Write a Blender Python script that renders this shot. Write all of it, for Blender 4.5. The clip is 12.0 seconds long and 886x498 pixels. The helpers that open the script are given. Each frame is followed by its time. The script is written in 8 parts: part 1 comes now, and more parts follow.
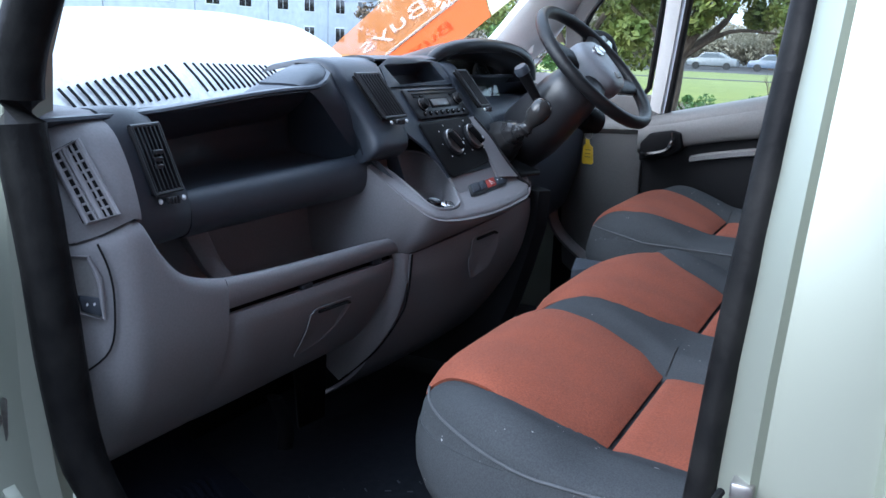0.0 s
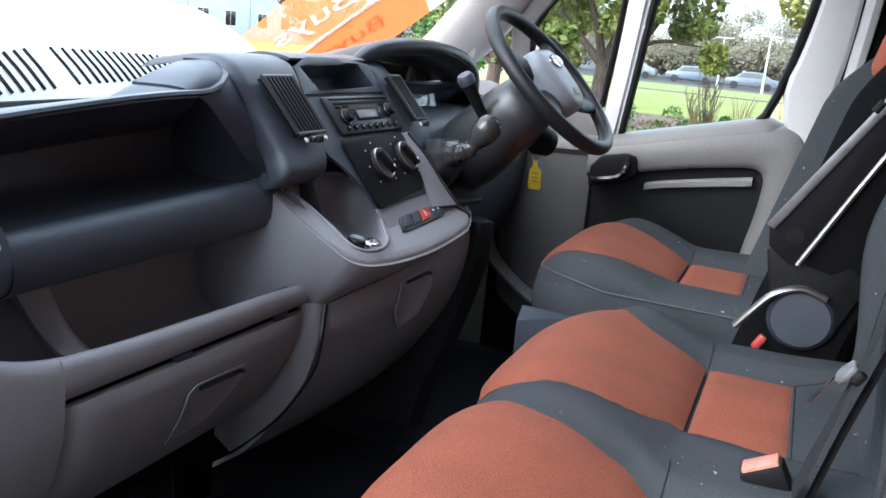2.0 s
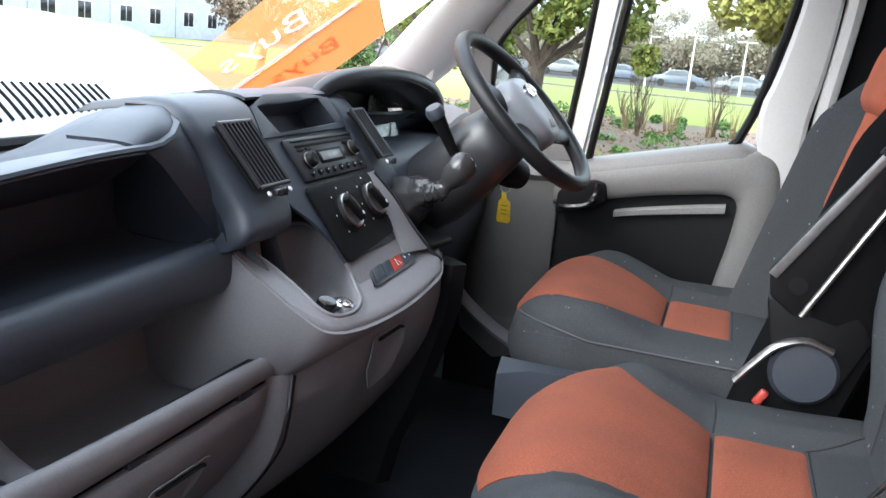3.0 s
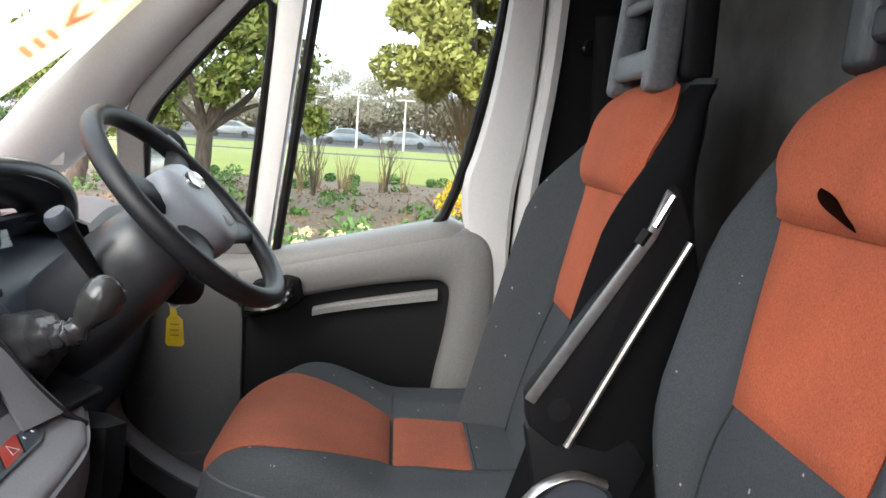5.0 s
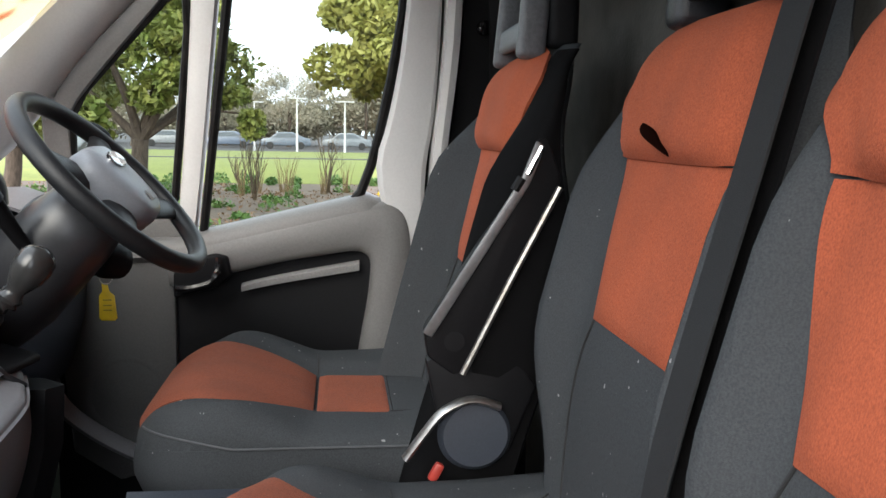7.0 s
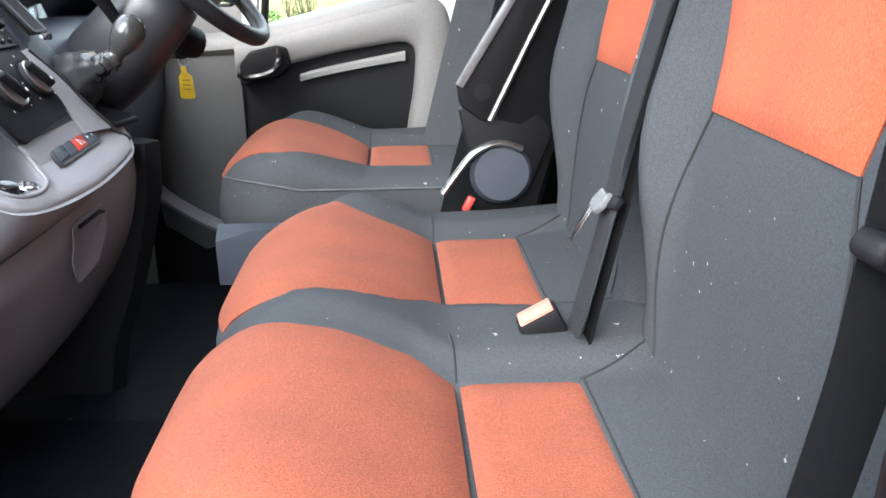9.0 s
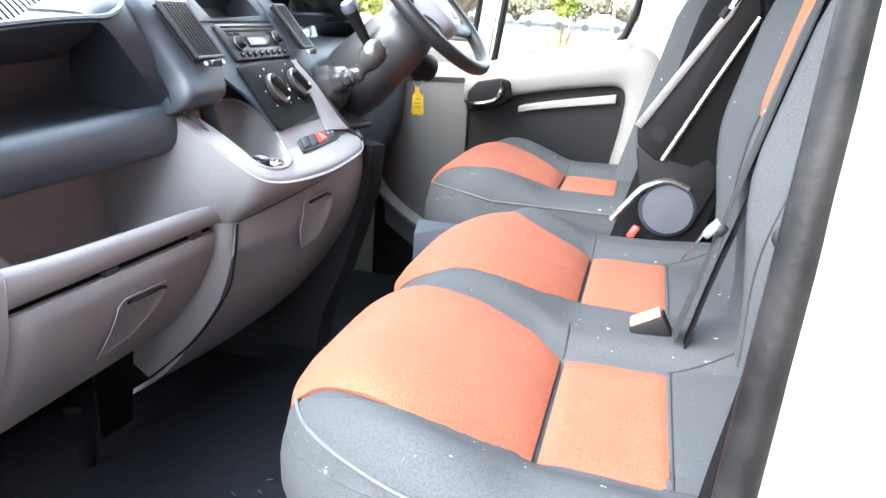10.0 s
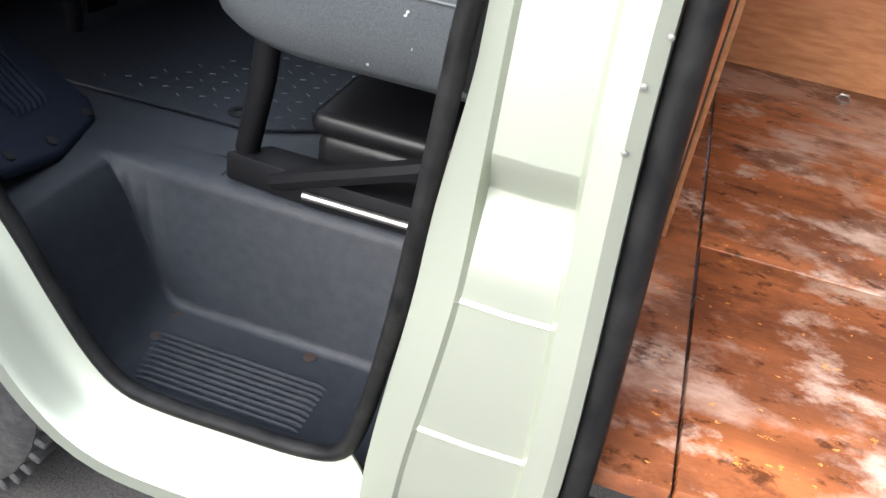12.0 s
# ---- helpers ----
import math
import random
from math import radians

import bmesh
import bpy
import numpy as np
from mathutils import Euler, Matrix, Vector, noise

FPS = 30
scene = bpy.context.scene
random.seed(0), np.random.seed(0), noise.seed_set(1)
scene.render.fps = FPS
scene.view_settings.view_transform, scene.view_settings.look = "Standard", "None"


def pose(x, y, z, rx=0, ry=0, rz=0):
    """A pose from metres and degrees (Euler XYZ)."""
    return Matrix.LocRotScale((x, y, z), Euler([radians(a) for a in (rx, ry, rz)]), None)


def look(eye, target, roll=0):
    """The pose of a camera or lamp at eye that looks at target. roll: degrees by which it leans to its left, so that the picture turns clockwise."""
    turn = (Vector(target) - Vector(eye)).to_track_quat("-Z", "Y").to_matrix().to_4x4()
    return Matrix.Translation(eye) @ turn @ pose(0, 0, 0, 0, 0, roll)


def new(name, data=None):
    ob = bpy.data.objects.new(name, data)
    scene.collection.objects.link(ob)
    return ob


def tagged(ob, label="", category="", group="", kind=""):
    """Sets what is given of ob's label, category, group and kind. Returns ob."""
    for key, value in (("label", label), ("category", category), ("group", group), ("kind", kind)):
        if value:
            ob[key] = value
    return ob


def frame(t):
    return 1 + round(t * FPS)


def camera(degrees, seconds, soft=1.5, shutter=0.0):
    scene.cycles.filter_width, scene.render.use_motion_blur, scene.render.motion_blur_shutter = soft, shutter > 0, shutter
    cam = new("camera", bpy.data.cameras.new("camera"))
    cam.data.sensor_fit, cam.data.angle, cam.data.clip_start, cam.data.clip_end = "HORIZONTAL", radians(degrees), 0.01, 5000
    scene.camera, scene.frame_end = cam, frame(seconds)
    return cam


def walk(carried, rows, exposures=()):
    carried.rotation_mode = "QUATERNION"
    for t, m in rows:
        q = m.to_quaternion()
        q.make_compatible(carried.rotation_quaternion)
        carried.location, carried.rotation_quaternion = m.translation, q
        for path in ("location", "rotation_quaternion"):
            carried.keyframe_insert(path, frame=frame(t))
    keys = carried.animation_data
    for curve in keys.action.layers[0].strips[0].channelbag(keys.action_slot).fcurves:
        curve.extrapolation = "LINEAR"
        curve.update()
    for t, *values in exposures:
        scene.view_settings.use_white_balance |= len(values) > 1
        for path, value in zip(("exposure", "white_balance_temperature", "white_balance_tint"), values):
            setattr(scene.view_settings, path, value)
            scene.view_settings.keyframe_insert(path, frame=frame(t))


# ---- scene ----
cam = camera(55.0, 12.0)
PATH = [
    (0, (0.243, -1.62, 1.534), (-0.66, 0.1, 1.059), 2.2),
    (0.5, (0.174, -1.623, 1.562), (-0.594, 0.162, 1.09), 3.8),
    (1, (0.115, -1.559, 1.552), (-0.584, 0.256, 1.086), 5.1),
    (1.5, (0.085, -1.444, 1.543), (-0.621, 0.371, 1.089), 5.9),
    (2, (0.072, -1.327, 1.544), (-0.655, 0.475, 1.07), 5.6),
    (2.5, (0.045, -1.28, 1.561), (-0.65, 0.534, 1.086), 5.2),
    (2.7, (0.003, -1.262, 1.583), (-0.645, 0.57, 1.109), 5.3),
    (4.3, (-0.13, -0.913, 1.607), (-0.396, 1.034, 1.235), 4.2),
    (4.5, (-0.132, -0.887, 1.609), (-0.292, 1.077, 1.27), 3.9),
    (5, (-0.129, -0.848, 1.617), (-0.007, 1.13, 1.346), 3.8),
    (5.5, (-0.116, -0.847, 1.622), (0.099, 1.127, 1.386), 2.9),
    (6, (-0.107, -0.894, 1.623), (0.133, 1.079, 1.397), 2.3),
    (6.5, (-0.085, -0.942, 1.609), (0.161, 1.029, 1.377), 1.6),
    (7, (-0.071, -0.99, 1.575), (0.172, 0.977, 1.306), 1.1),
    (8.8, (-0.056, -1.207, 1.484), (0.104, 0.694, 0.885), -0.7),
    (9, (-0.056, -1.237, 1.484), (0.05, 0.658, 0.854), -0.5),
    (9.5, (-0.019, -1.326, 1.471), (-0.163, 0.558, 0.816), 0.3),
    (10, (0.062, -1.449, 1.493), (-0.362, 0.426, 0.939), 3.9),
    (10.5, (0.123, -1.544, 1.495), (-0.469, 0.286, 0.946), 6.3),
    (11, (0.189, -1.595, 1.455), (-0.411, 0.207, 0.828), 7.3),
    (11.5, (0.254, -1.636, 1.39), (-0.194, 0.082, 0.47), 8.1),
    (12, (0.309, -1.697, 1.349), (-0.044, -0.05, 0.271), 9.9),
]
EXPOSURE = [(0, 1.6, 5150, 10), (1.0, 1.65, 5400, 10), (2.5, 2.15, 5800, 10), (4.5, 1.9, 6250, 10), (5.5, 1.8, 6300, 10), (7.0, 1.5, 6300, 10), (9.0, 2.9, 6000, 10), (9.5, 3.35, 5950, 10), (10.0, 3.85, 6000, 10), (10.5, 3.9, 5900, 10), (11.0, 3.4, 5900, 10), (11.5, 2.8, 6050, 10), (12.0, 2.65, 6200, 10)]
walk(cam, [(t, look(eye, target, roll)) for t, eye, target, roll in PATH], EXPOSURE)

# ---------------------------------------------------------------- light
world = bpy.data.worlds.new("world")
scene.world = world
world.use_nodes = True
wn = world.node_tree.nodes
wl = world.node_tree.links
sky = wn.new("ShaderNodeTexSky")
sky.sky_type = "NISHITA"
sky.sun_disc = False
sky.sun_elevation = radians(33)
sky.sun_rotation = radians(208)
sky.air_density, sky.dust_density, sky.ozone_density = 1.0, 6.0, 1.0
pale = wn.new("ShaderNodeMixRGB")
pale.blend_type = "MIX"
pale.inputs[0].default_value = 0.72
pale.inputs[2].default_value = (9.0, 9.6, 10.4, 1)
wl.new(sky.outputs[0], pale.inputs[1])
wl.new(pale.outputs[0], wn["Background"].inputs["Color"])
wn["Background"].inputs["Strength"].default_value = 0.15

sun = new("sun", bpy.data.lights.new("sun", "SUN"))
sun.data.energy, sun.data.angle, sun.data.color = 0.75, radians(45), (1.0, 0.98, 0.96)
sun.matrix_world = look((-3.2, -6.0, 5.5), (0, 0, 1))

# ---------------------------------------------------------------- materials
def mat(name, col, rough=0.6, metal=0.0, col2=None, scale=40.0, bump=0.0, bump_scale=200.0, big=0.0, big_scale=4.0, coat=0.0, spec=0.5, stretch=(1, 1, 1), flecks=0.0):
    """Principled material: a fine grain towards col2, a slow blotch of strength big, and fine relief."""
    m = bpy.data.materials.new(name)
    m.use_nodes = True
    nt = m.node_tree
    b = nt.nodes["Principled BSDF"]
    b.inputs["Roughness"].default_value = rough
    b.inputs["Metallic"].default_value = metal
    b.inputs["Coat Weight"].default_value = coat
    b.inputs["Specular IOR Level"].default_value = spec
    tc = nt.nodes.new("ShaderNodeTexCoord")
    mp = nt.nodes.new("ShaderNodeMapping")
    mp.inputs["Scale"].default_value = stretch
    nt.links.new(tc.outputs["Object"], mp.inputs[0])
    n1 = nt.nodes.new("ShaderNodeTexNoise")
    n1.inputs["Scale"].default_value, n1.inputs["Detail"].default_value = scale, 5
    nt.links.new(mp.outputs[0], n1.inputs["Vector"])
    mx = nt.nodes.new("ShaderNodeMixRGB")
    mx.inputs[1].default_value = (*col, 1)
    mx.inputs[2].default_value = (*(col2 or [c * 0.8 for c in col]), 1)
    r1 = nt.nodes.new("ShaderNodeValToRGB")
    r1.color_ramp.elements[0].position, r1.color_ramp.elements[1].position = 0.35, 0.7
    nt.links.new(n1.outputs[0], r1.inputs[0])
    nt.links.new(r1.outputs[0], mx.inputs[0])
    out = mx.outputs[0]
    n2 = nt.nodes.new("ShaderNodeTexNoise")
    n2.inputs["Scale"].default_value, n2.inputs["Detail"].default_value = big_scale, 4
    nt.links.new(mp.outputs[0], n2.inputs["Vector"])
    if big:
        m2 = nt.nodes.new("ShaderNodeMixRGB")
        m2.blend_type = "MULTIPLY"
        m2.inputs[0].default_value = big
        nt.links.new(out, m2.inputs[1])
        r2 = nt.nodes.new("ShaderNodeValToRGB")
        r2.color_ramp.elements[0].position, r2.color_ramp.elements[1].position = 0.35, 0.65
        r2.color_ramp.elements[0].color = (0.45, 0.45, 0.45, 1)
        nt.links.new(n2.outputs[0], r2.inputs[0])
        nt.links.new(r2.outputs[0], m2.inputs[2])
        out = m2.outputs[0]
    if flecks:
        n4 = nt.nodes.new("ShaderNodeTexNoise")
        n4.inputs["Scale"].default_value, n4.inputs["Detail"].default_value = 85, 2
        nt.links.new(tc.outputs["Object"], n4.inputs["Vector"])
        r4 = nt.nodes.new("ShaderNodeValToRGB")
        r4.color_ramp.elements[0].position, r4.color_ramp.elements[1].position = 0.735, 0.76
        nt.links.new(n4.outputs[0], r4.inputs[0])
        sc = nt.nodes.new("ShaderNodeMath")
        sc.operation = "MULTIPLY"
        sc.inputs[1].default_value = flecks
        nt.links.new(r4.outputs[0], sc.inputs[0])
        m4 = nt.nodes.new("ShaderNodeMixRGB")
        m4.inputs[2].default_value = (0.6, 0.6, 0.58, 1)
        nt.links.new(sc.outputs[0], m4.inputs[0])
        nt.links.new(out, m4.inputs[1])
        out = m4.outputs[0]
    nt.links.new(out, b.inputs["Base Color"])
    rr = nt.nodes.new("ShaderNodeMapRange")
    rr.inputs["To Min"].default_value, rr.inputs["To Max"].default_value = max(0.02, rough - 0.1), min(1, rough + 0.1)
    nt.links.new(n2.outputs[0], rr.inputs["Value"])
    nt.links.new(rr.outputs[0], b.inputs["Roughness"])
    if bump:
        n3 = nt.nodes.new("ShaderNodeTexNoise")
        n3.inputs["Scale"].default_value, n3.inputs["Detail"].default_value = bump_scale, 3
        nt.links.new(mp.outputs[0], n3.inputs["Vector"])
        bp = nt.nodes.new("ShaderNodeBump")
        bp.inputs["Strength"].default_value, bp.inputs["Distance"].default_value = bump, 0.002
        nt.links.new(n3.outputs[0], bp.inputs["Height"])
        nt.links.new(bp.outputs[0], b.inputs["Normal"])
    return m


def glass_mat(name, tint=(1, 1, 1), rough=0.0):
    """Thin pane: mostly clear, with a mirror share that grows at a glancing angle."""
    m = bpy.data.materials.new(name)
    m.use_nodes = True
    nt = m.node_tree
    nt.nodes.clear()
    o = nt.nodes.new("ShaderNodeOutputMaterial")
    t = nt.nodes.new("ShaderNodeBsdfTransparent")
    t.inputs[0].default_value = (*tint, 1)
    g = nt.nodes.new("ShaderNodeBsdfGlossy")
    g.inputs["Roughness"].default_value = rough
    lw = nt.nodes.new("ShaderNodeLayerWeight")
    lw.inputs[0].default_value = 0.5
    pw = nt.nodes.new("ShaderNodeMath")
    pw.operation = "POWER"
    pw.inputs[1].default_value = 4.0
    nt.links.new(lw.outputs["Facing"], pw.inputs[0])
    fr = nt.nodes.new("ShaderNodeMath")
    fr.operation = "MULTIPLY_ADD"
    fr.inputs[1].default_value, fr.inputs[2].default_value = 0.5, 0.015
    nt.links.new(pw.outputs[0], fr.inputs[0])
    mx = nt.nodes.new("ShaderNodeMixShader")
    nt.links.new(fr.outputs[0], mx.inputs[0])
    nt.links.new(t.outputs[0], mx.inputs[1])
    nt.links.new(g.outputs[0], mx.inputs[2])
    nt.links.new(mx.outputs[0], o.inputs[0])
    return m


M_GREY = mat("grey_dash_plastic", (0.265, 0.258, 0.268), 0.55, col2=(0.235, 0.228, 0.237), scale=300, bump=0.25, bump_scale=900, big=0.12)
M_DARK = mat("dark_dash_plastic", (0.044, 0.052, 0.067), 0.42, spec=0.5, col2=(0.036, 0.043, 0.056), scale=300, bump=0.3, bump_scale=900, big=0.15)
M_TRIM = mat("light_grey_trim", (0.70, 0.695, 0.685), 0.5, col2=(0.66, 0.655, 0.645), scale=200, bump=0.2, bump_scale=700, big=0.1)
M_DOORGREY = mat("door_grey_plastic", (0.20, 0.195, 0.19), 0.45, col2=(0.17, 0.166, 0.162), scale=250, bump=0.3, bump_scale=800, big=0.12)
# door grey darkened to put the shade on the speaker panel into its colour
M_SPEAKER = mat("shaded_door_plastic", (0.085, 0.083, 0.081), 0.55, col2=(0.07, 0.069, 0.067), scale=250, bump=0.3, bump_scale=800)
M_BLACK = mat("black_plastic", (0.008, 0.008, 0.009), 0.55, spec=0.14, scale=200, bump=0.2, bump_scale=600)
M_GLOSS = mat("gloss_black", (0.012, 0.012, 0.013), 0.15, scale=80)
M_RUBBER = mat("rubber_seal", (0.006, 0.006, 0.0065), 0.5, col2=(0.016, 0.0155, 0.015), spec=0.12, scale=30, bump=0.4, bump_scale=120, big=0.3, big_scale=9)
M_FAB_GREY = mat("grey_seat_cloth", (0.062, 0.067, 0.071), 0.95, col2=(0.043, 0.047, 0.051), spec=0.1, scale=500, bump=0.5, bump_scale=1200, big=0.15, flecks=0.45)
M_FAB_ORANGE = mat("orange_seat_cloth", (0.47, 0.106, 0.040), 0.92, col2=(0.29, 0.056, 0.021), scale=420, bump=0.7, bump_scale=600, big=0.3, big_scale=7, stretch=(1, 1.6, 1))
# darker copy of the orange cloth: cushion wear and weaker light in one colour
M_FAB_SEAT = mat("worn_shaded_orange_cloth", (0.30, 0.080, 0.036), 0.92, col2=(0.185, 0.043, 0.020), scale=380, bump=0.7, bump_scale=600, big=0.3, big_scale=9, stretch=(1, 1.6, 1))
M_WHEEL = mat("wheel_leather_grain", (0.012, 0.0125, 0.014), 0.4, spec=0.3, scale=200, bump=0.25, bump_scale=700)
M_MAT = mat("floor_mat_rubber", (0.0065, 0.0078, 0.0117), 0.6, spec=0.2, col2=(0.0117, 0.01365, 0.0182), scale=60, bump=0.3, bump_scale=300, big=0.3)
M_STEP = mat("step_plastic", (0.012, 0.014, 0.019), 0.5, spec=0.3, col2=(0.019, 0.021, 0.026), scale=50, bump=0.3, bump_scale=600, big=0.25)
M_PAINT = mat("silver_paint", (0.43, 0.455, 0.375), 0.42, metal=0.7, col2=(0.415, 0.44, 0.362), scale=2.5, big=0.05)
M_BONNET = mat("white_paint", (0.82, 0.83, 0.84), 0.3, coat=0.4, scale=100)
M_STUD = mat("stud_tip", (0.030, 0.034, 0.045), 0.5, scale=100)
M_WHITE = mat("white_moulding", (0.80, 0.82, 0.84), 0.4, scale=100)
M_CHROME = mat("chrome", (0.75, 0.75, 0.76), 0.15, metal=1.0, scale=60)
M_STEEL = mat("brushed_steel", (0.45, 0.44, 0.43), 0.35, metal=0.9, col2=(0.3, 0.27, 0.24), scale=60, big=0.3)
M_BELT = mat("belt_webbing", (0.022, 0.023, 0.025), 0.8, col2=(0.018, 0.019, 0.020), spec=0.2, scale=700, bump=0.5, bump_scale=900)
M_RED = mat("red_plastic", (0.42, 0.05, 0.035), 0.4, scale=60)
M_YELLOW = mat("yellow_tag_card", (0.78, 0.56, 0.02), 0.5, col2=(0.65, 0.45, 0.01), scale=60)
M_BULK = mat("bulkhead_felt", (0.080, 0.078, 0.070), 0.95, col2=(0.046, 0.045, 0.040), scale=14, bump=0.5, bump_scale=150, big=0.55, big_scale=5)
M_HEADLINER = mat("headliner", (0.42, 0.41, 0.40), 0.95, scale=200)
M_PLY = mat("ply_panel", (0.55, 0.26, 0.12), 0.55, col2=(0.40, 0.16, 0.06), scale=14, bump=0.2, bump_scale=80, big=0.25, big_scale=3, stretch=(1, 1, 5))
M_DISPLAY = mat("grey_display", (0.22, 0.23, 0.23), 0.25, scale=50)
M_TYRE = mat("tyre_rubber", (0.02, 0.02, 0.021), 0.8, col2=(0.05, 0.048, 0.045), scale=60, bump=0.5, bump_scale=200)
M_PULL = mat("pale_pull_plastic", (0.34, 0.336, 0.33), 0.5, scale=200, bump=0.2, bump_scale=700)
# near-black that puts shade into gaps, slots and parts under the dash
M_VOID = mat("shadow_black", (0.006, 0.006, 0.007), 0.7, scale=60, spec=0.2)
M_SLAT = mat("satin_charcoal", (0.026, 0.027, 0.030), 0.33, scale=150)
M_HUB = mat("hub_grey", (0.22, 0.235, 0.26), 0.32, col2=(0.20, 0.21, 0.235), scale=300, bump=0.25, bump_scale=800)
M_KICK = mat("kick_plastic", (0.009, 0.012, 0.021), 0.6, col2=(0.012, 0.015, 0.024), scale=60, bump=0.3, bump_scale=400, big=0.2, spec=0.06)
M_GLASS = glass_mat("window_glass", (0.80, 0.83, 0.81))
M_SCREEN_GLASS = glass_mat("windscreen_glass", (0.88, 0.91, 0.89))

# ---------------------------------------------------------------- builders
def thing(name, at=(0, 0, 0), label="", category="", group="", kind=""):
    ob = new(name)
    ob.location = at
    ob.empty_display_size = 0.05
    return tagged(ob, label, category, group, kind)


def base_of(ob):
    """Where a parent stands: an Empty at its place, a mesh part at the world's origin."""
    return Vector(ob.location) if ob.data is None else Vector((0, 0, 0))


def part(name, bm, material, parent=None, label="", sharp=38, smooth=True):
    """Links a bmesh as one mesh object, under a thing or a part."""
    bmesh.ops.remove_doubles(bm, verts=bm.verts, dist=1e-5)
    bmesh.ops.recalc_face_normals(bm, faces=bm.faces)
    me = bpy.data.meshes.new(name)
    bm.to_mesh(me)
    bm.free()
    me.materials.append(material)
    if smooth:
        me.shade_smooth()
        me.set_sharp_from_angle(angle=radians(sharp))
    ob = new(name, me)
    if parent is not None:
        ob.parent = parent
        ob.matrix_parent_inverse = Matrix.Translation(-base_of(parent))
    if label:
        ob["label"] = label
    return ob


def solo(name, bm, material, label, category, kind="", group="", sharp=38):
    return tagged(part(name, bm, material, sharp=sharp), label, category, group, kind)


def B():
    return bmesh.new()


def rbox(bm, lo, hi, b=0.004, seg=2, turn=None):
    """A box from corner to corner with rounded edges; turn: a matrix about its centre."""
    lo, hi = Vector(lo), Vector(hi)
    c, s = (lo + hi) / 2, hi - lo
    r = bmesh.ops.create_cube(bm, size=1.0)
    vs = r["verts"]
    m = Matrix.Translation(c) @ (turn or Matrix()) @ Matrix.Diagonal((*s, 1))
    bmesh.ops.transform(bm, matrix=m, verts=vs)
    b = min(b, 0.45 * min(abs(v) for v in s))
    if b > 0:
        es = list({e for v in vs for e in v.link_edges})
        bmesh.ops.bevel(bm, geom=es, offset=b, segments=seg, profile=0.5, affect="EDGES")
    return bm


def slab(bm, pts, off, b=0.0, seg=2):
    """A flat polygon given a thickness off, a vector."""
    off = Vector(off)
    v0 = [bm.verts.new(p) for p in pts]
    v1 = [bm.verts.new(Vector(p) + off) for p in pts]
    n = len(pts)
    fs = [bm.faces.new(v0), bm.faces.new(v1[::-1])]
    for i in range(n):
        fs.append(bm.faces.new((v0[i], v0[(i + 1) % n], v1[(i + 1) % n], v1[i])))
    bmesh.ops.recalc_face_normals(bm, faces=fs)
    if b:
        es = list({e for f in fs for e in f.edges})
        bmesh.ops.bevel(bm, geom=es, offset=b, segments=seg, profile=0.5, affect="EDGES")
    return bm


def loft(bm, rings, closed=False, caps=False):
    rows = [[bm.verts.new(p) for p in r] for r in rings]
    n = len(rows[0])
    for a, c in zip(rows, rows[1:]):
        for i in range(n if closed else n - 1):
            j = (i + 1) % n
            bm.faces.new((a[i], a[j], c[j], c[i]))
    if caps:
        bm.faces.new(rows[0][::-1])
        bm.faces.new(rows[-1])
    return bm


def sheet(bm, rings, thick):
    """A lofted sheet with thickness along its normals."""
    loft(bm, rings)
    bmesh.ops.recalc_face_normals(bm, faces=bm.faces)
    bmesh.ops.solidify(bm, geom=list(bm.faces), thickness=thick)
    return bm


def spline(pts, n):
    """n + 1 points on a smooth line through pts."""
    pts = [Vector(p) for p in pts]
    P = [2 * pts[0] - pts[1]] + pts + [2 * pts[-1] - pts[-2]]
    out = []
    for k in range(n + 1):
        u = k / n * (len(pts) - 1)
        i = min(int(u), len(pts) - 2)
        t = u - i
        a, b, c, d = P[i], P[i + 1], P[i + 2], P[i + 3]
        out.append(0.5 * ((2 * b) + (c - a) * t + (2 * a - 5 * b + 4 * c - d) * t * t + (3 * b - a - 3 * c + d) * t ** 3))
    return out


def tube(bm, pts, r, n=10, closed=False, flat=1.0, up=(0, 0, 1)):
    """A bar along pts; r one radius or one for each point; flat squeezes it along its second axis."""
    pts = [Vector(p) for p in pts]
    rings = []
    k = len(pts)
    for i, p in enumerate(pts):
        a = pts[(i - 1) % k] if closed or i else p
        c = pts[(i + 1) % k] if closed or i < k - 1 else p
        d = (c - a).normalized()
        s = d.cross(Vector(up))
        if s.length < 1e-3:
            s = d.cross(Vector((1, 0.2, 0)))
        s.normalize()
        w = s.cross(d)
        rr = r[i] if isinstance(r, (list, tuple)) else r
        rings.append([p + s * rr * math.cos(2 * math.pi * j / n) + w * rr * flat * math.sin(2 * math.pi * j / n) for j in range(n)])
    if closed:
        rings.append(rings[0])
    return loft(bm, rings, closed=True, caps=not closed)


def lathe(bm, prof, c, axis, n=24):
    """Turns a profile of (radius, height) round an axis from c."""
    q = Vector((0, 0, 1)).rotation_difference(Vector(axis).normalized())
    rings = []
    for r, h in prof:
        rings.append([Vector(c) + q @ Vector((max(r, 1e-4) * math.cos(2 * math.pi * j / n), max(r, 1e-4) * math.sin(2 * math.pi * j / n), h)) for j in range(n)])
    return loft(bm, rings, closed=True, caps=True)


def smooth01(a, b, x):
    t = min(1, max(0, (x - a) / (b - a)))
    return t * t * (3 - 2 * t)


def mix(a, b, t):
    return a + (b - a) * t


def smooth_line(tab, n=80):
    """A smooth function through the pairs of tab."""
    P = [(p.x, p.y) for p in spline([(a, b, 0) for a, b in tab], n)]
    return lambda v: P[0][1] if v <= P[0][0] else lerp_table(P, v)


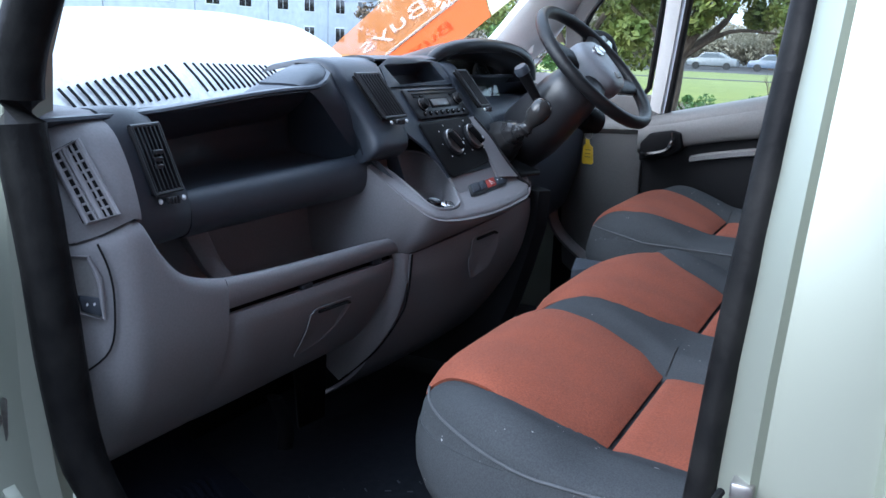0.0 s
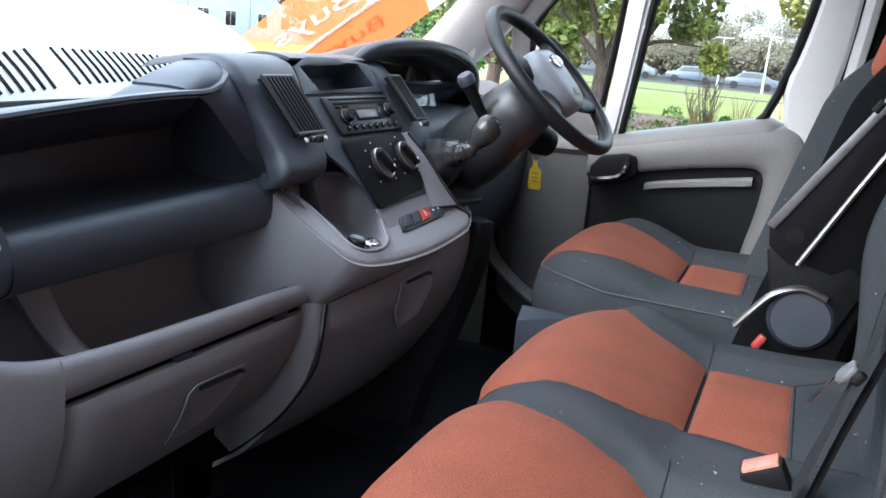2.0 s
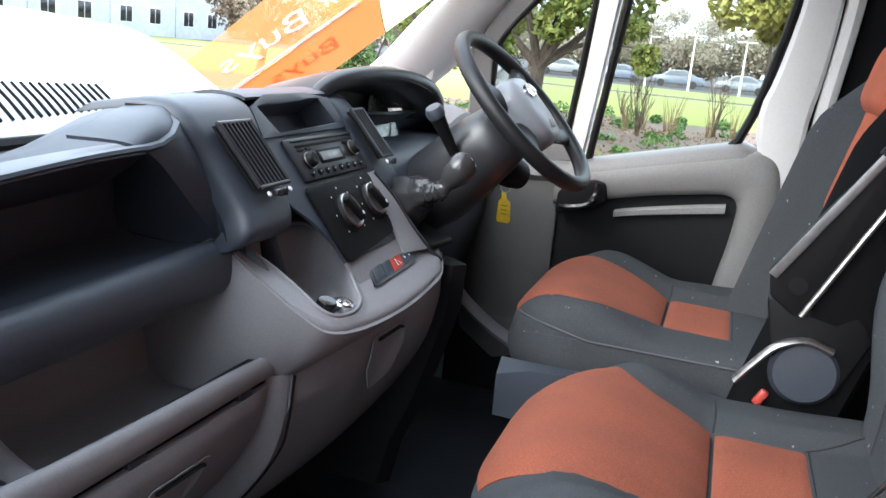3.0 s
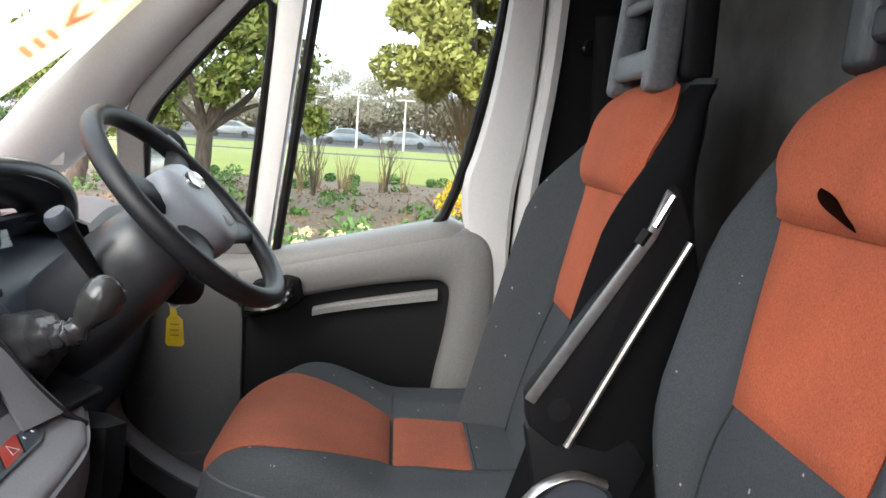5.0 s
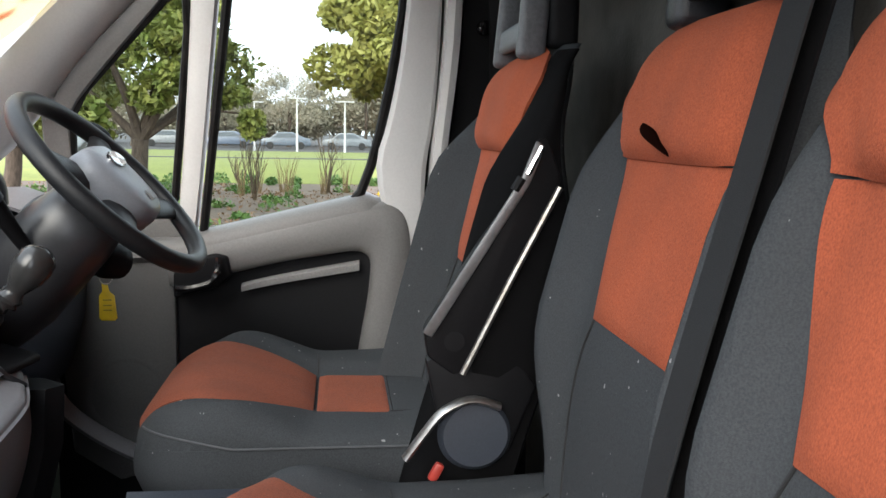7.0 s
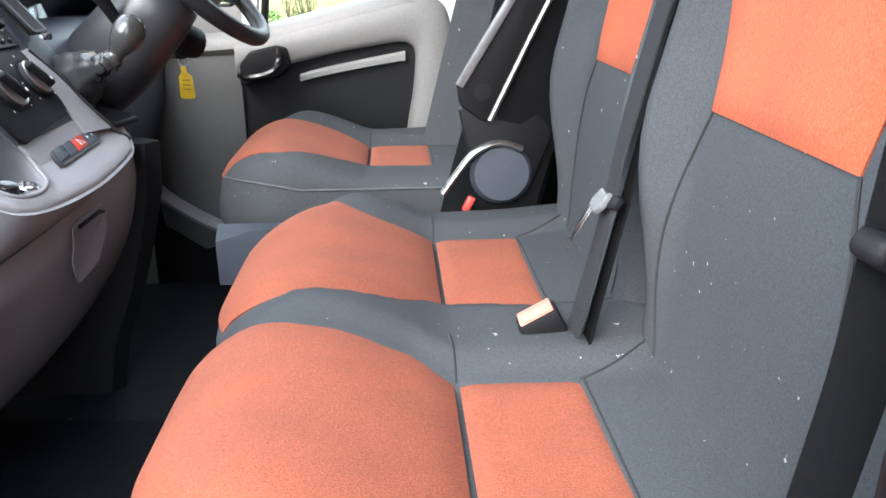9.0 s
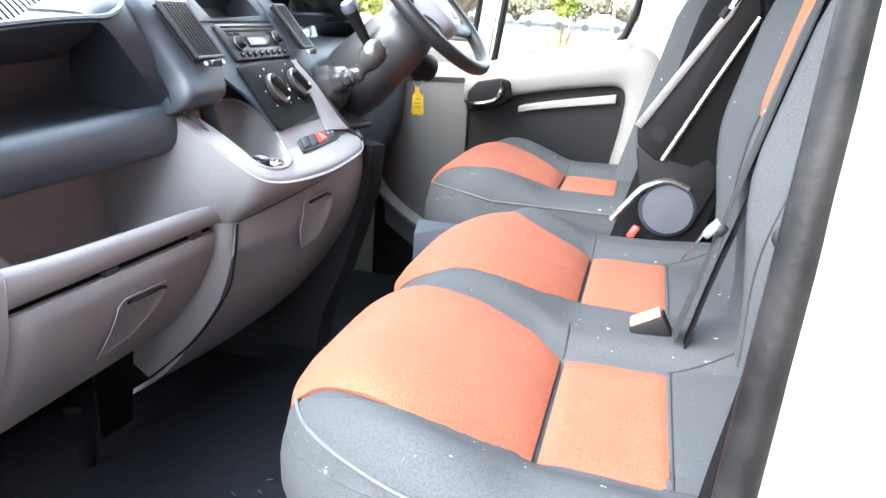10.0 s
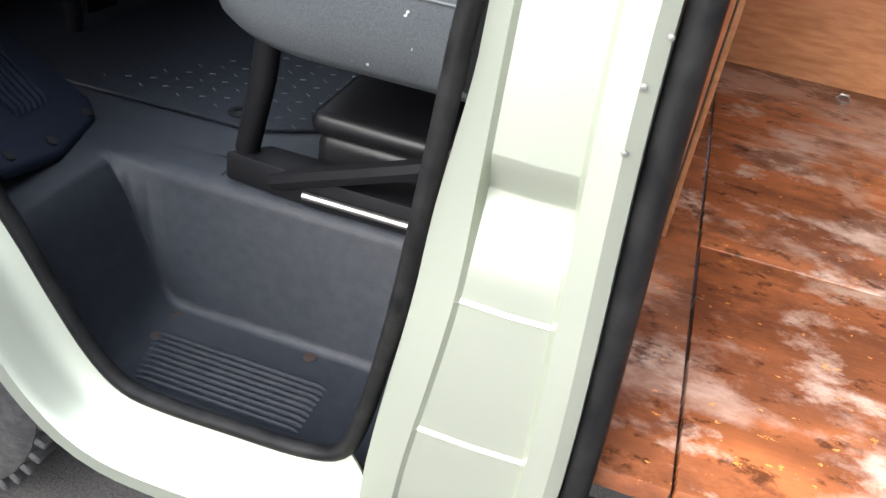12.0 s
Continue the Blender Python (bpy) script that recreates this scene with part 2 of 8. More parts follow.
def lerp_table(tab, x):
    for (x0, y0), (x1, y1) in zip(tab, tab[1:]):
        if x <= x1:
            return mix(y0, y1, min(1, max(0, (x - x0) / (x1 - x0))))
    return tab[-1][1]


# ---------------------------------------------------------------- ground
M_TARMAC = mat("tarmac", (0.11, 0.103, 0.10), 0.9, col2=(0.055, 0.051, 0.049), scale=160, bump=0.8, bump_scale=300, big=0.5, big_scale=3)
M_LAWN = mat("lawn", (0.25, 0.275, 0.065), 0.9, col2=(0.19, 0.215, 0.05), scale=6, bump=0.5, bump_scale=60, big=0.3, big_scale=0.4)
M_SOIL = mat("bed_soil", (0.11, 0.075, 0.05), 0.95, col2=(0.19, 0.14, 0.095), scale=5, bump=0.9, bump_scale=25, big=0.45, big_scale=1.2)
bm = B()
slab(bm, [(-400, -400, -0.3), (400, -400, -0.3), (400, 400, -0.3), (-400, 400, -0.3)], (0, 0, 0.3))
solo("ground", bm, M_TARMAC, "grey worn tarmac ground under and around the van", "ground", "structure")
bm = B()
rbox(bm, (-30, 3.2, -0.1), (40, 24.0, 0.05), 0.02)
solo("flower_bed", bm, M_SOIL, "brown soil flower bed beside the van", "flower bed", "structure")
bm = B()
rbox(bm, (-90, 24.05, -0.1), (90, 62, 0.06), 0.02)
solo("lawn", bm, M_LAWN, "bright green mown lawn beyond the flower bed", "lawn", "structure")

# ---------------------------------------------------------------- van shell
van = thing("van_body", (0, 0, 0.3), "silver painted panel van body with its front door open", "van body", kind="structure")

# near B-pillar: a pressed panel between the cab door and the load door
def dent(z):
    """Depth of the pressed step across the pillar, minus where two thin ribs stand proud."""
    d = 0.005 + 0.020 * min(1, max(0, (0.998 - z) / 0.044)) * (1 - smooth01(0.954, 0.865, z))
    for rz in (0.823, 0.627):
        d -= 0.0035 * max(0, 1 - abs(z - rz) / 0.004)
    return d + 0.06 * smooth01(0.52, 0.42, z) ** 2


bm = B()
rings = []
PILZ = [2.10, 1.9, 1.75, 1.6, 1.5, 1.4, 1.3, 1.2, 1.15] + [1.08 - 0.02 * i for i in range(33)]
for rz in (0.823, 0.627):
    PILZ = [z for z in PILZ if abs(z - rz) > 0.008] + [rz + 0.006, rz + 0.004, rz, rz - 0.004, rz - 0.006]
PILZ = [z for z in PILZ if abs(z - 0.998) > 0.006 and abs(z - 0.954) > 0.006] + [1.0, 0.998, 0.954, 0.952]
for z in sorted(PILZ, reverse=True):
    y = -(0.985 - 0.10 * smooth01(1.25, 2.1, z))
    x0 = 0.142 + 0.03 * smooth01(1.1, 1.9, z) - 0.035 * (1 - smooth01(0.45, 0.9, z))
    x1 = 0.340 - 0.025 * smooth01(0.6, 1.2, z)
    d = dent(z)
    k = smooth01(1.12, 0.85, z)
    rings.append([(x0 + 0.06, y + 0.085, z), (x0 + 0.010 - 0.024 * k, y + 0.045, z), (x0 + 0.012 - 0.022 * k, y + 0.024, z), (x0 + 0.026 - 0.012 * k, y + 0.010, z), (x0 + 0.038, y - 0.001, z), (x0 + 0.044, y + d, z), (mix(x0, x1, 0.5), y - 0.002 + d, z),
                  (x1 - 0.050, y + d, z), (x1 - 0.044, y - 0.008, z), (x1 - 0.034, y - 0.012, z), (x1 - 0.016, y - 0.015, z), (x1, y - 0.008, z), (x1 + 0.004, y + 0.03, z), (x1 + 0.004, y + 0.11, z), ((x0 + x1) / 2, y + 0.13, z)])
loft(bm, rings, closed=True, caps=True)
part("pillar_panel", bm, M_PAINT, van, sharp=26)
# seam of sealant and spot-weld lips
bm = B()
tube(bm, [(0.158 + 0.03 * smooth01(1.1, 1.9, z), -(0.950 - 0.10 * smooth01(1.25, 2.1, z)), z) for z in [0.55 + 0.1 * i for i in range(16)]], 0.006, 6)
part("pillar_flange", bm, M_PAINT, van)

# sill under the cab door and the sloping lower front corner
def opening(n=40):
    """The lower and front edge of the cab door opening, seen from the side: (x, z) from the B-pillar to the A-pillar."""
    p = [(0.115, 1.0), (0.10, 0.75), (0.075, 0.55), (0.05, 0.475), (-0.01, 0.452), (-0.12, 0.447), (-0.22, 0.445), (-0.285, 0.455), (-0.335, 0.50), (-0.385, 0.58), (-0.44, 0.68), (-0.52, 0.80), (-0.612, 0.90), (-0.68, 1.0), (-0.70, 1.15), (-0.70, 1.3)]
    return [(q.x, q.z) for q in spline([(a, 0, c) for a, c in p], n)]


OPEN = opening(60)
def outward(i, d):
    """A point d outside the opening's edge at step i."""
    a, c = Vector(OPEN[max(0, i - 1)]), Vector(OPEN[min(len(OPEN) - 1, i + 1)])
    t = (c - a).normalized()
    nrm = Vector((-t.y, t.x))
    q = Vector(OPEN[i]) + nrm * d
    return q


bm = B()
rings = []
for i in range(12, len(OPEN)):
    row = []
    for d, y in ((0.006, -0.903), (0.012, -0.905), (0.02, -0.908), (0.045, -0.915), (0.07, -0.935), (0.085, -0.965), (0.10, -0.975), (0.13, -0.972), (0.15, -0.955), (0.16, -0.90)):
        up_pillar = smooth01(0.46, 0.56, OPEN[i][1]) if OPEN[i][0] > 0 else 0
        q = outward(i, d * (1 - 0.8 * up_pillar))
        row.append((q.x, y + 0.03 * up_pillar, max(q.y, 0.30)))
    rings.append(row)
sheet(bm, rings, 0.004)
part("sill", bm, M_PAINT, van, sharp=30)

# rubber door seal round the opening
def seal_path():
    up_ = [(0.128 + 0.009 * smooth01(1.0, 1.2, 2.08 - 0.09 * i) + 0.05 * smooth01(1.0, 1.9, 2.08 - 0.09 * i), -0.955 + 0.10 * smooth01(1.25, 2.1, 2.08 - 0.09 * i), 2.08 - 0.09 * i) for i in range(13)]
    low_ = [(x + (0.013 if x > 0 else 0) * smooth01(0.5, 1.0, z), -0.915 - 0.04 * smooth01(0.5, 0.95, z) * (x > 0) - 0.007 * smooth01(0.9, 1.3, z) * (x < 0), z) for x, z in OPEN if z < 0.99 or x < 0]
    low_ = [p for p in low_ if p[0] > 0 or p[2] < 0.84]
    front_ = [tuple(q) for q in spline([(-0.572, -0.926, 0.885), (-0.622, -0.945, 0.985), (-0.638, -0.954, 1.10), (-0.646, -0.958, 1.20), (-0.657, -0.96, 1.30), (-0.678, -0.96, 1.42), (-0.670, -0.958, 1.50), (-0.635, -0.952, 1.58), (-0.56, -0.94, 1.72), (-0.48, -0.92, 1.88), (-0.41, -0.90, 2.06)], 30)]
    return up_ + low_ + front_


bm = B()
SP = seal_path()
tube(bm, SP, [0.0122 + 0.017 * smooth01(-0.50, -0.64, p[0]) + 0.001 * smooth01(1.0, 1.2, p[2]) for p in SP], 12)
part("door_seal", bm, M_RUBBER, van, "black rubber door seal")

# front hinge pillar, with the open door's edge beside it
bm = B()
rings = []
for i in range(14):
    z = 0.62 + 0.11 * i
    xo = -0.690 + 0.3 * max(0, (1.0 - z)) * 0.9 + 0.33 * max(0, z - 1.5)
    y = -(0.955 - 0.06 * smooth01(1.25, 2.1, z))
    rings.append([(xo - 0.02, y + 0.06, z), (xo - 0.018, y + 0.02, z), (xo - 0.035, y + 0.0, z), (xo - 0.07, y - 0.01, z), (xo - 0.10, y - 0.03, z), (xo - 0.16, y - 0.03, z), (xo - 0.17, y + 0.05, z)])
loft(bm, rings, closed=True, caps=True)
part("hinge_pillar", bm, M_PAINT, van, sharp=30)
for z in (1.02, 1.32):
    bm = B()
    rbox(bm, (-0.80, -0.965, z - 0.035), (-0.745, -0.93, z + 0.035), 0.006)
    lathe(bm, [(0.0, 0), (0.012, 0), (0.012, 0.012), (0.0, 0.014)], (-0.765, -0.965, z), (0, -1, 0), 8)
    part("hinge", bm, M_STEEL, van, "grey steel hinge with bolt")

# the open passenger door, swung forward on its hinges
pdoor = thing("passenger_door", (-0.8, -1.0, 0.5), "silver passenger door swung wide open", "van door", kind="structure")
def on_door(u, w=0.0):
    """A point u along the open door from its hinges, w across its thickness."""
    return Vector((-0.80 + 0.12 * u - 0.99 * w, -1.0 - 0.99 * u - 0.12 * w, 0))


def door_slab(pts, w0, w1, name, material, b=0.012):
    bm = B()
    slab(bm, [on_door(u, w0) + Vector((0, 0, z)) for u, z in pts], on_door(0, w1) - on_door(0, w0), b)
    return part(name, bm, material, pdoor)


door_slab([(0.0, 0.62), (0.30, 0.50), (0.98, 0.50), (1.0, 1.36), (0.0, 1.36)], 0.0, 0.06, "skin", M_PAINT)
door_slab([(0.05, 0.68), (0.32, 0.56), (0.93, 0.56), (0.95, 1.34), (0.05, 1.34)], -0.045, -0.002, "trim", M_DOORGREY)
door_slab([(0.0, 1.36), (0.08, 1.36), (0.50, 1.98), (0.44, 2.0)], 0.0, 0.04, "front_rail", M_BLACK)
door_slab([(0.92, 1.36), (1.0, 1.36), (0.96, 2.02), (0.88, 2.0)], 0.0, 0.04, "rear_rail", M_BLACK)
door_slab([(0.44, 1.96), (0.96, 1.96), (0.96, 2.02), (0.44, 2.02)], 0.0, 0.04, "top_rail", M_BLACK)
g = door_slab([(0.06, 1.36), (0.94, 1.36), (0.90, 1.97), (0.47, 1.97)], 0.018, 0.022, "pane", M_GLASS, 0)
g.visible_shadow = False

# striker on the pillar
bm = B()
rbox(bm, (0.168, -0.990, 1.198), (0.186, -0.965, 1.214), 0.003)
part("striker_plate", bm, M_STEEL, van, "worn steel striker plate")
bm = B()
tube(bm, [(0.162, -0.988, 1.203), (0.160, -1.008, 1.204), (0.176, -1.012, 1.204), (0.192, -1.008, 1.204), (0.194, -0.988, 1.203)], 0.0035, 8)
part("striker_loop", bm, M_BLACK, van)

# black seal on the front edge of the load opening
bm = B()
tube(bm, [(0.358 - 0.024 * smooth01(0.55, 1.2, z), -0.974 + 0.10 * smooth01(1.25, 2.1, z), z) for z in [0.45 + 0.04 * i for i in range(43)]], 0.0165, 12, up=(1, 0, 0))
part("load_door_seal", bm, M_RUBBER, van, "thick black rubber seal")
for z in (1.042, 1.104, 1.149, 1.30):
    bm = B()
    lathe(bm, [(0.0, 0), (0.0035, 0), (0.003, 0.0015), (0.0, 0.002)], (0.304 + 0.01 * (z > 1.12), -1.001, z), (0, -1, 0), 10)
    part("rivet", bm, M_STEEL, van)

# dark rocker behind the pillar, below the load opening
bm = B()
rbox(bm, (0.07, -0.90, 0.30), (2.4, -0.80, 0.44), 0.02)
part("rocker", bm, M_BLACK, van)

# far side: door aperture wall above and around, roof, rear of cab
bm = B()
rbox(bm, (-1.2, 0.97, 0.3), (0.46, 1.0, 1.30), 0.01)
part("far_outer_skin", bm, M_PAINT, van)
bm = B()
sheet(bm, [[(x, 0.975 - 0.12 * smooth01(1.3, 2.15, z), z) for x in (0.09, 0.25, 0.47)] for z in (0.6, 1.0, 1.3, 1.5, 1.7, 1.9, 2.12)], 0.01)
part("far_pillar", bm, M_BLACK, van)
bm = B()
rings = []
for i in range(13):
    y = -0.93 + 1.86 * i / 12
    c = 0.05 * (1 - (y / 0.93) ** 2)
    rings.append([(-0.42, y, 2.00 + c), (-0.25, y, 2.06 + c), (0.2, y, 2.09 + c), (0.47, y, 2.09 + c)])
sheet(bm, rings, 0.03)
solo("ceiling", bm, M_HEADLINER, "pale grey fabric cab headliner", "ceiling", "structure")
bm = B()
rings = []
for i in range(13):
    y = -0.93 + 1.86 * i / 12
    c = 0.05 * (1 - (y / 0.93) ** 2)
    rings.append([(-0.45, y, 2.02 + c), (0.2, y, 2.14 + c), (0.5, y, 2.15 + c), (2.6, y, 2.2 + c)])
sheet(bm, rings, 0.012)
part("roof", bm, M_PAINT, van)

bm = B()
rbox(bm, (0.46, 0.955, 0.32), (2.62, 0.985, 2.16), 0.01)
part("far_side_panel", bm, M_PAINT, van)
bm = B()
rbox(bm, (2.6, -0.95, 0.32), (2.63, 0.985, 2.18), 0.01)
part("rear_panel", bm, M_PAINT, van)
bm = B()
rbox(bm, (-1.95, -0.93, 0.32), (-1.24, 0.93, 1.31), 0.10, 4)
part("front_end", bm, M_BONNET, van, "white front end under the bonnet")

# cab floor, step well
step = thing("cab_step", (-0.17, -0.75, 0.43), "moulded dark grey plastic entry step with ribbed tread", "step", kind="structure")
FZ = 0.675
bm = B()
rbox(bm, (-1.15, -0.66, FZ - 0.03), (0.33, 0.968, FZ), 0.004)
solo("floor", bm, M_STEP, "dark grey plastic cab floor", "floor", "structure")
bm = B()
rings = []
# well: tread, riser and the sloped front wall
for x, lift in ((0.10, 0), (0.0, 0), (-0.10, 0), (-0.2, 0), (-0.30, 0), (-0.345, 0.004), (-0.372, 0.03), (-0.40, 0.10), (-0.435, 0.19), (-0.46, 0.238), (-0.475, 0.247), (-0.52, 0.25), (-0.62, 0.25)):
    zt = 0.425 + lift
    top = FZ
    k = min(1, (top - zt) / 0.25)
    rings.append([(x, -0.895, zt + 0.012), (x, -0.88, zt), (x, -0.78, zt), (x, -0.705, zt), (x, -0.692, zt + 0.006 * k), (x, -0.686, zt + 0.02 * k), (x, -0.676, zt + 0.232 * k), (x, -0.668, zt + 0.245 * k + 0.0), (x, -0.652, max(zt, top) + 0.001), (x, -0.60, max(zt, top) + 0.002)])
sheet(bm, rings, 0.004)
part("step_well", bm, M_STEP, step, sharp=50)
for i in range(9):
    bm = B()
    y = -0.768 - 0.0125 * i
    tube(bm, [(-0.335 + 0.004 * i, y, 0.4265), (-0.315 + 0.004 * i, y, 0.4305), (-0.045, y, 0.4305), (-0.035, y, 0.4265)], 0.0046, 8)
    part("tread_rib", bm, M_STEP, step)
for x, y in ((-0.334, -0.715), (-0.329, -0.776), (-0.088, -0.712)):
    bm = B()
    lathe(bm, [(0.0, 0), (0.011, 0), (0.011, 0.002), (0.007, 0.003), (0.0, 0.002)], (x, y, 0.4295), (0, 0, 1), 14)
    part("screw", bm, mat("rusty_screw", (0.030, 0.017, 0.012), 0.8, scale=200), step, "rusty recessed screw")
# sloping ribbed kick panel in front of the step
def kick(x, y, d=0.0):
    """A point on the sloping kick panel, d above it."""
    return Vector((x + 0.54 * d, y + 0.19 * d, 0.1916 - 0.6556 * x - 0.2333 * y + 0.82 * d))


bm = B()
slab(bm, [kick(x, y) for x, y in ((-0.50, -0.86), (-0.505, -0.74), (-0.545, -0.60), (-0.575, -0.572), (-0.69, -0.583), (-0.785, -0.605), (-0.95, -0.64), (-0.95, -0.88))], (0.0, 0, -0.02), 0.006)
part("kick_panel", bm, M_KICK, step)
for i in range(6):
    bm = B()
    a0, a1 = mix(-0.693, -0.702, i / 5), mix(-0.742, -0.650, i / 5)
    b0, b1 = mix(-0.568, -0.580, i / 5), mix(-0.744, -0.668, i / 5)
    tube(bm, [kick(mix(a0, b0, f), mix(a1, b1, f), d) for f, d in ((0, -0.003), (0.06, 0.0025), (0.5, 0.0035), (0.94, 0.0025), (1, -0.003))], 0.0062, 8)
    part("kick_rib", bm, M_KICK, step)
for a, b in (((-0.283, -0.652), (-0.281, -0.590)), ((-0.325, -0.598), (-0.296, -0.593))):
    bm = B()
    tube(bm, [(*a, FZ + 0.0025), (*b, FZ + 0.0025)], 0.0035, 8)
    part("floor_slot", bm, M_VOID, step)
for x, y, z in ((*kick(-0.516, -0.829)[:2], kick(-0.516, -0.829).z), (*kick(-0.553, -0.612)[:2], kick(-0.553, -0.612).z), (*kick(-0.522, -0.735)[:2], kick(-0.522, -0.735).z)):
    bm = B()
    lathe(bm, [(0, 0), (0.010, 0), (0.009, 0.003), (0.005, 0.0035), (0, 0.002)], (x, y, z), (0.5, 0.15, 0.85), 12)
    part("fixing", bm, M_VOID, step)
# rubber mat with raised studs
bm = B()
slab(bm, [(-0.315, -0.488, FZ + 0.002), (-0.66, -0.50, FZ + 0.002), (-0.98, -0.52, FZ + 0.03), (-0.98, 0.18, FZ + 0.03), (-0.20, 0.18, FZ + 0.002), (-0.21, -0.42, FZ + 0.002)], (0, 0, 0.008), 0.003)
floor_mat = solo("floor_mat", bm, M_MAT, "black rubber floor mat with raised studs", "floor mat")
k = 0
for i in range(17):
    for j in range(17):
        x, y = -0.26 - 0.038 * i, -0.445 + 0.040 * j + (0.02 if i % 2 else 0)
        if y < -0.46 or k > 285:
            continue
        k += 1
        bm = B()
        a = 0.6 if (i + j) % 2 else -0.6
        rbox(bm, (x - 0.006, y - 0.0012, FZ + 0.009), (x + 0.006, y + 0.0012, FZ + 0.0118), 0.001, 1, Matrix.Rotation(a, 4, "Z"))
        part("stud", bm, M_STUD, floor_mat)
bm = B()
lathe(bm, [(0.022, 0), (0.022, 0.004), (0.018, 0.006), (0.011, 0.005), (0.010, 0.0)], (-0.362, -0.447, FZ + 0.009), (0, 0, 1), 20)
part("mat_fixing", bm, M_BLACK, floor_mat, "round black mat fixing")

# ---------------------------------------------------------------- load space
def stained_wood(name, base, dark, pale, rough=0.35):
    """Old wet plywood: streaky base, dark stains, greyish scuffs and bright worn patches."""
    m = mat(name, base, rough, col2=[c * 0.55 for c in base], scale=7, bump=0.4, bump_scale=60, stretch=(0.45, 2.6, 1.0), big=0.6, big_scale=5)
    nt = m.node_tree
    b_ = nt.nodes["Principled BSDF"]
    src = b_.inputs["Base Color"].links[0].from_socket
    tc = nt.nodes.new("ShaderNodeTexCoord")
    for k, (scale, lo, hi, col) in enumerate(((1.6, 0.42, 0.60, dark), (2.6, 0.50, 0.62, pale), (5.5, 0.56, 0.64, pale), (2.9, 0.58, 0.70, (0.80, 0.34, 0.08)), (7.0, 0.52, 0.62, dark), (22.0, 0.58, 0.66, [c * 0.4 for c in dark]), (55.0, 0.645, 0.68, (0.75, 0.30, 0.07)))):
        mp = nt.nodes.new("ShaderNodeMapping")
        mp.inputs["Location"].default_value = (3.1 * k, 1.7 * k, 0.4 * k)
        mp.inputs["Scale"].default_value = (0.75, 1.1, 1.0)
        nt.links.new(tc.outputs["Object"], mp.inputs[0])
        n = nt.nodes.new("ShaderNodeTexNoise")
        n.inputs["Scale"].default_value, n.inputs["Detail"].default_value, n.inputs["Roughness"].default_value = scale, 8, 0.65
        nt.links.new(mp.outputs[0], n.inputs["Vector"])
        r = nt.nodes.new("ShaderNodeValToRGB")
        r.color_ramp.elements[0].position, r.color_ramp.elements[1].position = lo, hi
        nt.links.new(n.outputs[0], r.inputs[0])
        sc = nt.nodes.new("ShaderNodeMath")
        sc.operation = "MULTIPLY"
        sc.inputs[1].default_value = 0.8
        nt.links.new(r.outputs[0], sc.inputs[0])
        mx = nt.nodes.new("ShaderNodeMixRGB")
        mx.inputs[2].default_value = (*col, 1)
        nt.links.new(sc.outputs[0], mx.inputs[0])
        nt.links.new(src, mx.inputs[1])
        src = mx.outputs[0]
    nt.links.new(src, b_.inputs["Base Color"])
    return m


M_FLOORPLY = stained_wood("worn_wet_ply", (0.52, 0.175, 0.062), (0.11, 0.038, 0.019), (0.50, 0.37, 0.30), 0.25)
bm = B()
rbox(bm, (0.47, -0.93, 0.585), (2.6, -0.332, 0.615), 0.003)
solo("load_floor", bm, M_FLOORPLY, "stained red-brown plywood load floor board", "load floor", "structure")
bm = B()
rbox(bm, (0.47, -0.329, 0.585), (2.6, 0.76, 0.6155), 0.003)
solo("load_floor", bm, M_FLOORPLY, "stained red-brown plywood load floor board", "load floor", "structure")
bm = B()
rbox(bm, (0.35, -0.93, 0.581), (0.466, 0.70, 0.612), 0.003)
solo("load_floor_edge", bm, M_FLOORPLY, "stained plywood strip along the bulkhead", "load floor", "structure")
bm = B()
rbox(bm, (0.44, 0.76, 0.58), (2.6, 0.785, 1.5), 0.003)
solo("wall_load_side", bm, M_PLY, "orange-brown plywood lining of the load space", "wall lining", "structure")
bm = B()
rbox(bm, (0.398, -0.34, 0.6165), (0.408, 0.758, 1.9), 0.002)
solo("wall_load_front", bm, M_PLY, "orange-brown plywood panel on the bulkhead", "wall lining", "structure")
bm = B()
lathe(bm, [(0.0, 0), (0.022, 0), (0.022, 0.004), (0.016, 0.006), (0.012, 0.002), (0, 0.002)], (0.80, 0.66, 0.615), (0, 0, 1), 20)
tube(bm, [(0.785, 0.66, 0.617), (0.79, 0.66, 0.63), (0.81, 0.66, 0.63), (0.815, 0.66, 0.617)], 0.003, 6)
solo("lashing_eye", bm, M_STEEL, "steel lashing eye set in the load floor", "lashing eye")
bm = B()
rbox(bm, (2.55, -0.93, 0.58), (2.6, 0.93, 2.2), 0.003)
solo("wall_load_rear", bm, M_PLY, "plywood rear wall of the load space", "wall lining", "structure")
bm = B()
rbox(bm, (0.380, -0.36, 0.6), (0.396, 0.95, 2.12), 0.003)
for a_, b_ in (((0.325, -0.875), (0.352, -0.60)), ((0.352, -0.60), (0.378, -0.37)), ((0.378, -0.37), (0.380, -0.30))):
    slab(bm, [(*a_, 0.6), (*b_, 0.6), (*b_, 2.12), (*a_, 2.12)], (0.008, 0, 0))
lin = B()
for a_, b_ in (((0.335, -0.875), (0.362, -0.60)), ((0.362, -0.60), (0.389, -0.37)), ((0.389, -0.37), (0.391, -0.30))):
    slab(lin, [(*a_, 0.6125), (*b_, 0.6125), (*b_, 2.12), (*a_, 2.12)], (0.004, 0, 0))
part("bulkhead_lining", lin, M_PLY, van)
solo("wall_bulkhead", bm, M_BULK, "blotchy grey-beige felted bulkhead behind the seats", "bulkhead", "structure")

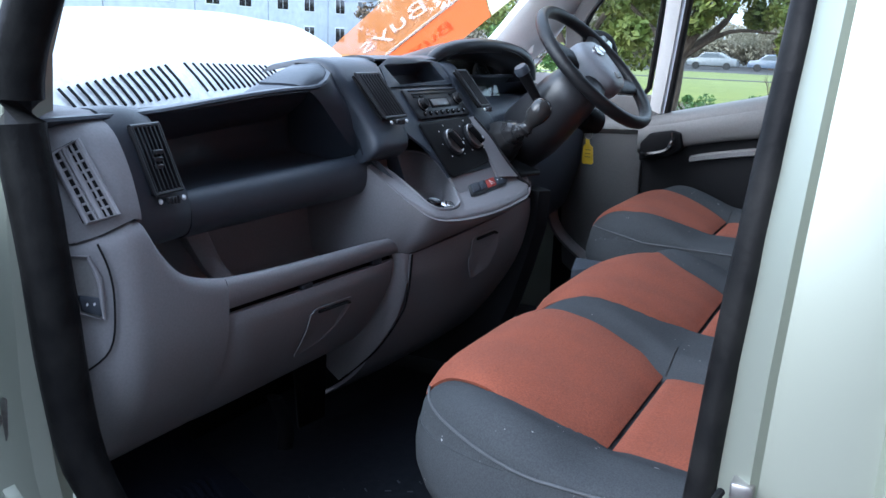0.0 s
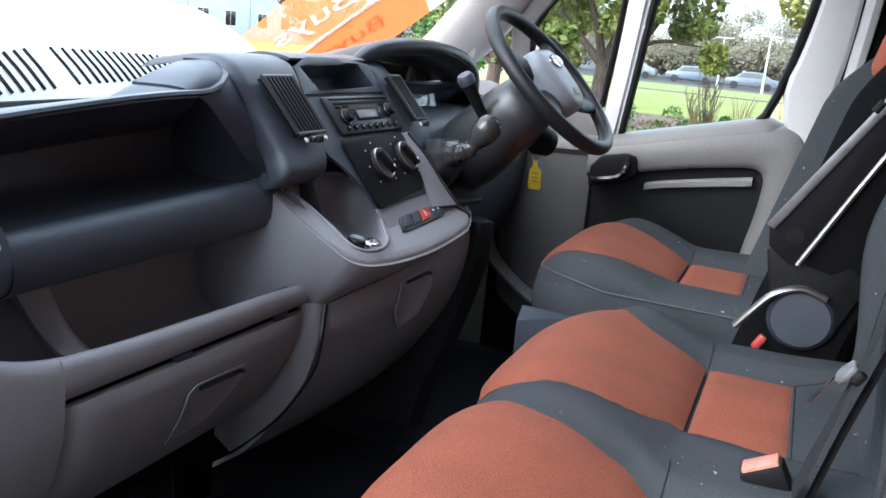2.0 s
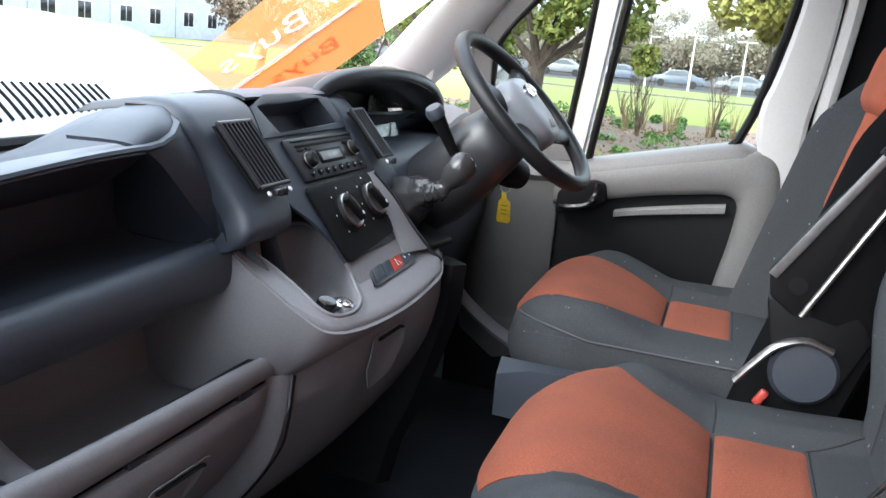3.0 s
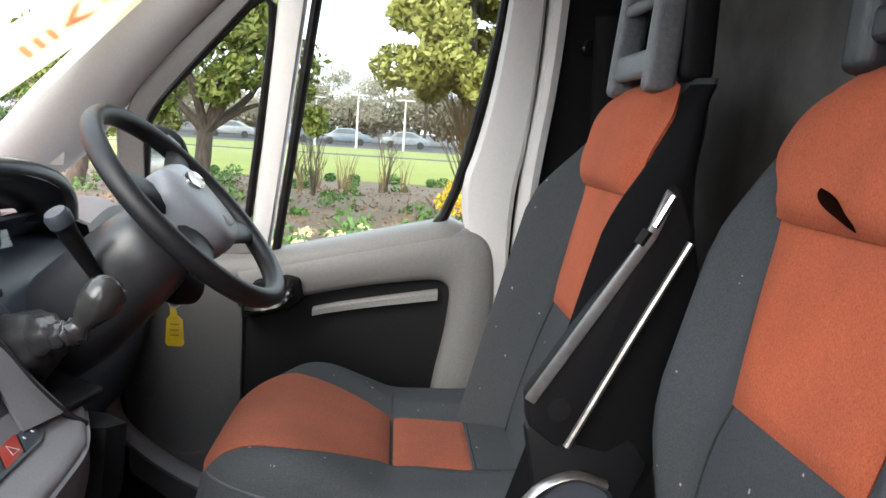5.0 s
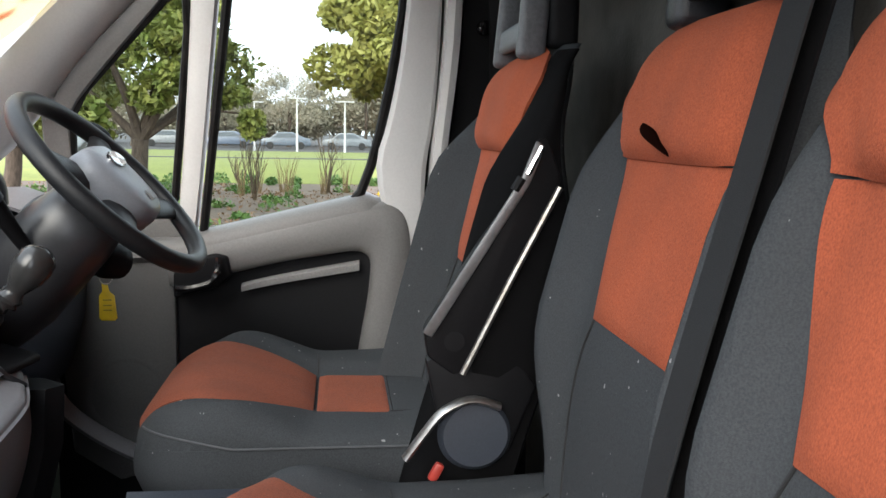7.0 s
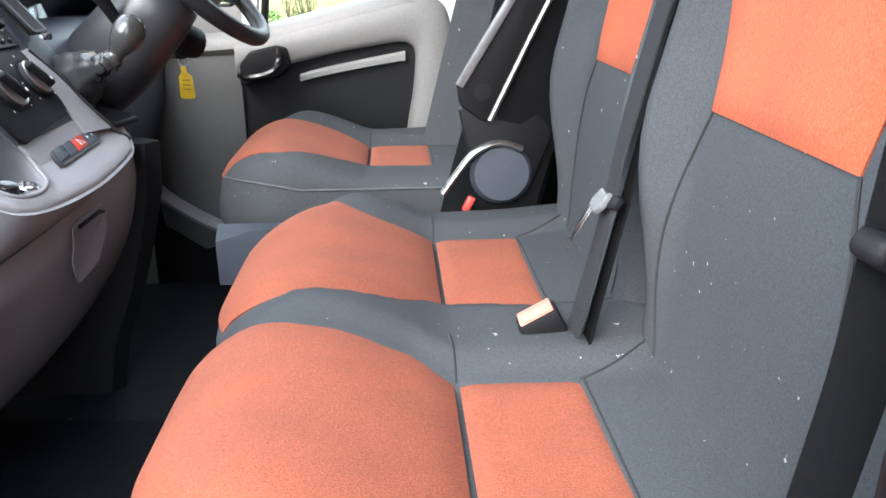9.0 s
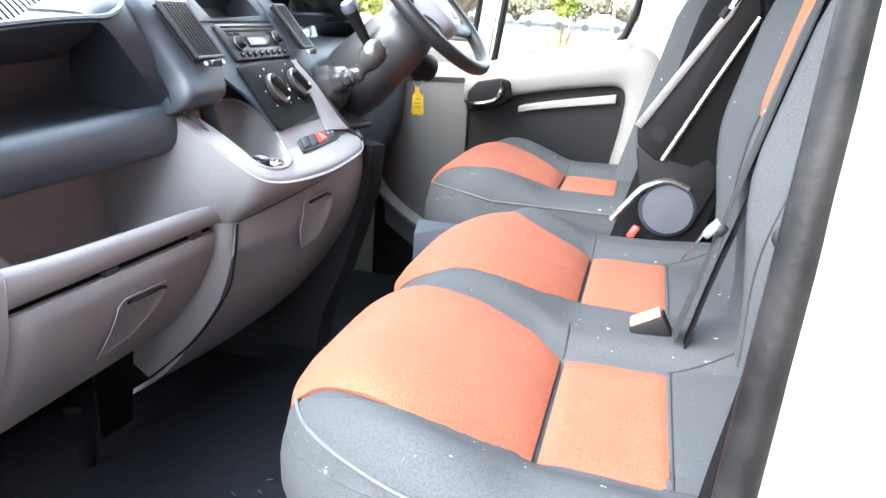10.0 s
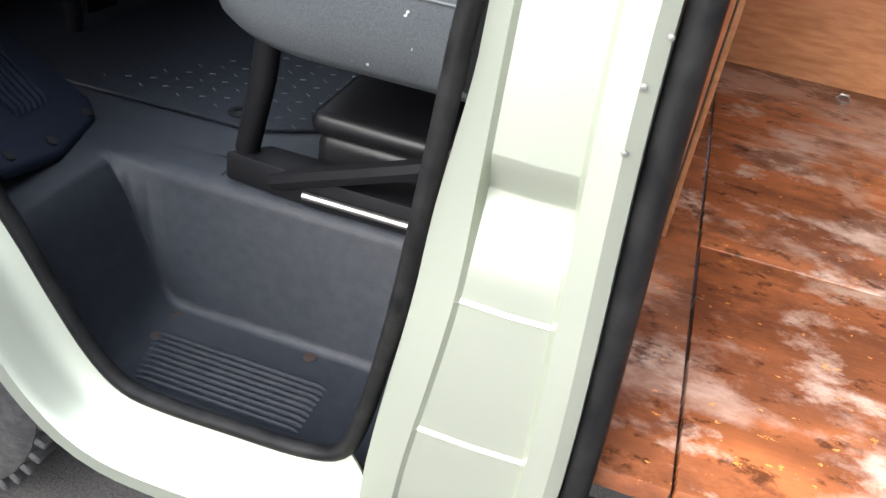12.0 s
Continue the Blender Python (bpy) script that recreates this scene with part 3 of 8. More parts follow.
# ---------------------------------------------------------------- far side of the cab: door, windows, pillars
door = thing("driver_door", (-0.2, 0.95, 0.7), "grey plastic driver's door trim with black pocket and handle", "van door", kind="structure")
# sill of the window: belt line rising to the rear
def belt(x):
    return 1.335 + 0.24 * (x + 0.42) if x > -0.42 else 1.335 + 0.05 * (x + 0.42)


bm = B()
rings = []
for i in range(25):
    x = -0.66 + 0.715 * i / 24
    zb = belt(x) - 0.05 * smooth01(-0.03, 0.06, x) ** 2
    e = smooth01(0.0, 0.055, x)
    rings.append([(x, 0.985, zb + 0.005), (x, 0.955, zb + 0.006), (x, 0.928 + 0.012 * e, zb + 0.001), (x, 0.914 + 0.016 * e, zb - 0.008), (x, 0.906 + 0.02 * e, zb - 0.022), (x, 0.905 + 0.024 * e, zb - 0.036), (x, 0.922 + 0.01 * e, zb - 0.05)])
sheet(bm, rings, 0.006)
part("armrest_top", bm, M_DOORGREY, door, "grey padded belt rail")
# lower trim with a big recessed pocket
bm = B()
slab(bm, [(-0.70, 0.945, 0.68), (0.10, 0.945, 0.68), (0.10, 0.945, 1.40), (0.0, 0.945, 1.40), (-0.42, 0.945, 1.30), (-0.70, 0.945, 1.295)], (0, 0.02, 0), 0.004)
part("door_panel", bm, M_BLACK, door)
IN_ = spline([(-0.44, 0, 1.228), (-0.36, 0, 1.246), (-0.30, 0, 1.260), (-0.20, 0, 1.283), (-0.10, 0, 1.300), (-0.04, 0, 1.308), (-0.012, 0, 1.302), (0.0, 0, 1.282), (-0.001, 0, 1.24), (-0.008, 0, 1.18), (-0.022, 0, 1.10), (-0.034, 0, 1.0), (-0.045, 0, 0.85), (-0.05, 0, 0.74)], 60)
OUT_ = spline([(-0.44, 0, 1.315), (-0.36, 0, 1.331), (-0.30, 0, 1.345), (-0.20, 0, 1.369), (-0.10, 0, 1.393), (0.0, 0, 1.416), (0.045, 0, 1.418), (0.080, 0, 1.392), (0.094, 0, 1.32), (0.097, 0, 1.22), (0.095, 0, 1.10), (0.090, 0, 1.0), (0.084, 0, 0.85), (0.08, 0, 0.74)], 60)
bm = B()
rings = []
for p, q in zip(OUT_, IN_):
    rings.append([(mix(p.x, q.x, t), y, mix(p.z, q.z, t)) for t, y in ((-0.02, 0.945), (0.0, 0.925), (0.06, 0.910), (0.16, 0.903), (0.5, 0.901), (0.84, 0.904), (0.95, 0.911), (1.0, 0.922), (1.0, 0.946))])
loft(bm, rings, closed=True, caps=True)
part("pocket_surround", bm, M_DOORGREY, door, "grey moulded surround of the door pocket", sharp=60)
bm = B()
rings = []
for i in range(13):
    x = -0.287 + 0.262 * i / 12
    z = 1.222 + 0.050 * (i / 12) ** 0.85
    h = 0.010 + 0.003 * i / 12
    rings.append([(x, 0.945, z + h), (x, 0.928, z + h), (x, 0.918, z + h * 0.6), (x, 0.922, z - h * 0.6), (x, 0.945, z - h)])
loft(bm, rings, closed=True, caps=True)
part("pull_bar", bm, M_PULL, door, "pale grey pull bar")
# handle cup
bm = B()
slab(bm, [(-0.428, 0.888, 1.208), (-0.428, 0.888, 1.262), (-0.402, 0.888, 1.292), (-0.337, 0.888, 1.306), (-0.312, 0.888, 1.300), (-0.304, 0.888, 1.256), (-0.332, 0.888, 1.232)], (0, 0.05, 0), 0.006, 3)
part("handle_cup", bm, M_BLACK, door)
bm = B()
tube(bm, spline([(-0.330, 0.882, 1.298), (-0.332, 0.872, 1.268), (-0.348, 0.868, 1.246), (-0.39, 0.870, 1.234), (-0.418, 0.880, 1.232)], 14), 0.0085, 8)
part("handle_lever", bm, M_GLOSS, door, "gloss black lever")
# front lower grey panel with speaker
bm = B()
slab(bm, [(-0.44, 0.925, 1.29), (-0.43, 0.925, 1.2), (-0.43, 0.925, 0.82), (-0.56, 0.925, 0.78), (-0.66, 0.925, 0.85), (-0.68, 0.925, 1.1), (-0.66, 0.925, 1.28)], (0, 0.03, 0), 0.008)
part("speaker_panel", bm, M_SPEAKER, door)
bm = B()
lathe(bm, [(0.09, 0), (0.09, 0.002), (0.08, 0.003), (0.074, 0.001), (0.0, 0.002)], (-0.54, 0.927, 0.98), (0, -1, 0), 32)
part("speaker_ring", bm, M_SPEAKER, door)

# window frame: black rubber guide, glass, divider post and quarter light
def wy(z):
    return 0.955 - 0.12 * smooth01(1.3, 2.15, z)


def ring_frame(bm, pts, r, closed=True):
    tube(bm, pts, r, 8, closed=closed, up=(0, 1, 0))


WIN = [(-0.372, 1.335), (-0.045, 1.415), (-0.022, 1.44), (0.0, 1.50), (0.02, 1.58), (0.043, 1.70), (0.062, 1.82), (0.07, 1.92), (0.062, 2.0), (-0.25, 2.0), (-0.285, 1.96)]
bm = B()
ring_frame(bm, [(x, wy(z) - 0.004, z) for x, z in WIN], 0.011)
win = thing("window_1", (-0.15, 0.95, 1.35), "side window of the driver's door in a black rubber guide", "window", kind="structure")
part("window_guide", bm, M_RUBBER, win)
bm = B()
slab(bm, [(x, wy(z) + 0.006, z) for x, z in WIN], (0, 0.004, 0))
g = part("pane", bm, M_GLASS, win, smooth=False)
g.visible_shadow = False
QUART = [(-0.64, 1.485), (-0.632, 1.60), (-0.60, 1.655), (-0.43, 1.835), (-0.40, 1.855), (-0.385, 1.84), (-0.385, 1.78), (-0.43, 1.42), (-0.45, 1.395), (-0.62, 1.39)]
qw = thing("window_2", (-0.52, 0.95, 1.4), "triangular quarter light ahead of the driver's window", "window", kind="structure")
bm = B()
ring_frame(bm, [(x, wy(z) - 0.004, z) for x, z in QUART], 0.009)
part("window_guide", bm, M_RUBBER, qw)
bm = B()
slab(bm, [(x, wy(z) + 0.006, z) for x, z in QUART], (0, 0.004, 0))
g = part("pane", bm, M_GLASS, qw, smooth=False)
g.visible_shadow = False

# trims: door frame bars, each a bar between two lines
def bar(pts_a, pts_b, depth, name, material, parent, n=16, label=""):
    """A trim panel between two edge lines (x, z) on the far side, depth thick towards the cab."""
    A = spline([(x, 0, z) for x, z in pts_a], n)
    C = spline([(x, 0, z) for x, z in pts_b], n)
    bm = B()
    rings = []
    for a, c in zip(A, C):
        row = []
        for s, d in ((0, 0.0), (0.0, 0.6), (0.1, 0.9), (0.5, 1.0), (0.9, 0.9), (1.0, 0.6), (1.0, 0.0)):
            p = a.lerp(c, s)
            row.append((p.x, wy(p.z) + 0.012 - depth * d, p.z))
        rings.append(row)
    loft(bm, rings, closed=True, caps=True)
    return part(name, bm, material, parent, label)


frame_t = thing("window_surround", (-0.3, 0.95, 1.35), "grey moulded trim round the driver's side windows", "window trim", kind="structure")
bar([(-0.425, 1.36), (-0.378, 1.80), (-0.355, 2.03)], [(-0.385, 1.345), (-0.325, 1.80), (-0.296, 2.03)], 0.035, "divider_post", M_TRIM, frame_t)
bar([(-0.69, 1.585), (-0.62, 1.70), (-0.42, 1.90), (-0.33, 2.02)], [(-0.635, 1.585), (-0.60, 1.645), (-0.435, 1.83), (-0.345, 1.93)], 0.035, "upper_rail", M_DOORGREY, frame_t)
bar([(-0.70, 1.33), (-0.695, 1.6)], [(-0.632, 1.36), (-0.636, 1.6)], 0.03, "front_rail", M_DOORGREY, frame_t, 4)
bar([(-0.70, 1.30), (-0.56, 1.32), (-0.40, 1.335)], [(-0.64, 1.40), (-0.52, 1.40), (-0.42, 1.40)], 0.03, "lower_rail", M_DOORGREY, frame_t, 6)
bar([(-0.30, 2.0), (0.10, 2.0)], [(-0.30, 2.08), (0.10, 2.08)], 0.03, "top_rail", M_TRIM, frame_t, 4)

# far B-pillar: pale curved trim, then the belt channel
bar([(0.105, 1.0), (0.095, 1.22), (0.04, 1.36), (0.012, 1.50), (0.035, 1.60), (0.062, 1.76), (0.085, 2.05)], [(0.132, 1.0), (0.127, 1.22), (0.121, 1.36), (0.123, 1.50), (0.136, 1.60), (0.144, 1.76), (0.145, 2.05)], 0.05, "rear_post", M_TRIM, frame_t)
bar([(0.136, 0.75), (0.128, 1.4), (0.149, 1.75), (0.151, 2.08)], [(0.172, 0.75), (0.164, 1.4), (0.186, 1.75), (0.190, 2.08)], 0.062, "pillar_trim", M_TRIM, frame_t)
bar([(0.177, 0.75), (0.170, 1.4), (0.192, 1.75), (0.196, 2.08)], [(0.42, 0.75), (0.42, 1.4), (0.42, 1.75), (0.42, 2.08)], 0.02, "belt_channel", M_BLACK, frame_t)
bar([(0.30, 1.3), (0.31, 1.7), (0.32, 2.08)], [(0.425, 1.3), (0.425, 1.7), (0.425, 2.08)], 0.05, "rear_trim", M_BLACK, frame_t)
bm = B()
lathe(bm, [(0, 0), (0.016, 0), (0.016, 0.012), (0.01, 0.016), (0, 0.016)], (0.235, 0.862, 1.80), (0.3, -1, 0), 16)
part("belt_anchor", bm, M_GLOSS, frame_t)
bm = B()
tube(bm, [(0.262, 0.83, 1.86), (0.268, 0.845, 1.6), (0.255, 0.84, 1.2), (0.24, 0.82, 0.9)], 0.022, 6, flat=0.12)
solo("driver_seat_belt", bm, M_BELT, "black webbing seat belt hanging on the pillar", "seat belt")

# far A-post trim: broad pale panel along the windscreen edge
bm = B()
lo = spline([(-1.02, 0.90, 1.36), (-0.80, 0.895, 1.50), (-0.70, 0.89, 1.61), (-0.60, 0.885, 1.72), (-0.40, 0.87, 1.93), (-0.30, 0.85, 2.06)], 20)
hi = spline([(-1.10, 0.80, 1.38), (-0.915, 0.80, 1.50), (-0.79, 0.795, 1.635), (-0.66, 0.79, 1.765), (-0.46, 0.77, 1.955), (-0.34, 0.75, 2.07)], 20)
rings = []
for a, c in zip(lo, hi):
    mid = (a + c) / 2 + Vector((0.012, -0.018, -0.004))
    rings.append([a + Vector((0, 0.05, 0)), a, a.lerp(mid, 0.5) + Vector((0, -0.01, 0)), mid, c.lerp(mid, 0.4) + Vector((0, -0.006, 0)), c, c + Vector((-0.02, 0.03, 0.02))])
sheet(bm, rings, 0.006)
a_post = solo("pillar_far_a", bm, M_TRIM, "pale grey plastic windscreen pillar trim", "pillar trim", "structure")
bm = B()
slab(bm, [(-0.86, 0.868, 1.50), (-0.775, 0.868, 1.505), (-0.77, 0.868, 1.565), (-0.80, 0.862, 1.578), (-0.85, 0.86, 1.565)], (0, -0.012, 0), 0.004)
part("grab_cover", bm, M_TRIM, a_post)

# windscreen, curved in plan, with black edge and banner stuck on it
def ws_x(y, z):
    """Windscreen surface: x at y, z."""
    return -1.19 + (z - 1.38) * 0.97 + 0.155 * (y / 0.82) ** 2


ws = thing("windscreen", (-1.2, 0, 1.38), "raked windscreen with an orange banner stuck on it", "windscreen", kind="structure")
bm = B()
loft(bm, [[(ws_x(-0.84 + 1.68 * i / 24, 1.36 + 0.73 * j / 12), -0.84 + 1.68 * i / 24, 1.36 + 0.73 * j / 12) for i in range(25)] for j in range(13)])
g = part("pane", bm, M_SCREEN_GLASS, ws)
g.visible_shadow = False
bm = B()
for s in (-1, 1):
    tube(bm, [(ws_x(s * 0.835, z) + 0.004, s * 0.835, z) for z in [1.36 + 0.06 * i for i in range(13)]], 0.012, 6)
tube(bm, [(ws_x(-0.84 + 0.07 * i, 1.36), -0.84 + 0.07 * i, 1.36) for i in range(25)], 0.012, 6)
tube(bm, [(ws_x(-0.84 + 0.07 * i, 2.09), -0.84 + 0.07 * i, 2.09) for i in range(25)], 0.02, 6)
part("edge_seal", bm, M_RUBBER, ws)

# unseen walls added behind the camera to block light from the near side
bm = B()
rbox(bm, (0.6, -5.3, 0), (14, -5.0, 5.0), 0.02)
rbox(bm, (2.4, -5.0, 0), (2.7, -1.35, 7.0), 0.02)
solo("wall_light_block", bm, mat("light_block_render", (0.10, 0.095, 0.09), 0.95, col2=(0.07, 0.065, 0.06), scale=6, big=0.3), "unseen dark walls added to shade the van's near side", "wall", "structure")

mirror = thing("door_mirror", (-0.68, 1.12, 1.45), "black plastic outside door mirror", "mirror")
bm = B()
mp_ = [(-0.735, 1.57), (-0.72, 1.588), (-0.66, 1.588), (-0.625, 1.565), (-0.607, 1.52), (-0.60, 1.44), (-0.60, 1.36), (-0.73, 1.36)]
slab(bm, [(x, 1.19, z) for x, z in mp_], (-0.05, 0.10, 0), 0.015, 3)
part("housing", bm, M_BLACK, mirror)
bm = B()
slab(bm, [(-0.725, 1.186, 1.555), (-0.66, 1.186, 1.57), (-0.632, 1.186, 1.548), (-0.62, 1.186, 1.50), (-0.618, 1.186, 1.39), (-0.72, 1.186, 1.39)], (0.0, -0.003, 0))
part("mirror_glass", bm, mat("mirror_silver", (0.8, 0.82, 0.82), 0.03, metal=1.0), mirror)
bm = B()
rbox(bm, (-0.72, 1.0, 1.36), (-0.64, 1.2, 1.40), 0.012)
part("arm", bm, M_BLACK, mirror)

# raised white bonnet beyond the windscreen, with slotted vents
def def_xy(s):
    p = lerp_table([(0, -1.212), (0.42, -1.206), (0.53, -1.203), (1.0, -1.20), (1.7, -1.32)], s), lerp_table([(0, -0.47), (0.42, -0.12), (0.53, -0.03), (1.0, 0.27), (1.7, 0.95)], s)
    return p


DOME = smooth_line([(-0.4, 1.46), (-0.2, 1.52), (0.0, 1.555), (0.2, 1.575), (0.5, 1.586), (0.9, 1.586), (1.145, 1.572), (1.29, 1.558), (1.434, 1.512), (1.54, 1.466), (1.63, 1.425), (1.72, 1.37)])
bm = B()
rings = []
for i in range(61):
    s = -0.40 + 2.10 * i / 60
    x, y = def_xy(max(s, 0))
    x, y = x - 0.1 * min(s, 0), y + 0.9 * min(s, 0)
    back = 0.22 - 0.10 * smooth01(1.0, 1.7, s)
    top = DOME(s)
    rings.append([(x - back * (0.27 * k + 0.73 * k * k), y, mix(1.33, top, k)) for k in [j / 8 for j in range(9)]] + [(x - back - 0.10, y, top - 0.012), (x - back - 0.3, y, top - 0.08)])
sheet(bm, rings, 0.004)
deff = part("bonnet", bm, M_BONNET, van, "raised white bonnet with slotted vents")
for g0, g1, n in ((0.025, 0.40, 14), (0.475, 0.93, 15)):
    for i in range(n):
        s = mix(g0, g1, i / (n - 1))
        x, y = def_xy(s)
        zt = lerp_table([(0.0, 1.410), (0.40, 1.456), (0.475, 1.460), (0.93, 1.452)], s)
        zb = lerp_table([(0.0, 1.363), (0.40, 1.388), (0.475, 1.395), (0.93, 1.408)], s)
        lean_ = lambda z: 0.22 * (0.27 * (z - 1.33) / 0.25 + 0.73 * ((z - 1.33) / 0.25) ** 2)
        bm = B()
        tube(bm, [(x - lean_(zb) + 0.003, y + 0.016, zb), (x - lean_((zb + zt) / 2) + 0.003, y + 0.002, (zb + zt) / 2), (x - lean_(zt) + 0.003, y - 0.012, zt)], 0.0034, 6)
        part("slot", bm, M_BLACK, deff)

# ---------------------------------------------------------------- dashboard
dash = thing("dashboard", (-0.75, 0, 0.8), "two-tone grey and charcoal moulded plastic van dashboard", "dashboard", kind="structure")

def crest(y):
    """Height of the dashboard's upper front edge."""
    return 1.425 + 0.022 * smooth01(-0.8, -0.38, y) + 0.037 * smooth01(-0.36, -0.25, y) - 0.03 * smooth01(0.22, 0.30, y) - 0.03 * smooth01(0.6, 0.8, y)




def strip(name, A, C, material, parent, n=30, k=6, bulge=(0, 0, 0), label="", thick=0.005, sharp=55):
    """A moulded panel stretched between two smooth edge lines, bulging in its middle."""
    A, C = spline(A, n), spline(C, n)
    bm = B()
    sheet(bm, [[a.lerp(c, j / k) + Vector(bulge) * math.sin(math.pi * j / k) for j in range(k + 1)] for a, c in zip(A, C)], thick)
    return part(name, bm, material, parent, label, sharp=sharp)


# top pad from the crest to the windscreen
bm = B()
rings = []
for i in range(81):
    y = -0.94 + 1.84 * i / 80
    zc = crest(y)
    xf_ = -0.692 + 0.02 * smooth01(-0.6, -0.85, y) - 0.068 * smooth01(-0.31, -0.25, y) * smooth01(0.40, 0.26, y)
    xb = max(-1.20 + 0.20 * (y / 0.82) ** 2, -1.2)
    hump = 0.85 * smooth01(-0.27, -0.15, y) * smooth01(0.34, 0.24, y)
    rings.append([(xf_ - 0.004, y, zc - 0.009), (xf_ + 0.001, y, zc - 0.005), (xf_ - 0.001, y, zc - 0.001), (xf_ - 0.008, y, zc), (mix(xf_, xb, 0.12), y, mix(zc, 1.36, 0.40 - 0.55 * hump)), (mix(xf_, xb, 0.28), y, mix(zc, 1.35, 0.85 - 0.92 * hump)), (mix(xf_, xb, 0.5), y, mix(zc, 1.34, 0.97 - 0.77 * hump)), (mix(xf_, xb, 0.75), y, mix(zc, 1.335, 0.95 - 0.3 * hump)), (xb, y, 1.335)])
sheet(bm, rings, 0.004)
top_pad = part("top_pad", bm, M_DARK, dash, sharp=50)
# demister slots on the pad behind the vents
for i in range(9):
    y = -0.30 + 0.016 * i
    bm = B()
    slab(bm, [(-0.795, y, crest(y) + 0.004), (-0.795, y + 0.005, crest(y) + 0.004), (-0.765, y + 0.005, crest(y) + 0.005), (-0.765, y, crest(y) + 0.005)], (0, 0, 0.003))
    part("demister_slot", bm, M_VOID, top_pad)

# passenger tray: an open bin with a slanted end wall and a rolled lip
TRAY_RIM = [(-0.705, -0.375, 1.444), (-0.698, -0.345, 1.425), (-0.693, -0.312, 1.392), (-0.688, -0.275, 1.352), (-0.684, -0.245, 1.322), (-0.680, -0.232, 1.307)]
TRAY_BACK = [(-0.795, -0.302, 1.432), (-0.800, -0.300, 1.410), (-0.803, -0.298, 1.380), (-0.803, -0.296, 1.345), (-0.797, -0.292, 1.318), (-0.735, -0.258, 1.300)]


def tray_row(s):
    """Points of the tray's profile at share s of its width."""
    yt, yl, yb = mix(-0.768, -0.372, s), mix(-0.712, -0.226, s), mix(-0.790, -0.300, s)
    zc = crest(yt)
    r = 0.008 * s
    return [(-0.696, yt, zc - 0.007), (-0.704, yt, zc - 0.010), (-0.74, mix(yt, yb, 0.4), zc - 0.011), (-0.785, yb, zc - 0.014), (-0.797, yb, zc - 0.030), (-0.803, yb, 1.38), (-0.803, yb, 1.345), (-0.797, yb, 1.321), (-0.780, mix(yb, yl, 0.12), 1.309), (-0.735, mix(yb, yl, 0.5), 1.297), (-0.704, yl, 1.290 + r), (-0.692, yl, 1.294 + r), (-0.684, yl, 1.299 + r), (-0.674, yl, 1.301 + r), (-0.664, yl, 1.297 + r), (-0.658, yl, 1.287 + r), (-0.655, yl, 1.272), (-0.656, yl, 1.257), (-0.662, yl, 1.246), (-0.675, yl, 1.238), (-0.70, yl, 1.234), (-0.80, yl, 1.226), (-0.92, yl, 1.222)]


bm = B()
sheet(bm, [tray_row(i / 40) for i in range(41)], 0.004)
part("upper_tray", bm, M_DARK, dash, "charcoal open storage tray", sharp=65)
strip("tray_end", TRAY_RIM, TRAY_BACK, M_DARK, dash, 30, 12, (0, 0, 0), thick=0.003, sharp=70)
bm = B()
row = [Vector(p) + Vector((0, 0.004, 0)) for p in tray_row(0.0)[1:13]]
c = sum(row, Vector()) / len(row)
loft(bm, [row, [p.lerp(c, 0.5) for p in row], [p.lerp(c, 0.98) for p in row]], closed=True, caps=True)
part("tray_end", bm, M_DARK, dash, sharp=60)
# rolled dark surround from the tray's slanted end to the middle vents
strip("tray_surround", [(-0.79, -0.395, 1.449), (-0.73, -0.385, 1.4495)] + TRAY_RIM + [(-0.664, -0.224, 1.302), (-0.654, -0.218, 1.278), (-0.664, -0.222, 1.244), (-0.72, -0.226, 1.234)],
      [(-0.80, -0.275, 1.480), (-0.755, -0.270, 1.486), (-0.738, -0.268, 1.480), (-0.722, -0.266, 1.466), (-0.708, -0.262, 1.442), (-0.696, -0.256, 1.415), (-0.686, -0.252, 1.388), (-0.680, -0.248, 1.365), (-0.680, -0.240, 1.340), (-0.684, -0.228, 1.312), (-0.700, -0.215, 1.285), (-0.74, -0.20, 1.27)], M_DARK, dash, 48, 10, (0.010, 0.0, 0.006), sharp=70)


strip("vent_column", [(-0.76, -0.84, 1.424), (-0.70, -0.84, 1.430), (-0.672, -0.843, 1.416), (-0.652, -0.844, 1.385), (-0.638, -0.842, 1.34), (-0.630, -0.838, 1.295), (-0.632, -0.832, 1.262), (-0.652, -0.826, 1.238), (-0.71, -0.825, 1.23)],
      [(-0.76, -0.768, 1.426), (-0.70, -0.765, 1.428), (-0.678, -0.762, 1.416), (-0.668, -0.752, 1.39), (-0.662, -0.732, 1.345), (-0.657, -0.712, 1.30), (-0.654, -0.708, 1.265), (-0.668, -0.708, 1.240), (-0.71, -0.708, 1.23)], M_DARK, dash, 36, 8, (0.009, 0, 0.003))


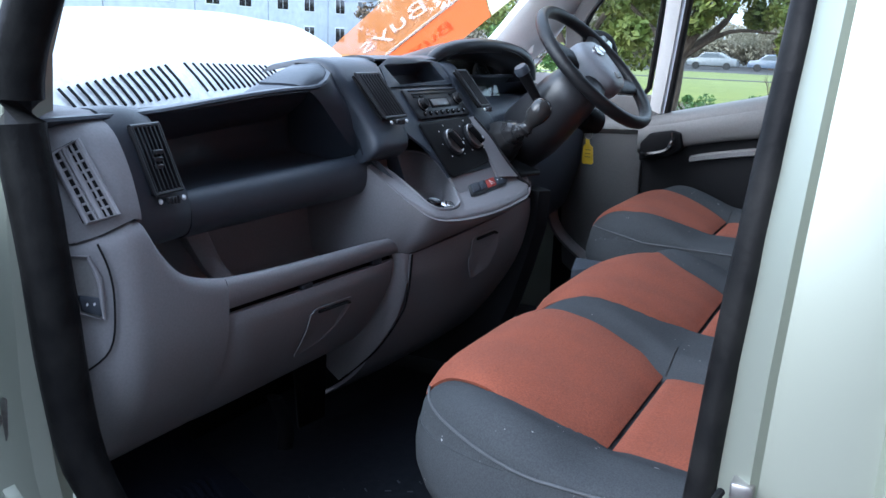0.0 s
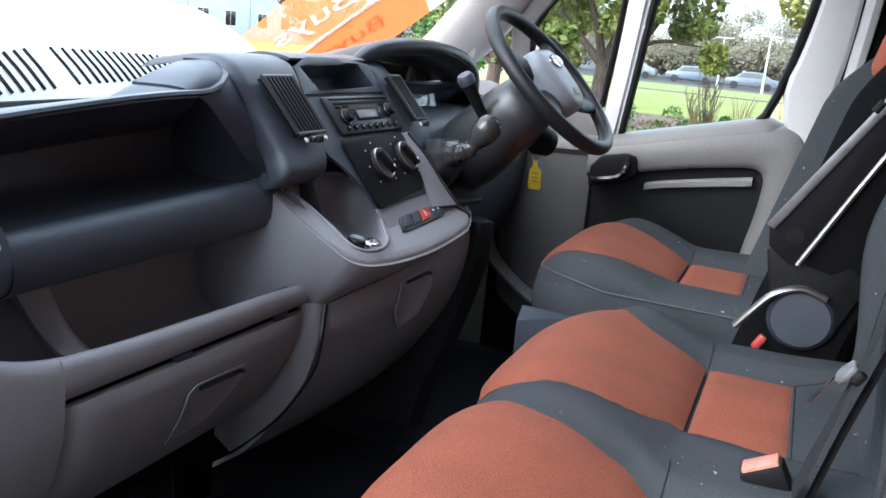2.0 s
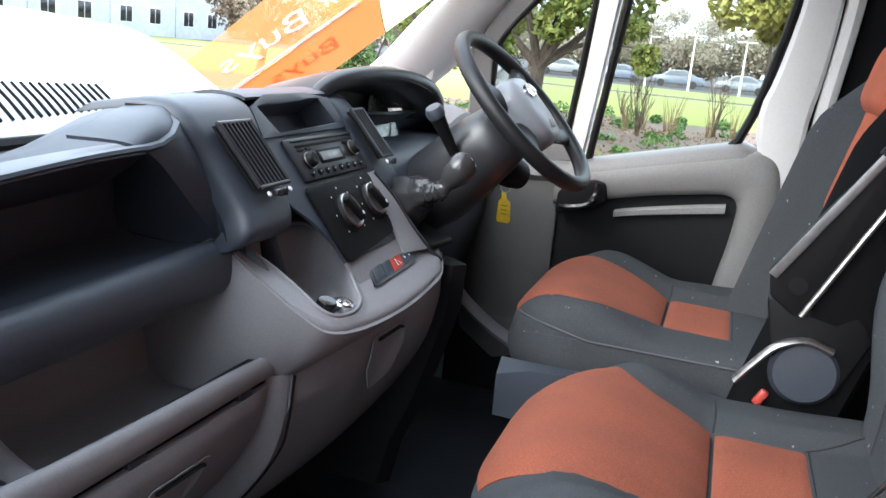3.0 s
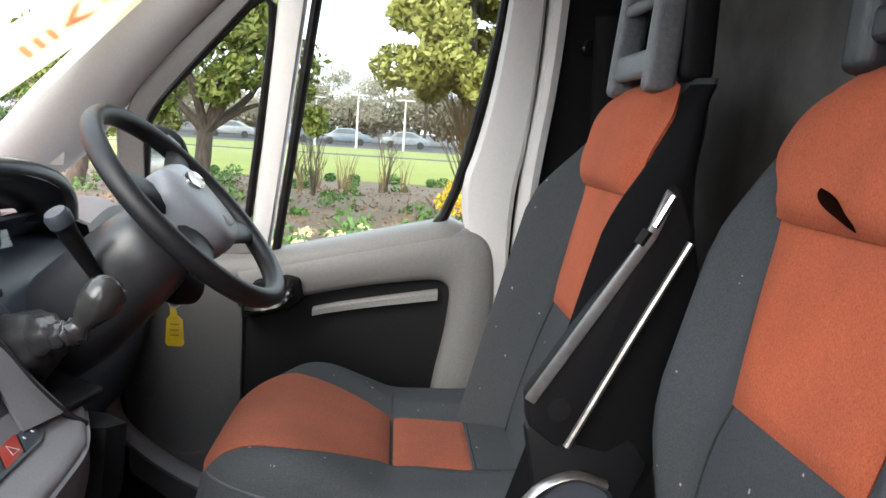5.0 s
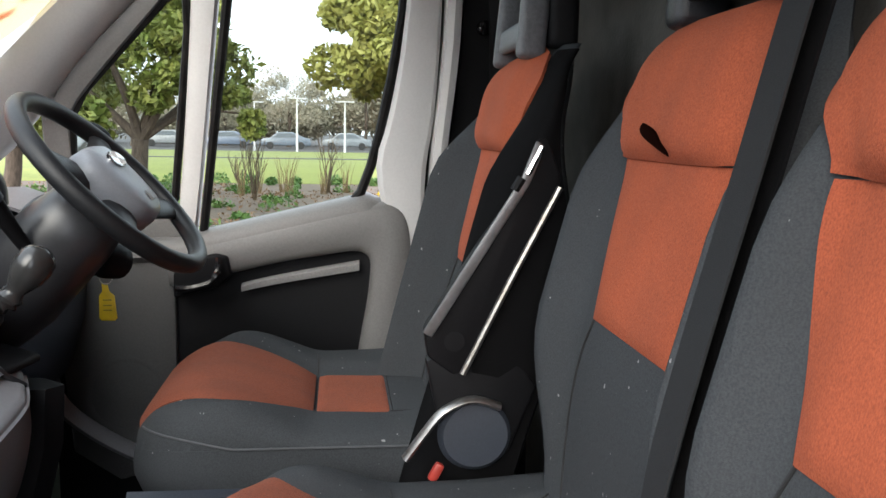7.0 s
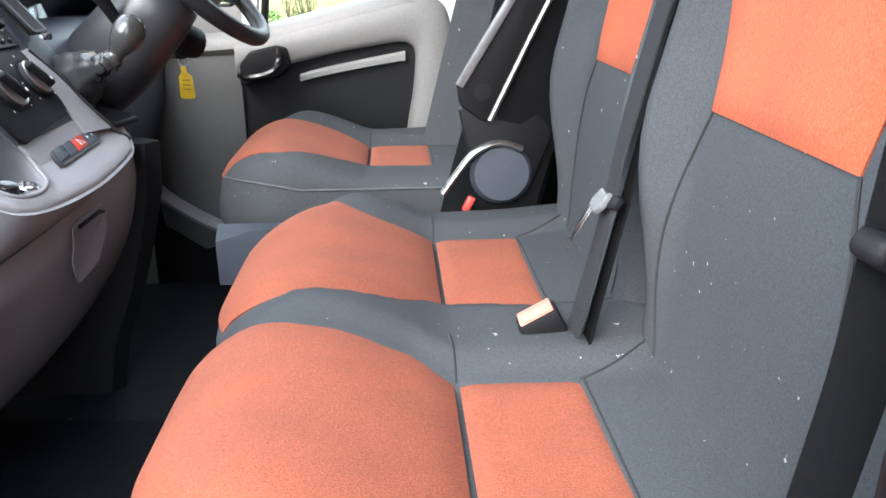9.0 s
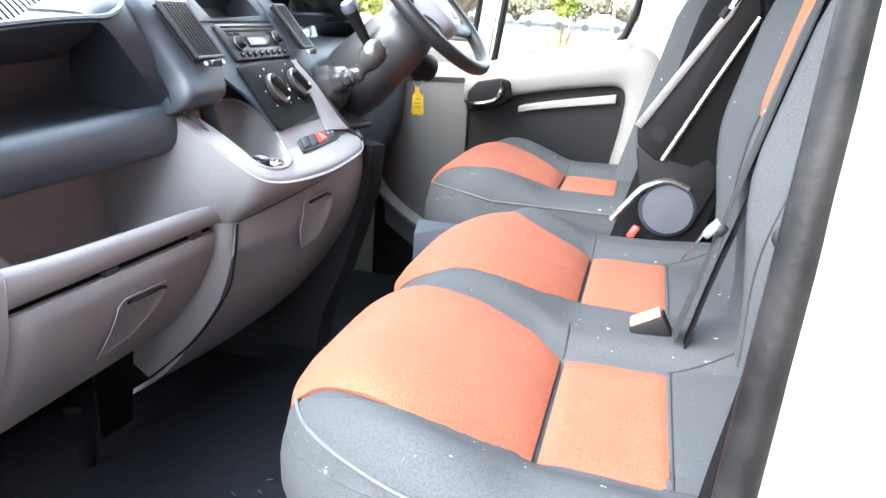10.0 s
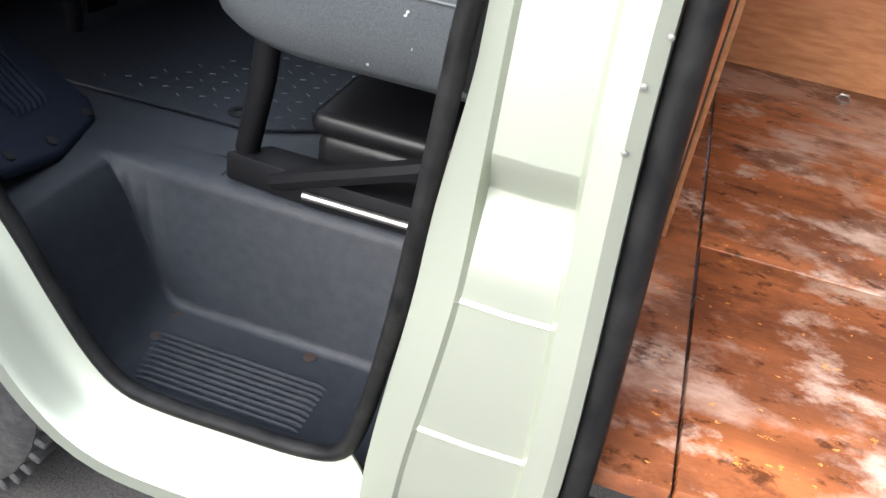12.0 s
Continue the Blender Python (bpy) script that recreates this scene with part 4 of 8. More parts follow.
# slatted vent: frame, slats, slider
def vent(yc, w, z0, z1, x0, x1, n, label="", lean=0.0, turn=0.0, tab=False, slide=0.13):
    """A slatted air vent on the dash face; x0 at the foot, x1 at the head, lean moves the head across."""
    up = Vector((x1 - x0, lean, z1 - z0))
    side = Vector((math.sin(turn), math.cos(turn), 0))
    out = side.cross(up).normalized()
    if out.x < 0:
        out = -out
    c0, c1 = Vector((x0, yc, z0)), Vector((x1, yc + lean, z1))
    h = side * (w / 2)
    bm = B()
    slab(bm, [c0 - h, c0 + h, c1 + h, c1 - h], -out * 0.004)
    v = part("vent", bm, M_VOID, dash, label or "black slatted air vent")
    bm = B()
    ring = [c0 - h, c0 + h, c1 + h, c1 - h]
    for a, b in zip(ring, ring[1:] + ring[:1]):
        tube(bm, [a + out * 0.006, b + out * 0.006], 0.0032, 8)
    part("vent_frame", bm, M_SLAT, v)
    d = side * 0.0011
    for i in range(n):
        f_ = (i + 0.5) / n
        a, b = (c0 - h).lerp(c0 + h, f_), (c1 - h).lerp(c1 + h, f_)
        bm = B()
        slab(bm, [a - d + out * 0.009, a + d + out * 0.009, b + d + out * 0.009, b - d + out * 0.009], -out * 0.009, 0.0005, 1)
        part("slat", bm, M_SLAT, v)
    if tab:
        bm = B()
        cc = c0.lerp(c1, 0.52)
        for k in (-1, 0, 1):
            rbox(bm, cc + Vector((0.006, -0.008, 0.010 * k - 0.003)), cc + Vector((0.013, 0.008, 0.010 * k + 0.003)), 0.001, 1)
        part("vane_tab", bm, M_SLAT, v)
    bm = B()
    m0 = c0.lerp(c1, -slide) + out * 0.008
    rbox(bm, m0 + Vector((-0.004, -w * 0.20, -0.005)), m0 + Vector((0.004, w * 0.20, 0.005)), 0.003)
    for k in (-1, 0, 1):
        rbox(bm, m0 + Vector((0.002, k * w * 0.09 - 0.0012, -0.005)), m0 + Vector((0.007, k * w * 0.09 + 0.0012, 0.006)), 0.0008, 1)
    part("slider", bm, M_SLAT, v, "small vent slider")
    for sgn in (-1, 1):
        bm = B()
        lathe(bm, [(0, 0), (0.0042, 0), (0.003, 0.002), (0, 0.002)], m0 + Vector((-0.002, sgn * w * 0.36, 0.0)), out, 10)
        part("mark", bm, M_WHITE, v)
    return v


vent(-0.774, 0.060, 1.316, 1.406, -0.6375, -0.6630, 7, lean=-0.016, turn=-0.16, tab=True)
vent(-0.183, 0.080, 1.383, 1.463, -0.632, -0.688, 8, lean=-0.020)
vent(0.226, 0.048, 1.386, 1.464, -0.634, -0.689, 5, lean=-0.026)
# vent housings of the middle stack
HPROF = [(-0.85, 1.476), (-0.77, 1.490), (-0.728, 1.484), (-0.705, 1.464), (-0.684, 1.432), (-0.655, 1.390), (-0.634, 1.360), (-0.622, 1.342), (-0.618, 1.330), (-0.626, 1.318), (-0.642, 1.308), (-0.666, 1.300), (-0.680, 1.285), (-0.684, 1.255)]


def housing(near, far, name="vent_housing"):
    """A vent pod between two lines across, near and far giving y at each height, with rolled sides."""
    bm = B()
    rings = []
    P = spline([(x, 0, z) for x, z in HPROF], 40)
    for t, d in ((0.0, 0.030), (0.0, 0.012), (0.02, 0.005), (0.06, 0.001), (0.12, 0.0), (0.5, -0.002), (0.88, 0.0), (0.94, 0.001), (0.98, 0.005), (1.0, 0.012), (1.0, 0.030)):
        rings.append([(p.x - d, mix(near(p.z), far(p.z), t), p.z - 0.5 * d) for p in P])
    sheet(bm, rings, -0.004)
    part(name, bm, M_DARK, dash, sharp=60)


LEFT_EDGE = smooth_line([(1.20, -0.050), (1.257, -0.058), (1.285, -0.066), (1.31, -0.078), (1.331, -0.108), (1.356, -0.129), (1.417, -0.118), (1.48, -0.102), (1.52, -0.10)])
housing(smooth_line([(1.30, -0.262), (1.335, -0.260), (1.367, -0.251), (1.424, -0.260), (1.456, -0.274), (1.50, -0.276)]), smooth_line([(1.30, -0.150), (1.331, -0.148), (1.356, -0.134), (1.417, -0.121), (1.48, -0.105), (1.52, -0.10)]))
housing(smooth_line([(1.30, 0.186), (1.36, 0.186), (1.42, 0.178), (1.48, 0.166), (1.52, 0.16)]), smooth_line([(1.30, 0.290), (1.36, 0.282), (1.42, 0.262), (1.48, 0.236), (1.52, 0.23)]))
# stack face, screen recess, radio, climate panel
def SX(z):
    return -0.56 - 0.7 * (z - 1.25)


def on_stack(y, z, d=0.0):
    """A point on the stack's sloping face, d in front of it."""
    d += 0.006
    return Vector((SX(z) + 0.82 * d, y, z + 0.57 * d))


def stack_edge(y_of, zs=(1.440, 1.41, 1.38, 1.35, 1.32, 1.29, 1.272, 1.258)):
    return [(SX(z) - 0.002, y_of(z), z) for z in zs]


RIGHT_EDGE = smooth_line([(1.20, 0.160), (1.26, 0.158), (1.32, 0.168), (1.38, 0.180), (1.44, 0.172), (1.52, 0.15)])
strip("stack_face", stack_edge(LEFT_EDGE), stack_edge(RIGHT_EDGE), M_DARK, dash, 40, 12)
strip("stack_foot", stack_edge(LEFT_EDGE, (1.257, 1.245, 1.23, 1.215)), stack_edge(RIGHT_EDGE, (1.257, 1.245, 1.23, 1.215)), M_GREY, dash, 20, 12)
# hooded display recess above the radio, open and deep
HOLE = [(-0.086, 1.478), (0.120, 1.484), (0.142, 1.445), (-0.060, 1.440)]
bm = B()
ctr = Vector((0.029, 1.462))
hole = []
for (ya, za), (yb_, zb_) in zip(HOLE, HOLE[1:] + HOLE[:1]):
    for k in range(6):
        hole.append((mix(ya, yb_, k / 6), mix(za, zb_, k / 6)))
outer = []
for y, z in hole:
    zo = 1.494 if z > 1.476 and -0.08 < y < 0.118 else (1.436 if z < 1.446 else z)
    yo = LEFT_EDGE(z) if y < -0.055 and z < 1.4785 and y <= mix(-0.060, -0.086, (z - 1.44) / 0.038) + 0.002 else (RIGHT_EDGE(z) if y >= mix(0.142, 0.120, (z - 1.445) / 0.039) - 0.002 else y)
    outer.append((yo, zo))
loft(bm, [[on_stack(y, z, -0.022) for y, z in outer], [on_stack(y, z, -0.004) for y, z in outer], [on_stack(mix(y, q[0], 0.8), mix(z, q[1], 0.8), -0.002) for (y, z), q in zip(outer, hole)], [on_stack(y, z, -0.004) for y, z in hole], [on_stack(y, z, -0.010) for y, z in hole], [on_stack(mix(y, ctr.x, 0.06), mix(z, ctr.y, 0.06), -0.050) for y, z in hole]], closed=True)
bm.faces.new([bm.verts.new(on_stack(mix(y, ctr.x, 0.06), mix(z, ctr.y, 0.06), -0.050)) for y, z in hole])
part("display_recess", bm, M_DARK, dash, "empty hooded display recess", sharp=45)
strip("stack_brow", [(-0.86, -0.115, 1.478), (-0.79, -0.112, 1.497), (-0.745, -0.108, 1.497), (SX(1.49) + 0.001, -0.104, 1.4925)], [(-0.86, 0.17, 1.478), (-0.79, 0.17, 1.497), (-0.745, 0.165, 1.497), (SX(1.49) + 0.001, 0.158, 1.4925)], M_DARK, dash, 16, 6)
bm = B()
rbox(bm, (-0.725, -0.245, 1.29), (-0.702, 0.02, 1.36), 0.003)
part("stack_back", bm, M_DARK, dash)
def plate(y0, y1, z0, z1, d, th, material, name, parent, b=0.003, label="", skew=0.0):
    bm = B()
    n = Vector((0.82, 0, 0.57))
    slab(bm, [on_stack(y0, z0, d), on_stack(y1, z0, d), on_stack(y1 + skew, z1, d), on_stack(y0 + skew, z1, d)], n * th, b)
    return part(name, bm, material, parent, label)


SN = Vector((0.82, 0, 0.57))
radio = plate(-0.058, 0.172, 1.370, 1.430, -0.008, 0.0075, M_SLAT, "radio", dash, 0.003, "black car radio with grey display", skew=-0.010)
plate(-0.046, 0.158, 1.416, 1.4195, -0.001, 0.0015, M_VOID, "disc_slot", radio, 0.0005, skew=-0.001)
plate(-0.052, 0.165, 1.424, 1.4265, -0.001, 0.003, M_DARK, "slot_lip", radio, 0.001, skew=-0.001)
plate(0.012, 0.098, 1.389, 1.4085, -0.0005, 0.002, M_BLACK, "display_bezel", radio, 0.001)
plate(0.018, 0.091, 1.3925, 1.405, 0.0012, 0.0012, M_DISPLAY, "display", radio, 0.0005, "grey radio display")
for y, z in ((-0.028, 1.396), (0.138, 1.402)):
    bm = B()
    lathe(bm, [(0, 0), (0.0135, 0), (0.013, 0.004), (0.0115, 0.012), (0.009, 0.015), (0, 0.0145)], on_stack(y, z, -0.001), SN, 20)
    kb_ = part("radio_knob", bm, M_BLACK, radio)
    bm = B()
    lathe(bm, [(0.0125, 0.003), (0.0140, 0.004), (0.0140, 0.006), (0.0122, 0.006)], on_stack(y, z, -0.001), SN, 20)
    part("knob_ring", bm, M_STEEL, kb_)
for i in range(8):
    bm = B()
    lathe(bm, [(0, 0), (0.0062, 0), (0.005, 0.004), (0, 0.004)], on_stack(-0.034 + 0.0255 * i, 1.379, -0.001), SN, 12)
    part("button", bm, M_BLACK, radio)
    bm = B()
    lathe(bm, [(0, 0), (0.0016, 0), (0, 0.0006)], on_stack(-0.034 + 0.0255 * i, 1.3795, 0.0032), SN, 6)
    part("mark", bm, M_TRIM, radio)
for y in (-0.045, -0.018, 0.116, 0.142):
    plate(y, y + 0.018, 1.411, 1.4148, -0.001, 0.0025, M_BLACK, "button", radio, 0.0008)
# heater panel with rounded corners, let into the lower face
cp = [(-0.072, 1.358), (-0.066, 1.364), (0.152, 1.364), (0.160, 1.358), (0.150, 1.284), (0.143, 1.274), (0.130, 1.268), (-0.044, 1.256), (-0.054, 1.258), (-0.060, 1.266)]
bm = B()
slab(bm, [on_stack(y, z, -0.008) for y, z in cp], SN * 0.0065, 0.002)
climate = part("climate_panel", bm, M_BLACK, dash, "black heater control panel")
for y, z in ((0.016, 1.318), (0.118, 1.322)):
    bm = B()
    lathe(bm, [(0.030, 0), (0.036, 0.0005), (0.036, 0.0015), (0.030, 0.002)], on_stack(y, z, -0.0015), SN, 28)
    part("dial_ring", bm, M_VOID, climate)
    bm = B()
    lathe(bm, [(0, 0), (0.030, 0), (0.030, 0.007), (0.027, 0.009), (0.020, 0.0085), (0, 0.008)], on_stack(y, z, -0.0015), SN, 28)
    k = part("heater_knob", bm, M_SLAT, climate, "round black heater knob")
    bm = B()
    lathe(bm, [(0.027, 0.0075), (0.0295, 0.009), (0.0275, 0.0105), (0.0255, 0.009)], on_stack(y, z, -0.0015), SN, 28)
    part("knob_ring", bm, M_STEEL, k)
    bm = B()
    c = on_stack(y, z, 0.012)
    q = Vector((0, 0, 1)).rotation_difference(SN).to_matrix().to_4x4()
    rbox(bm, c - Vector((0.024, 0.0055, 0.007)), c + Vector((0.024, 0.0055, 0.007)), 0.003, 2, q @ Matrix.Rotation(0.55, 4, "Z"))
    grip = part("knob_grip", bm, M_BLACK, k)
    bm = B()
    e_ = q @ Matrix.Rotation(0.55, 4, "Z") @ Vector((0.014, 0, 0.0075))
    lathe(bm, [(0, 0), (0.0035, 0), (0, 0.0012)], c + e_, SN, 8)
    part("mark", bm, M_WHITE, grip)
    for a in range(7):
        bm = B()
        t = math.radians(-135 + 45 * a)
        lathe(bm, [(0, 0), (0.0020, 0), (0, 0.001)], on_stack(y + 0.042 * math.sin(t), z + 0.035 * math.cos(t), -0.001), SN, 8)
        part("mark", bm, M_TRIM, climate)


# lower passenger body: the end column flows into the open shelf's front lip
BX = smooth_line([(0.88, -0.86), (0.895, -0.78), (0.91, -0.72), (0.94, -0.675), (0.975, -0.648), (1.016, -0.622), (1.05, -0.607), (1.086, -0.597), (1.12, -0.593), (1.16, -0.593), (1.22, -0.598), (1.28, -0.607), (1.34, -0.622), (1.385, -0.642), (1.41, -0.662), (1.43, -0.70)])
LIP = smooth_line([(-0.96, 1.255), (-0.905, 1.273), (-0.873, 1.286), (-0.852, 1.291), (-0.840, 1.285), (-0.82, 1.246), (-0.79, 1.212), (-0.753, 1.194), (-0.70, 1.182), (-0.60, 1.173), (-0.45, 1.166), (-0.30, 1.160), (-0.205, 1.153)])


def body_x(y, z):
    """The front face of the lower dashboard."""
    return BX(z) - 0.07 * max(0, (-0.855 - y) / 0.095) ** 1.8


ys = [-0.952, -0.945, -0.935, -0.925, -0.915, -0.905, -0.89, -0.875, -0.862, -0.852, -0.845, -0.84, -0.835, -0.828, -0.82, -0.81, -0.80, -0.785, -0.77, -0.755, -0.735, -0.72, -0.708, -0.702]
bm = B()
rings = []
for y in ys:
    L = LIP(y)
    row = [(body_x(y, L) - 0.03, y, L - 0.022), (body_x(y, L) - 0.020, y, L - 0.006), (body_x(y, L) - 0.012, y, L), (body_x(y, L) - 0.004, y, L - 0.002)]
    for j in range(1, 31):
        z = mix(L - 0.004, mix(0.885, 1.06, smooth01(-0.88, -0.95, y)), j / 30)
        row.append((body_x(y, z), y, z))
    rings.append(row)
sheet(bm, rings, 0.005)
body = part("lower_body", bm, M_GREY, dash, "smooth grey end column of the dashboard", sharp=55)
# front lip of the shelf above the glovebox
bm = B()
rings = []
for i in range(31):
    y = mix(-0.7025, -0.206, i / 30)
    L = LIP(y)
    zb = mix(1.134, 1.123, i / 30)
    x = body_x(y, 1.16)
    rings.append([(x - 0.034, y, L - 0.06), (x - 0.030, y, L - 0.022), (x - 0.020, y, L - 0.006), (x - 0.012, y, L), (x - 0.004, y, L - 0.002), (x, y, L - 0.010), (x + 0.001, y, mix(L, zb, 0.6)), (x - 0.001, y, zb + 0.003), (x - 0.005, y, zb), (x - 0.02, y, zb)])
sheet(bm, rings, 0.004)
part("shelf_lip", bm, M_GREY, dash, sharp=55)
# inside of the shelf
bm = B()
rings = []
for y in [-0.846, -0.84, -0.834, -0.825, -0.815, -0.80, -0.785, -0.77, -0.75, -0.72, -0.68, -0.62, -0.55, -0.48, -0.40, -0.32, -0.26, -0.215]:
    L = LIP(y)
    k = smooth01(-0.845, -0.74, y)
    zf = L - 0.012 - 0.055 * k
    x = body_x(y, L) - 0.03
    rings.append([(x, y, L - 0.014), (x - 0.006, y, zf + 0.01), (x - 0.02, y, zf), (x - 0.08, y, zf - 0.006), (-0.745, y, zf + 0.002), (-0.775, y, zf + 0.022), (-0.79, y, max(1.24, zf + 0.04))])
sheet(bm, rings, -0.004)
part("shelf_floor", bm, M_GREY, dash, "grey open lower shelf", sharp=60)
bm = B()
P_ = spline([(-0.630, -0.590, 1.118), (-0.66, -0.592, 1.124), (-0.69, -0.598, 1.138), (-0.715, -0.605, 1.160), (-0.735, -0.612, 1.195), (-0.755, -0.62, 1.235)], 16)
tube(bm, P_, [0.010 + 0.0012 * i for i in range(17)], 10, flat=0.8)
part("shelf_divider", bm, M_GREY, dash)
# end cap with the side demister
bm = B()
rings = []
for i in range(17):
    s = i / 16
    y = mix(-0.952, -0.8425, s)
    zl = LIP(y) + 0.003
    row = [(body_x(y, zl) - 0.012, y, zl), (body_x(y, zl) - 0.002, y, zl + 0.001)]
    for j in range(1, 17):
        z = mix(zl + 0.002, 1.4285, j / 16)
        row.append((body_x(y, z), y, z))
    row.append((-0.76, y, 1.431))
    rings.append(row)
sheet(bm, rings, -0.005)
cap = part("end_cap", bm, M_GREY, dash, "grey end cap of the dashboard", sharp=55)
dm = [(body_x(y, z) + 0.008, y, z) for y, z in ((-0.926, 1.380), (-0.898, 1.397), (-0.882, 1.306), (-0.912, 1.297))]
bm = B()
slab(bm, dm, (-0.010, 0.0, -0.002))
demist = part("side_demister", bm, M_VOID, dash, "gridded side window demister")
bm = B()
tube(bm, [Vector(p) + Vector((0.002, 0, 0)) for p in dm], 0.0045, 8, closed=True, up=(1, 0, 0))
part("demister_frame", bm, M_GREY, demist)
for i in range(1, 8):
    a = Vector(dm[0]).lerp(Vector(dm[3]), i / 8)
    b = Vector(dm[1]).lerp(Vector(dm[2]), i / 8)
    bm = B()
    slab(bm, [a + Vector((0.003, 0, 0.0012)), b + Vector((0.003, 0, 0.0012)), b + Vector((0.003, 0, -0.0012)), a + Vector((0.003, 0, -0.0012))], (-0.006, 0, 0))
    part("grid_bar", bm, M_GREY, demist)
for f_, r_ in ((0.30, 0.0018), (0.48, 0.0045), (0.72, 0.0018)):
    a = Vector(dm[0]).lerp(Vector(dm[1]), f_)
    b = Vector(dm[3]).lerp(Vector(dm[2]), f_)
    bm = B()
    tube(bm, [a + Vector((0.002, 0, 0)), b + Vector((0.002, 0, 0))], r_, 8)
    part("grid_bar", bm, M_GREY, demist)
# end trim: its joint line, grab recess and small switch
bm = B()
tube(bm, [(body_x(q.y, q.z) + 0.0048, q.y, q.z) for q in spline([(0, -0.905, 1.270), (0, -0.898, 1.235), (0, -0.897, 1.193), (0, -0.905, 1.132), (0, -0.935, 1.095)], 20)], 0.0014, 6)
part("joint", bm, M_VOID, body)
rc = [(-0.940, 1.258), (-0.916, 1.254), (-0.909, 1.226), (-0.909, 1.174), (-0.930, 1.182)]
bm = B()
slab(bm, [(body_x(y, z) + 0.0055, y, z) for y, z in rc], (-0.012, 0, 0))
grab = part("grab_recess", bm, M_DOORGREY, body, "small dished recess with a switch")
bm = B()
tube(bm, [(body_x(y, z) + 0.006, y, z) for y, z in rc], 0.0035, 8, closed=True, up=(1, 0, 0))
part("recess_rim", bm, M_GREY, grab)
bm = B()
slab(bm, [(body_x(y, z) + 0.006, y, z) for y, z in ((-0.929, 1.207), (-0.913, 1.203), (-0.912, 1.178), (-0.928, 1.186))], (0.004, 0, 0), 0.001)
sw_ = part("switch", bm, M_DARK, grab)
for y in (-0.924, -0.918):
    bm = B()
    lathe(bm, [(0, 0), (0.0022, 0), (0, 0.0015)], (body_x(y, 1.195) + 0.0105, y, 1.195), (1, 0, 0), 8)
    part("mark", bm, M_WHITE, sw_)

# glovebox door with its dark gap, set in the lower front
bm = B()
rings = []
for i in range(21):
    s = i / 20
    y = mix(-0.697, -0.222, s)
    zt = mix(1.125, 1.113, s)
    e = 0.006 * max(0, abs(2 * s - 1) - 0.94) / 0.06
    b = 0.004 * (1 - (2 * s - 1) ** 4)
    row = [(body_x(y, zt) - 0.012, y, zt), (body_x(y, zt) - 0.002 - e, y, zt - 0.001)]
    for j in range(1, 21):
        z = mix(zt - 0.003, 0.888, j / 20)
        row.append((body_x(y, z) + b - e, y, z))
    rings.append(row)
sheet(bm, rings, 0.006)
glove = part("glovebox_door", bm, M_GREY, dash, "grey glovebox door", sharp=50)
bm = B()
slab(bm, [(-0.612, -0.702, 1.10), (-0.612, -0.20, 1.09), (-0.612, -0.20, 1.15), (-0.612, -0.702, 1.16)], (-0.01, 0, 0))
slab(bm, [(body_x(-0.70, z) - 0.006, -0.704, z) for z in (1.13, 1.08, 1.02, 0.97, 0.93)] + [(body_x(-0.70, z) - 0.03, -0.704, z) for z in (0.93, 0.97, 1.02, 1.08, 1.13)], (0, 0.008, 0))
part("door_gap", bm, M_VOID, glove, "dark gap round the glovebox door")
for y0 in (-0.52, -0.30):
    bm = B()
    rbox(bm, (-0.607, y0, 1.112), (-0.597, y0 + 0.03, 1.128), 0.002)
    part("hinge_lug", bm, M_DARK, glove)


# moulded pulls: a dished plate under a raised hood, with a rim
def pull(pts, parent, surf):
    """pts: (y, z) round the pull, top edge first; surf gives x of the face there."""
    loop = [Vector(p) for p in pts]
    loop = [a.lerp(b, f) for a, b in zip(loop, loop[1:] + loop[:1]) for f in (0.1, 0.3, 0.5, 0.7, 0.9)]
    V = [Vector((surf(q.x, q.y) + 0.007, q.x, q.y)) for q in loop]
    c = sum(V, Vector()) / len(V)
    up = Vector((1, 0, 0))
    bm = B()
    loft(bm, [V, [p + 0.002 * up for p in V], [p.lerp(c, 0.07) + 0.0025 * up for p in V], [p.lerp(c, 0.17) + 0.0005 * up for p in V], [p.lerp(c, 0.97) + 0.001 * up for p in V]], closed=True, caps=True)
    p_ = part("pull_plate", bm, M_GREY, parent, sharp=50)
    # black bar laid on as the shade under the pull's top edge
    bm = B()
    tube(bm, [p.lerp(c, 0.19) + 0.002 * up for p in V[:6]], 0.005, 8, flat=0.6)
    part("pull_shade", bm, M_VOID, p_, "dark bar standing in for the shade under the pull's edge")
    return p_


pull([(-0.503, 1.082), (-0.372, 1.076), (-0.388, 1.040), (-0.43, 1.000), (-0.505, 0.985)], glove, lambda y, z: body_x(y, z))

# middle console: a sloping bezel whose cubby is sunk into it
def con_x(y):
    """Front edge of the console's top in plan."""
    return lerp_table([(-0.235, -0.560), (-0.225, -0.535), (-0.21, -0.517), (-0.18, -0.505), (-0.12, -0.497), (0.0, -0.490), (0.12, -0.493), (0.215, -0.50), (0.29, -0.53)], y)


CUB = [(q.x, q.y) for q in spline([(-0.661, -0.222, 0), (-0.666, -0.150, 0), (-0.667, -0.075, 0), (-0.657, -0.026, 0), (-0.632, -0.010, 0), (-0.600, -0.020, 0), (-0.570, -0.045, 0), (-0.540, -0.078, 0), (-0.522, -0.100, 0), (-0.515, -0.140, 0), (-0.522, -0.182, 0), (-0.540, -0.198, 0), (-0.575, -0.195, 0), (-0.614, -0.196, 0), (-0.645, -0.208, 0), (-0.661, -0.222, 0)], 90)]


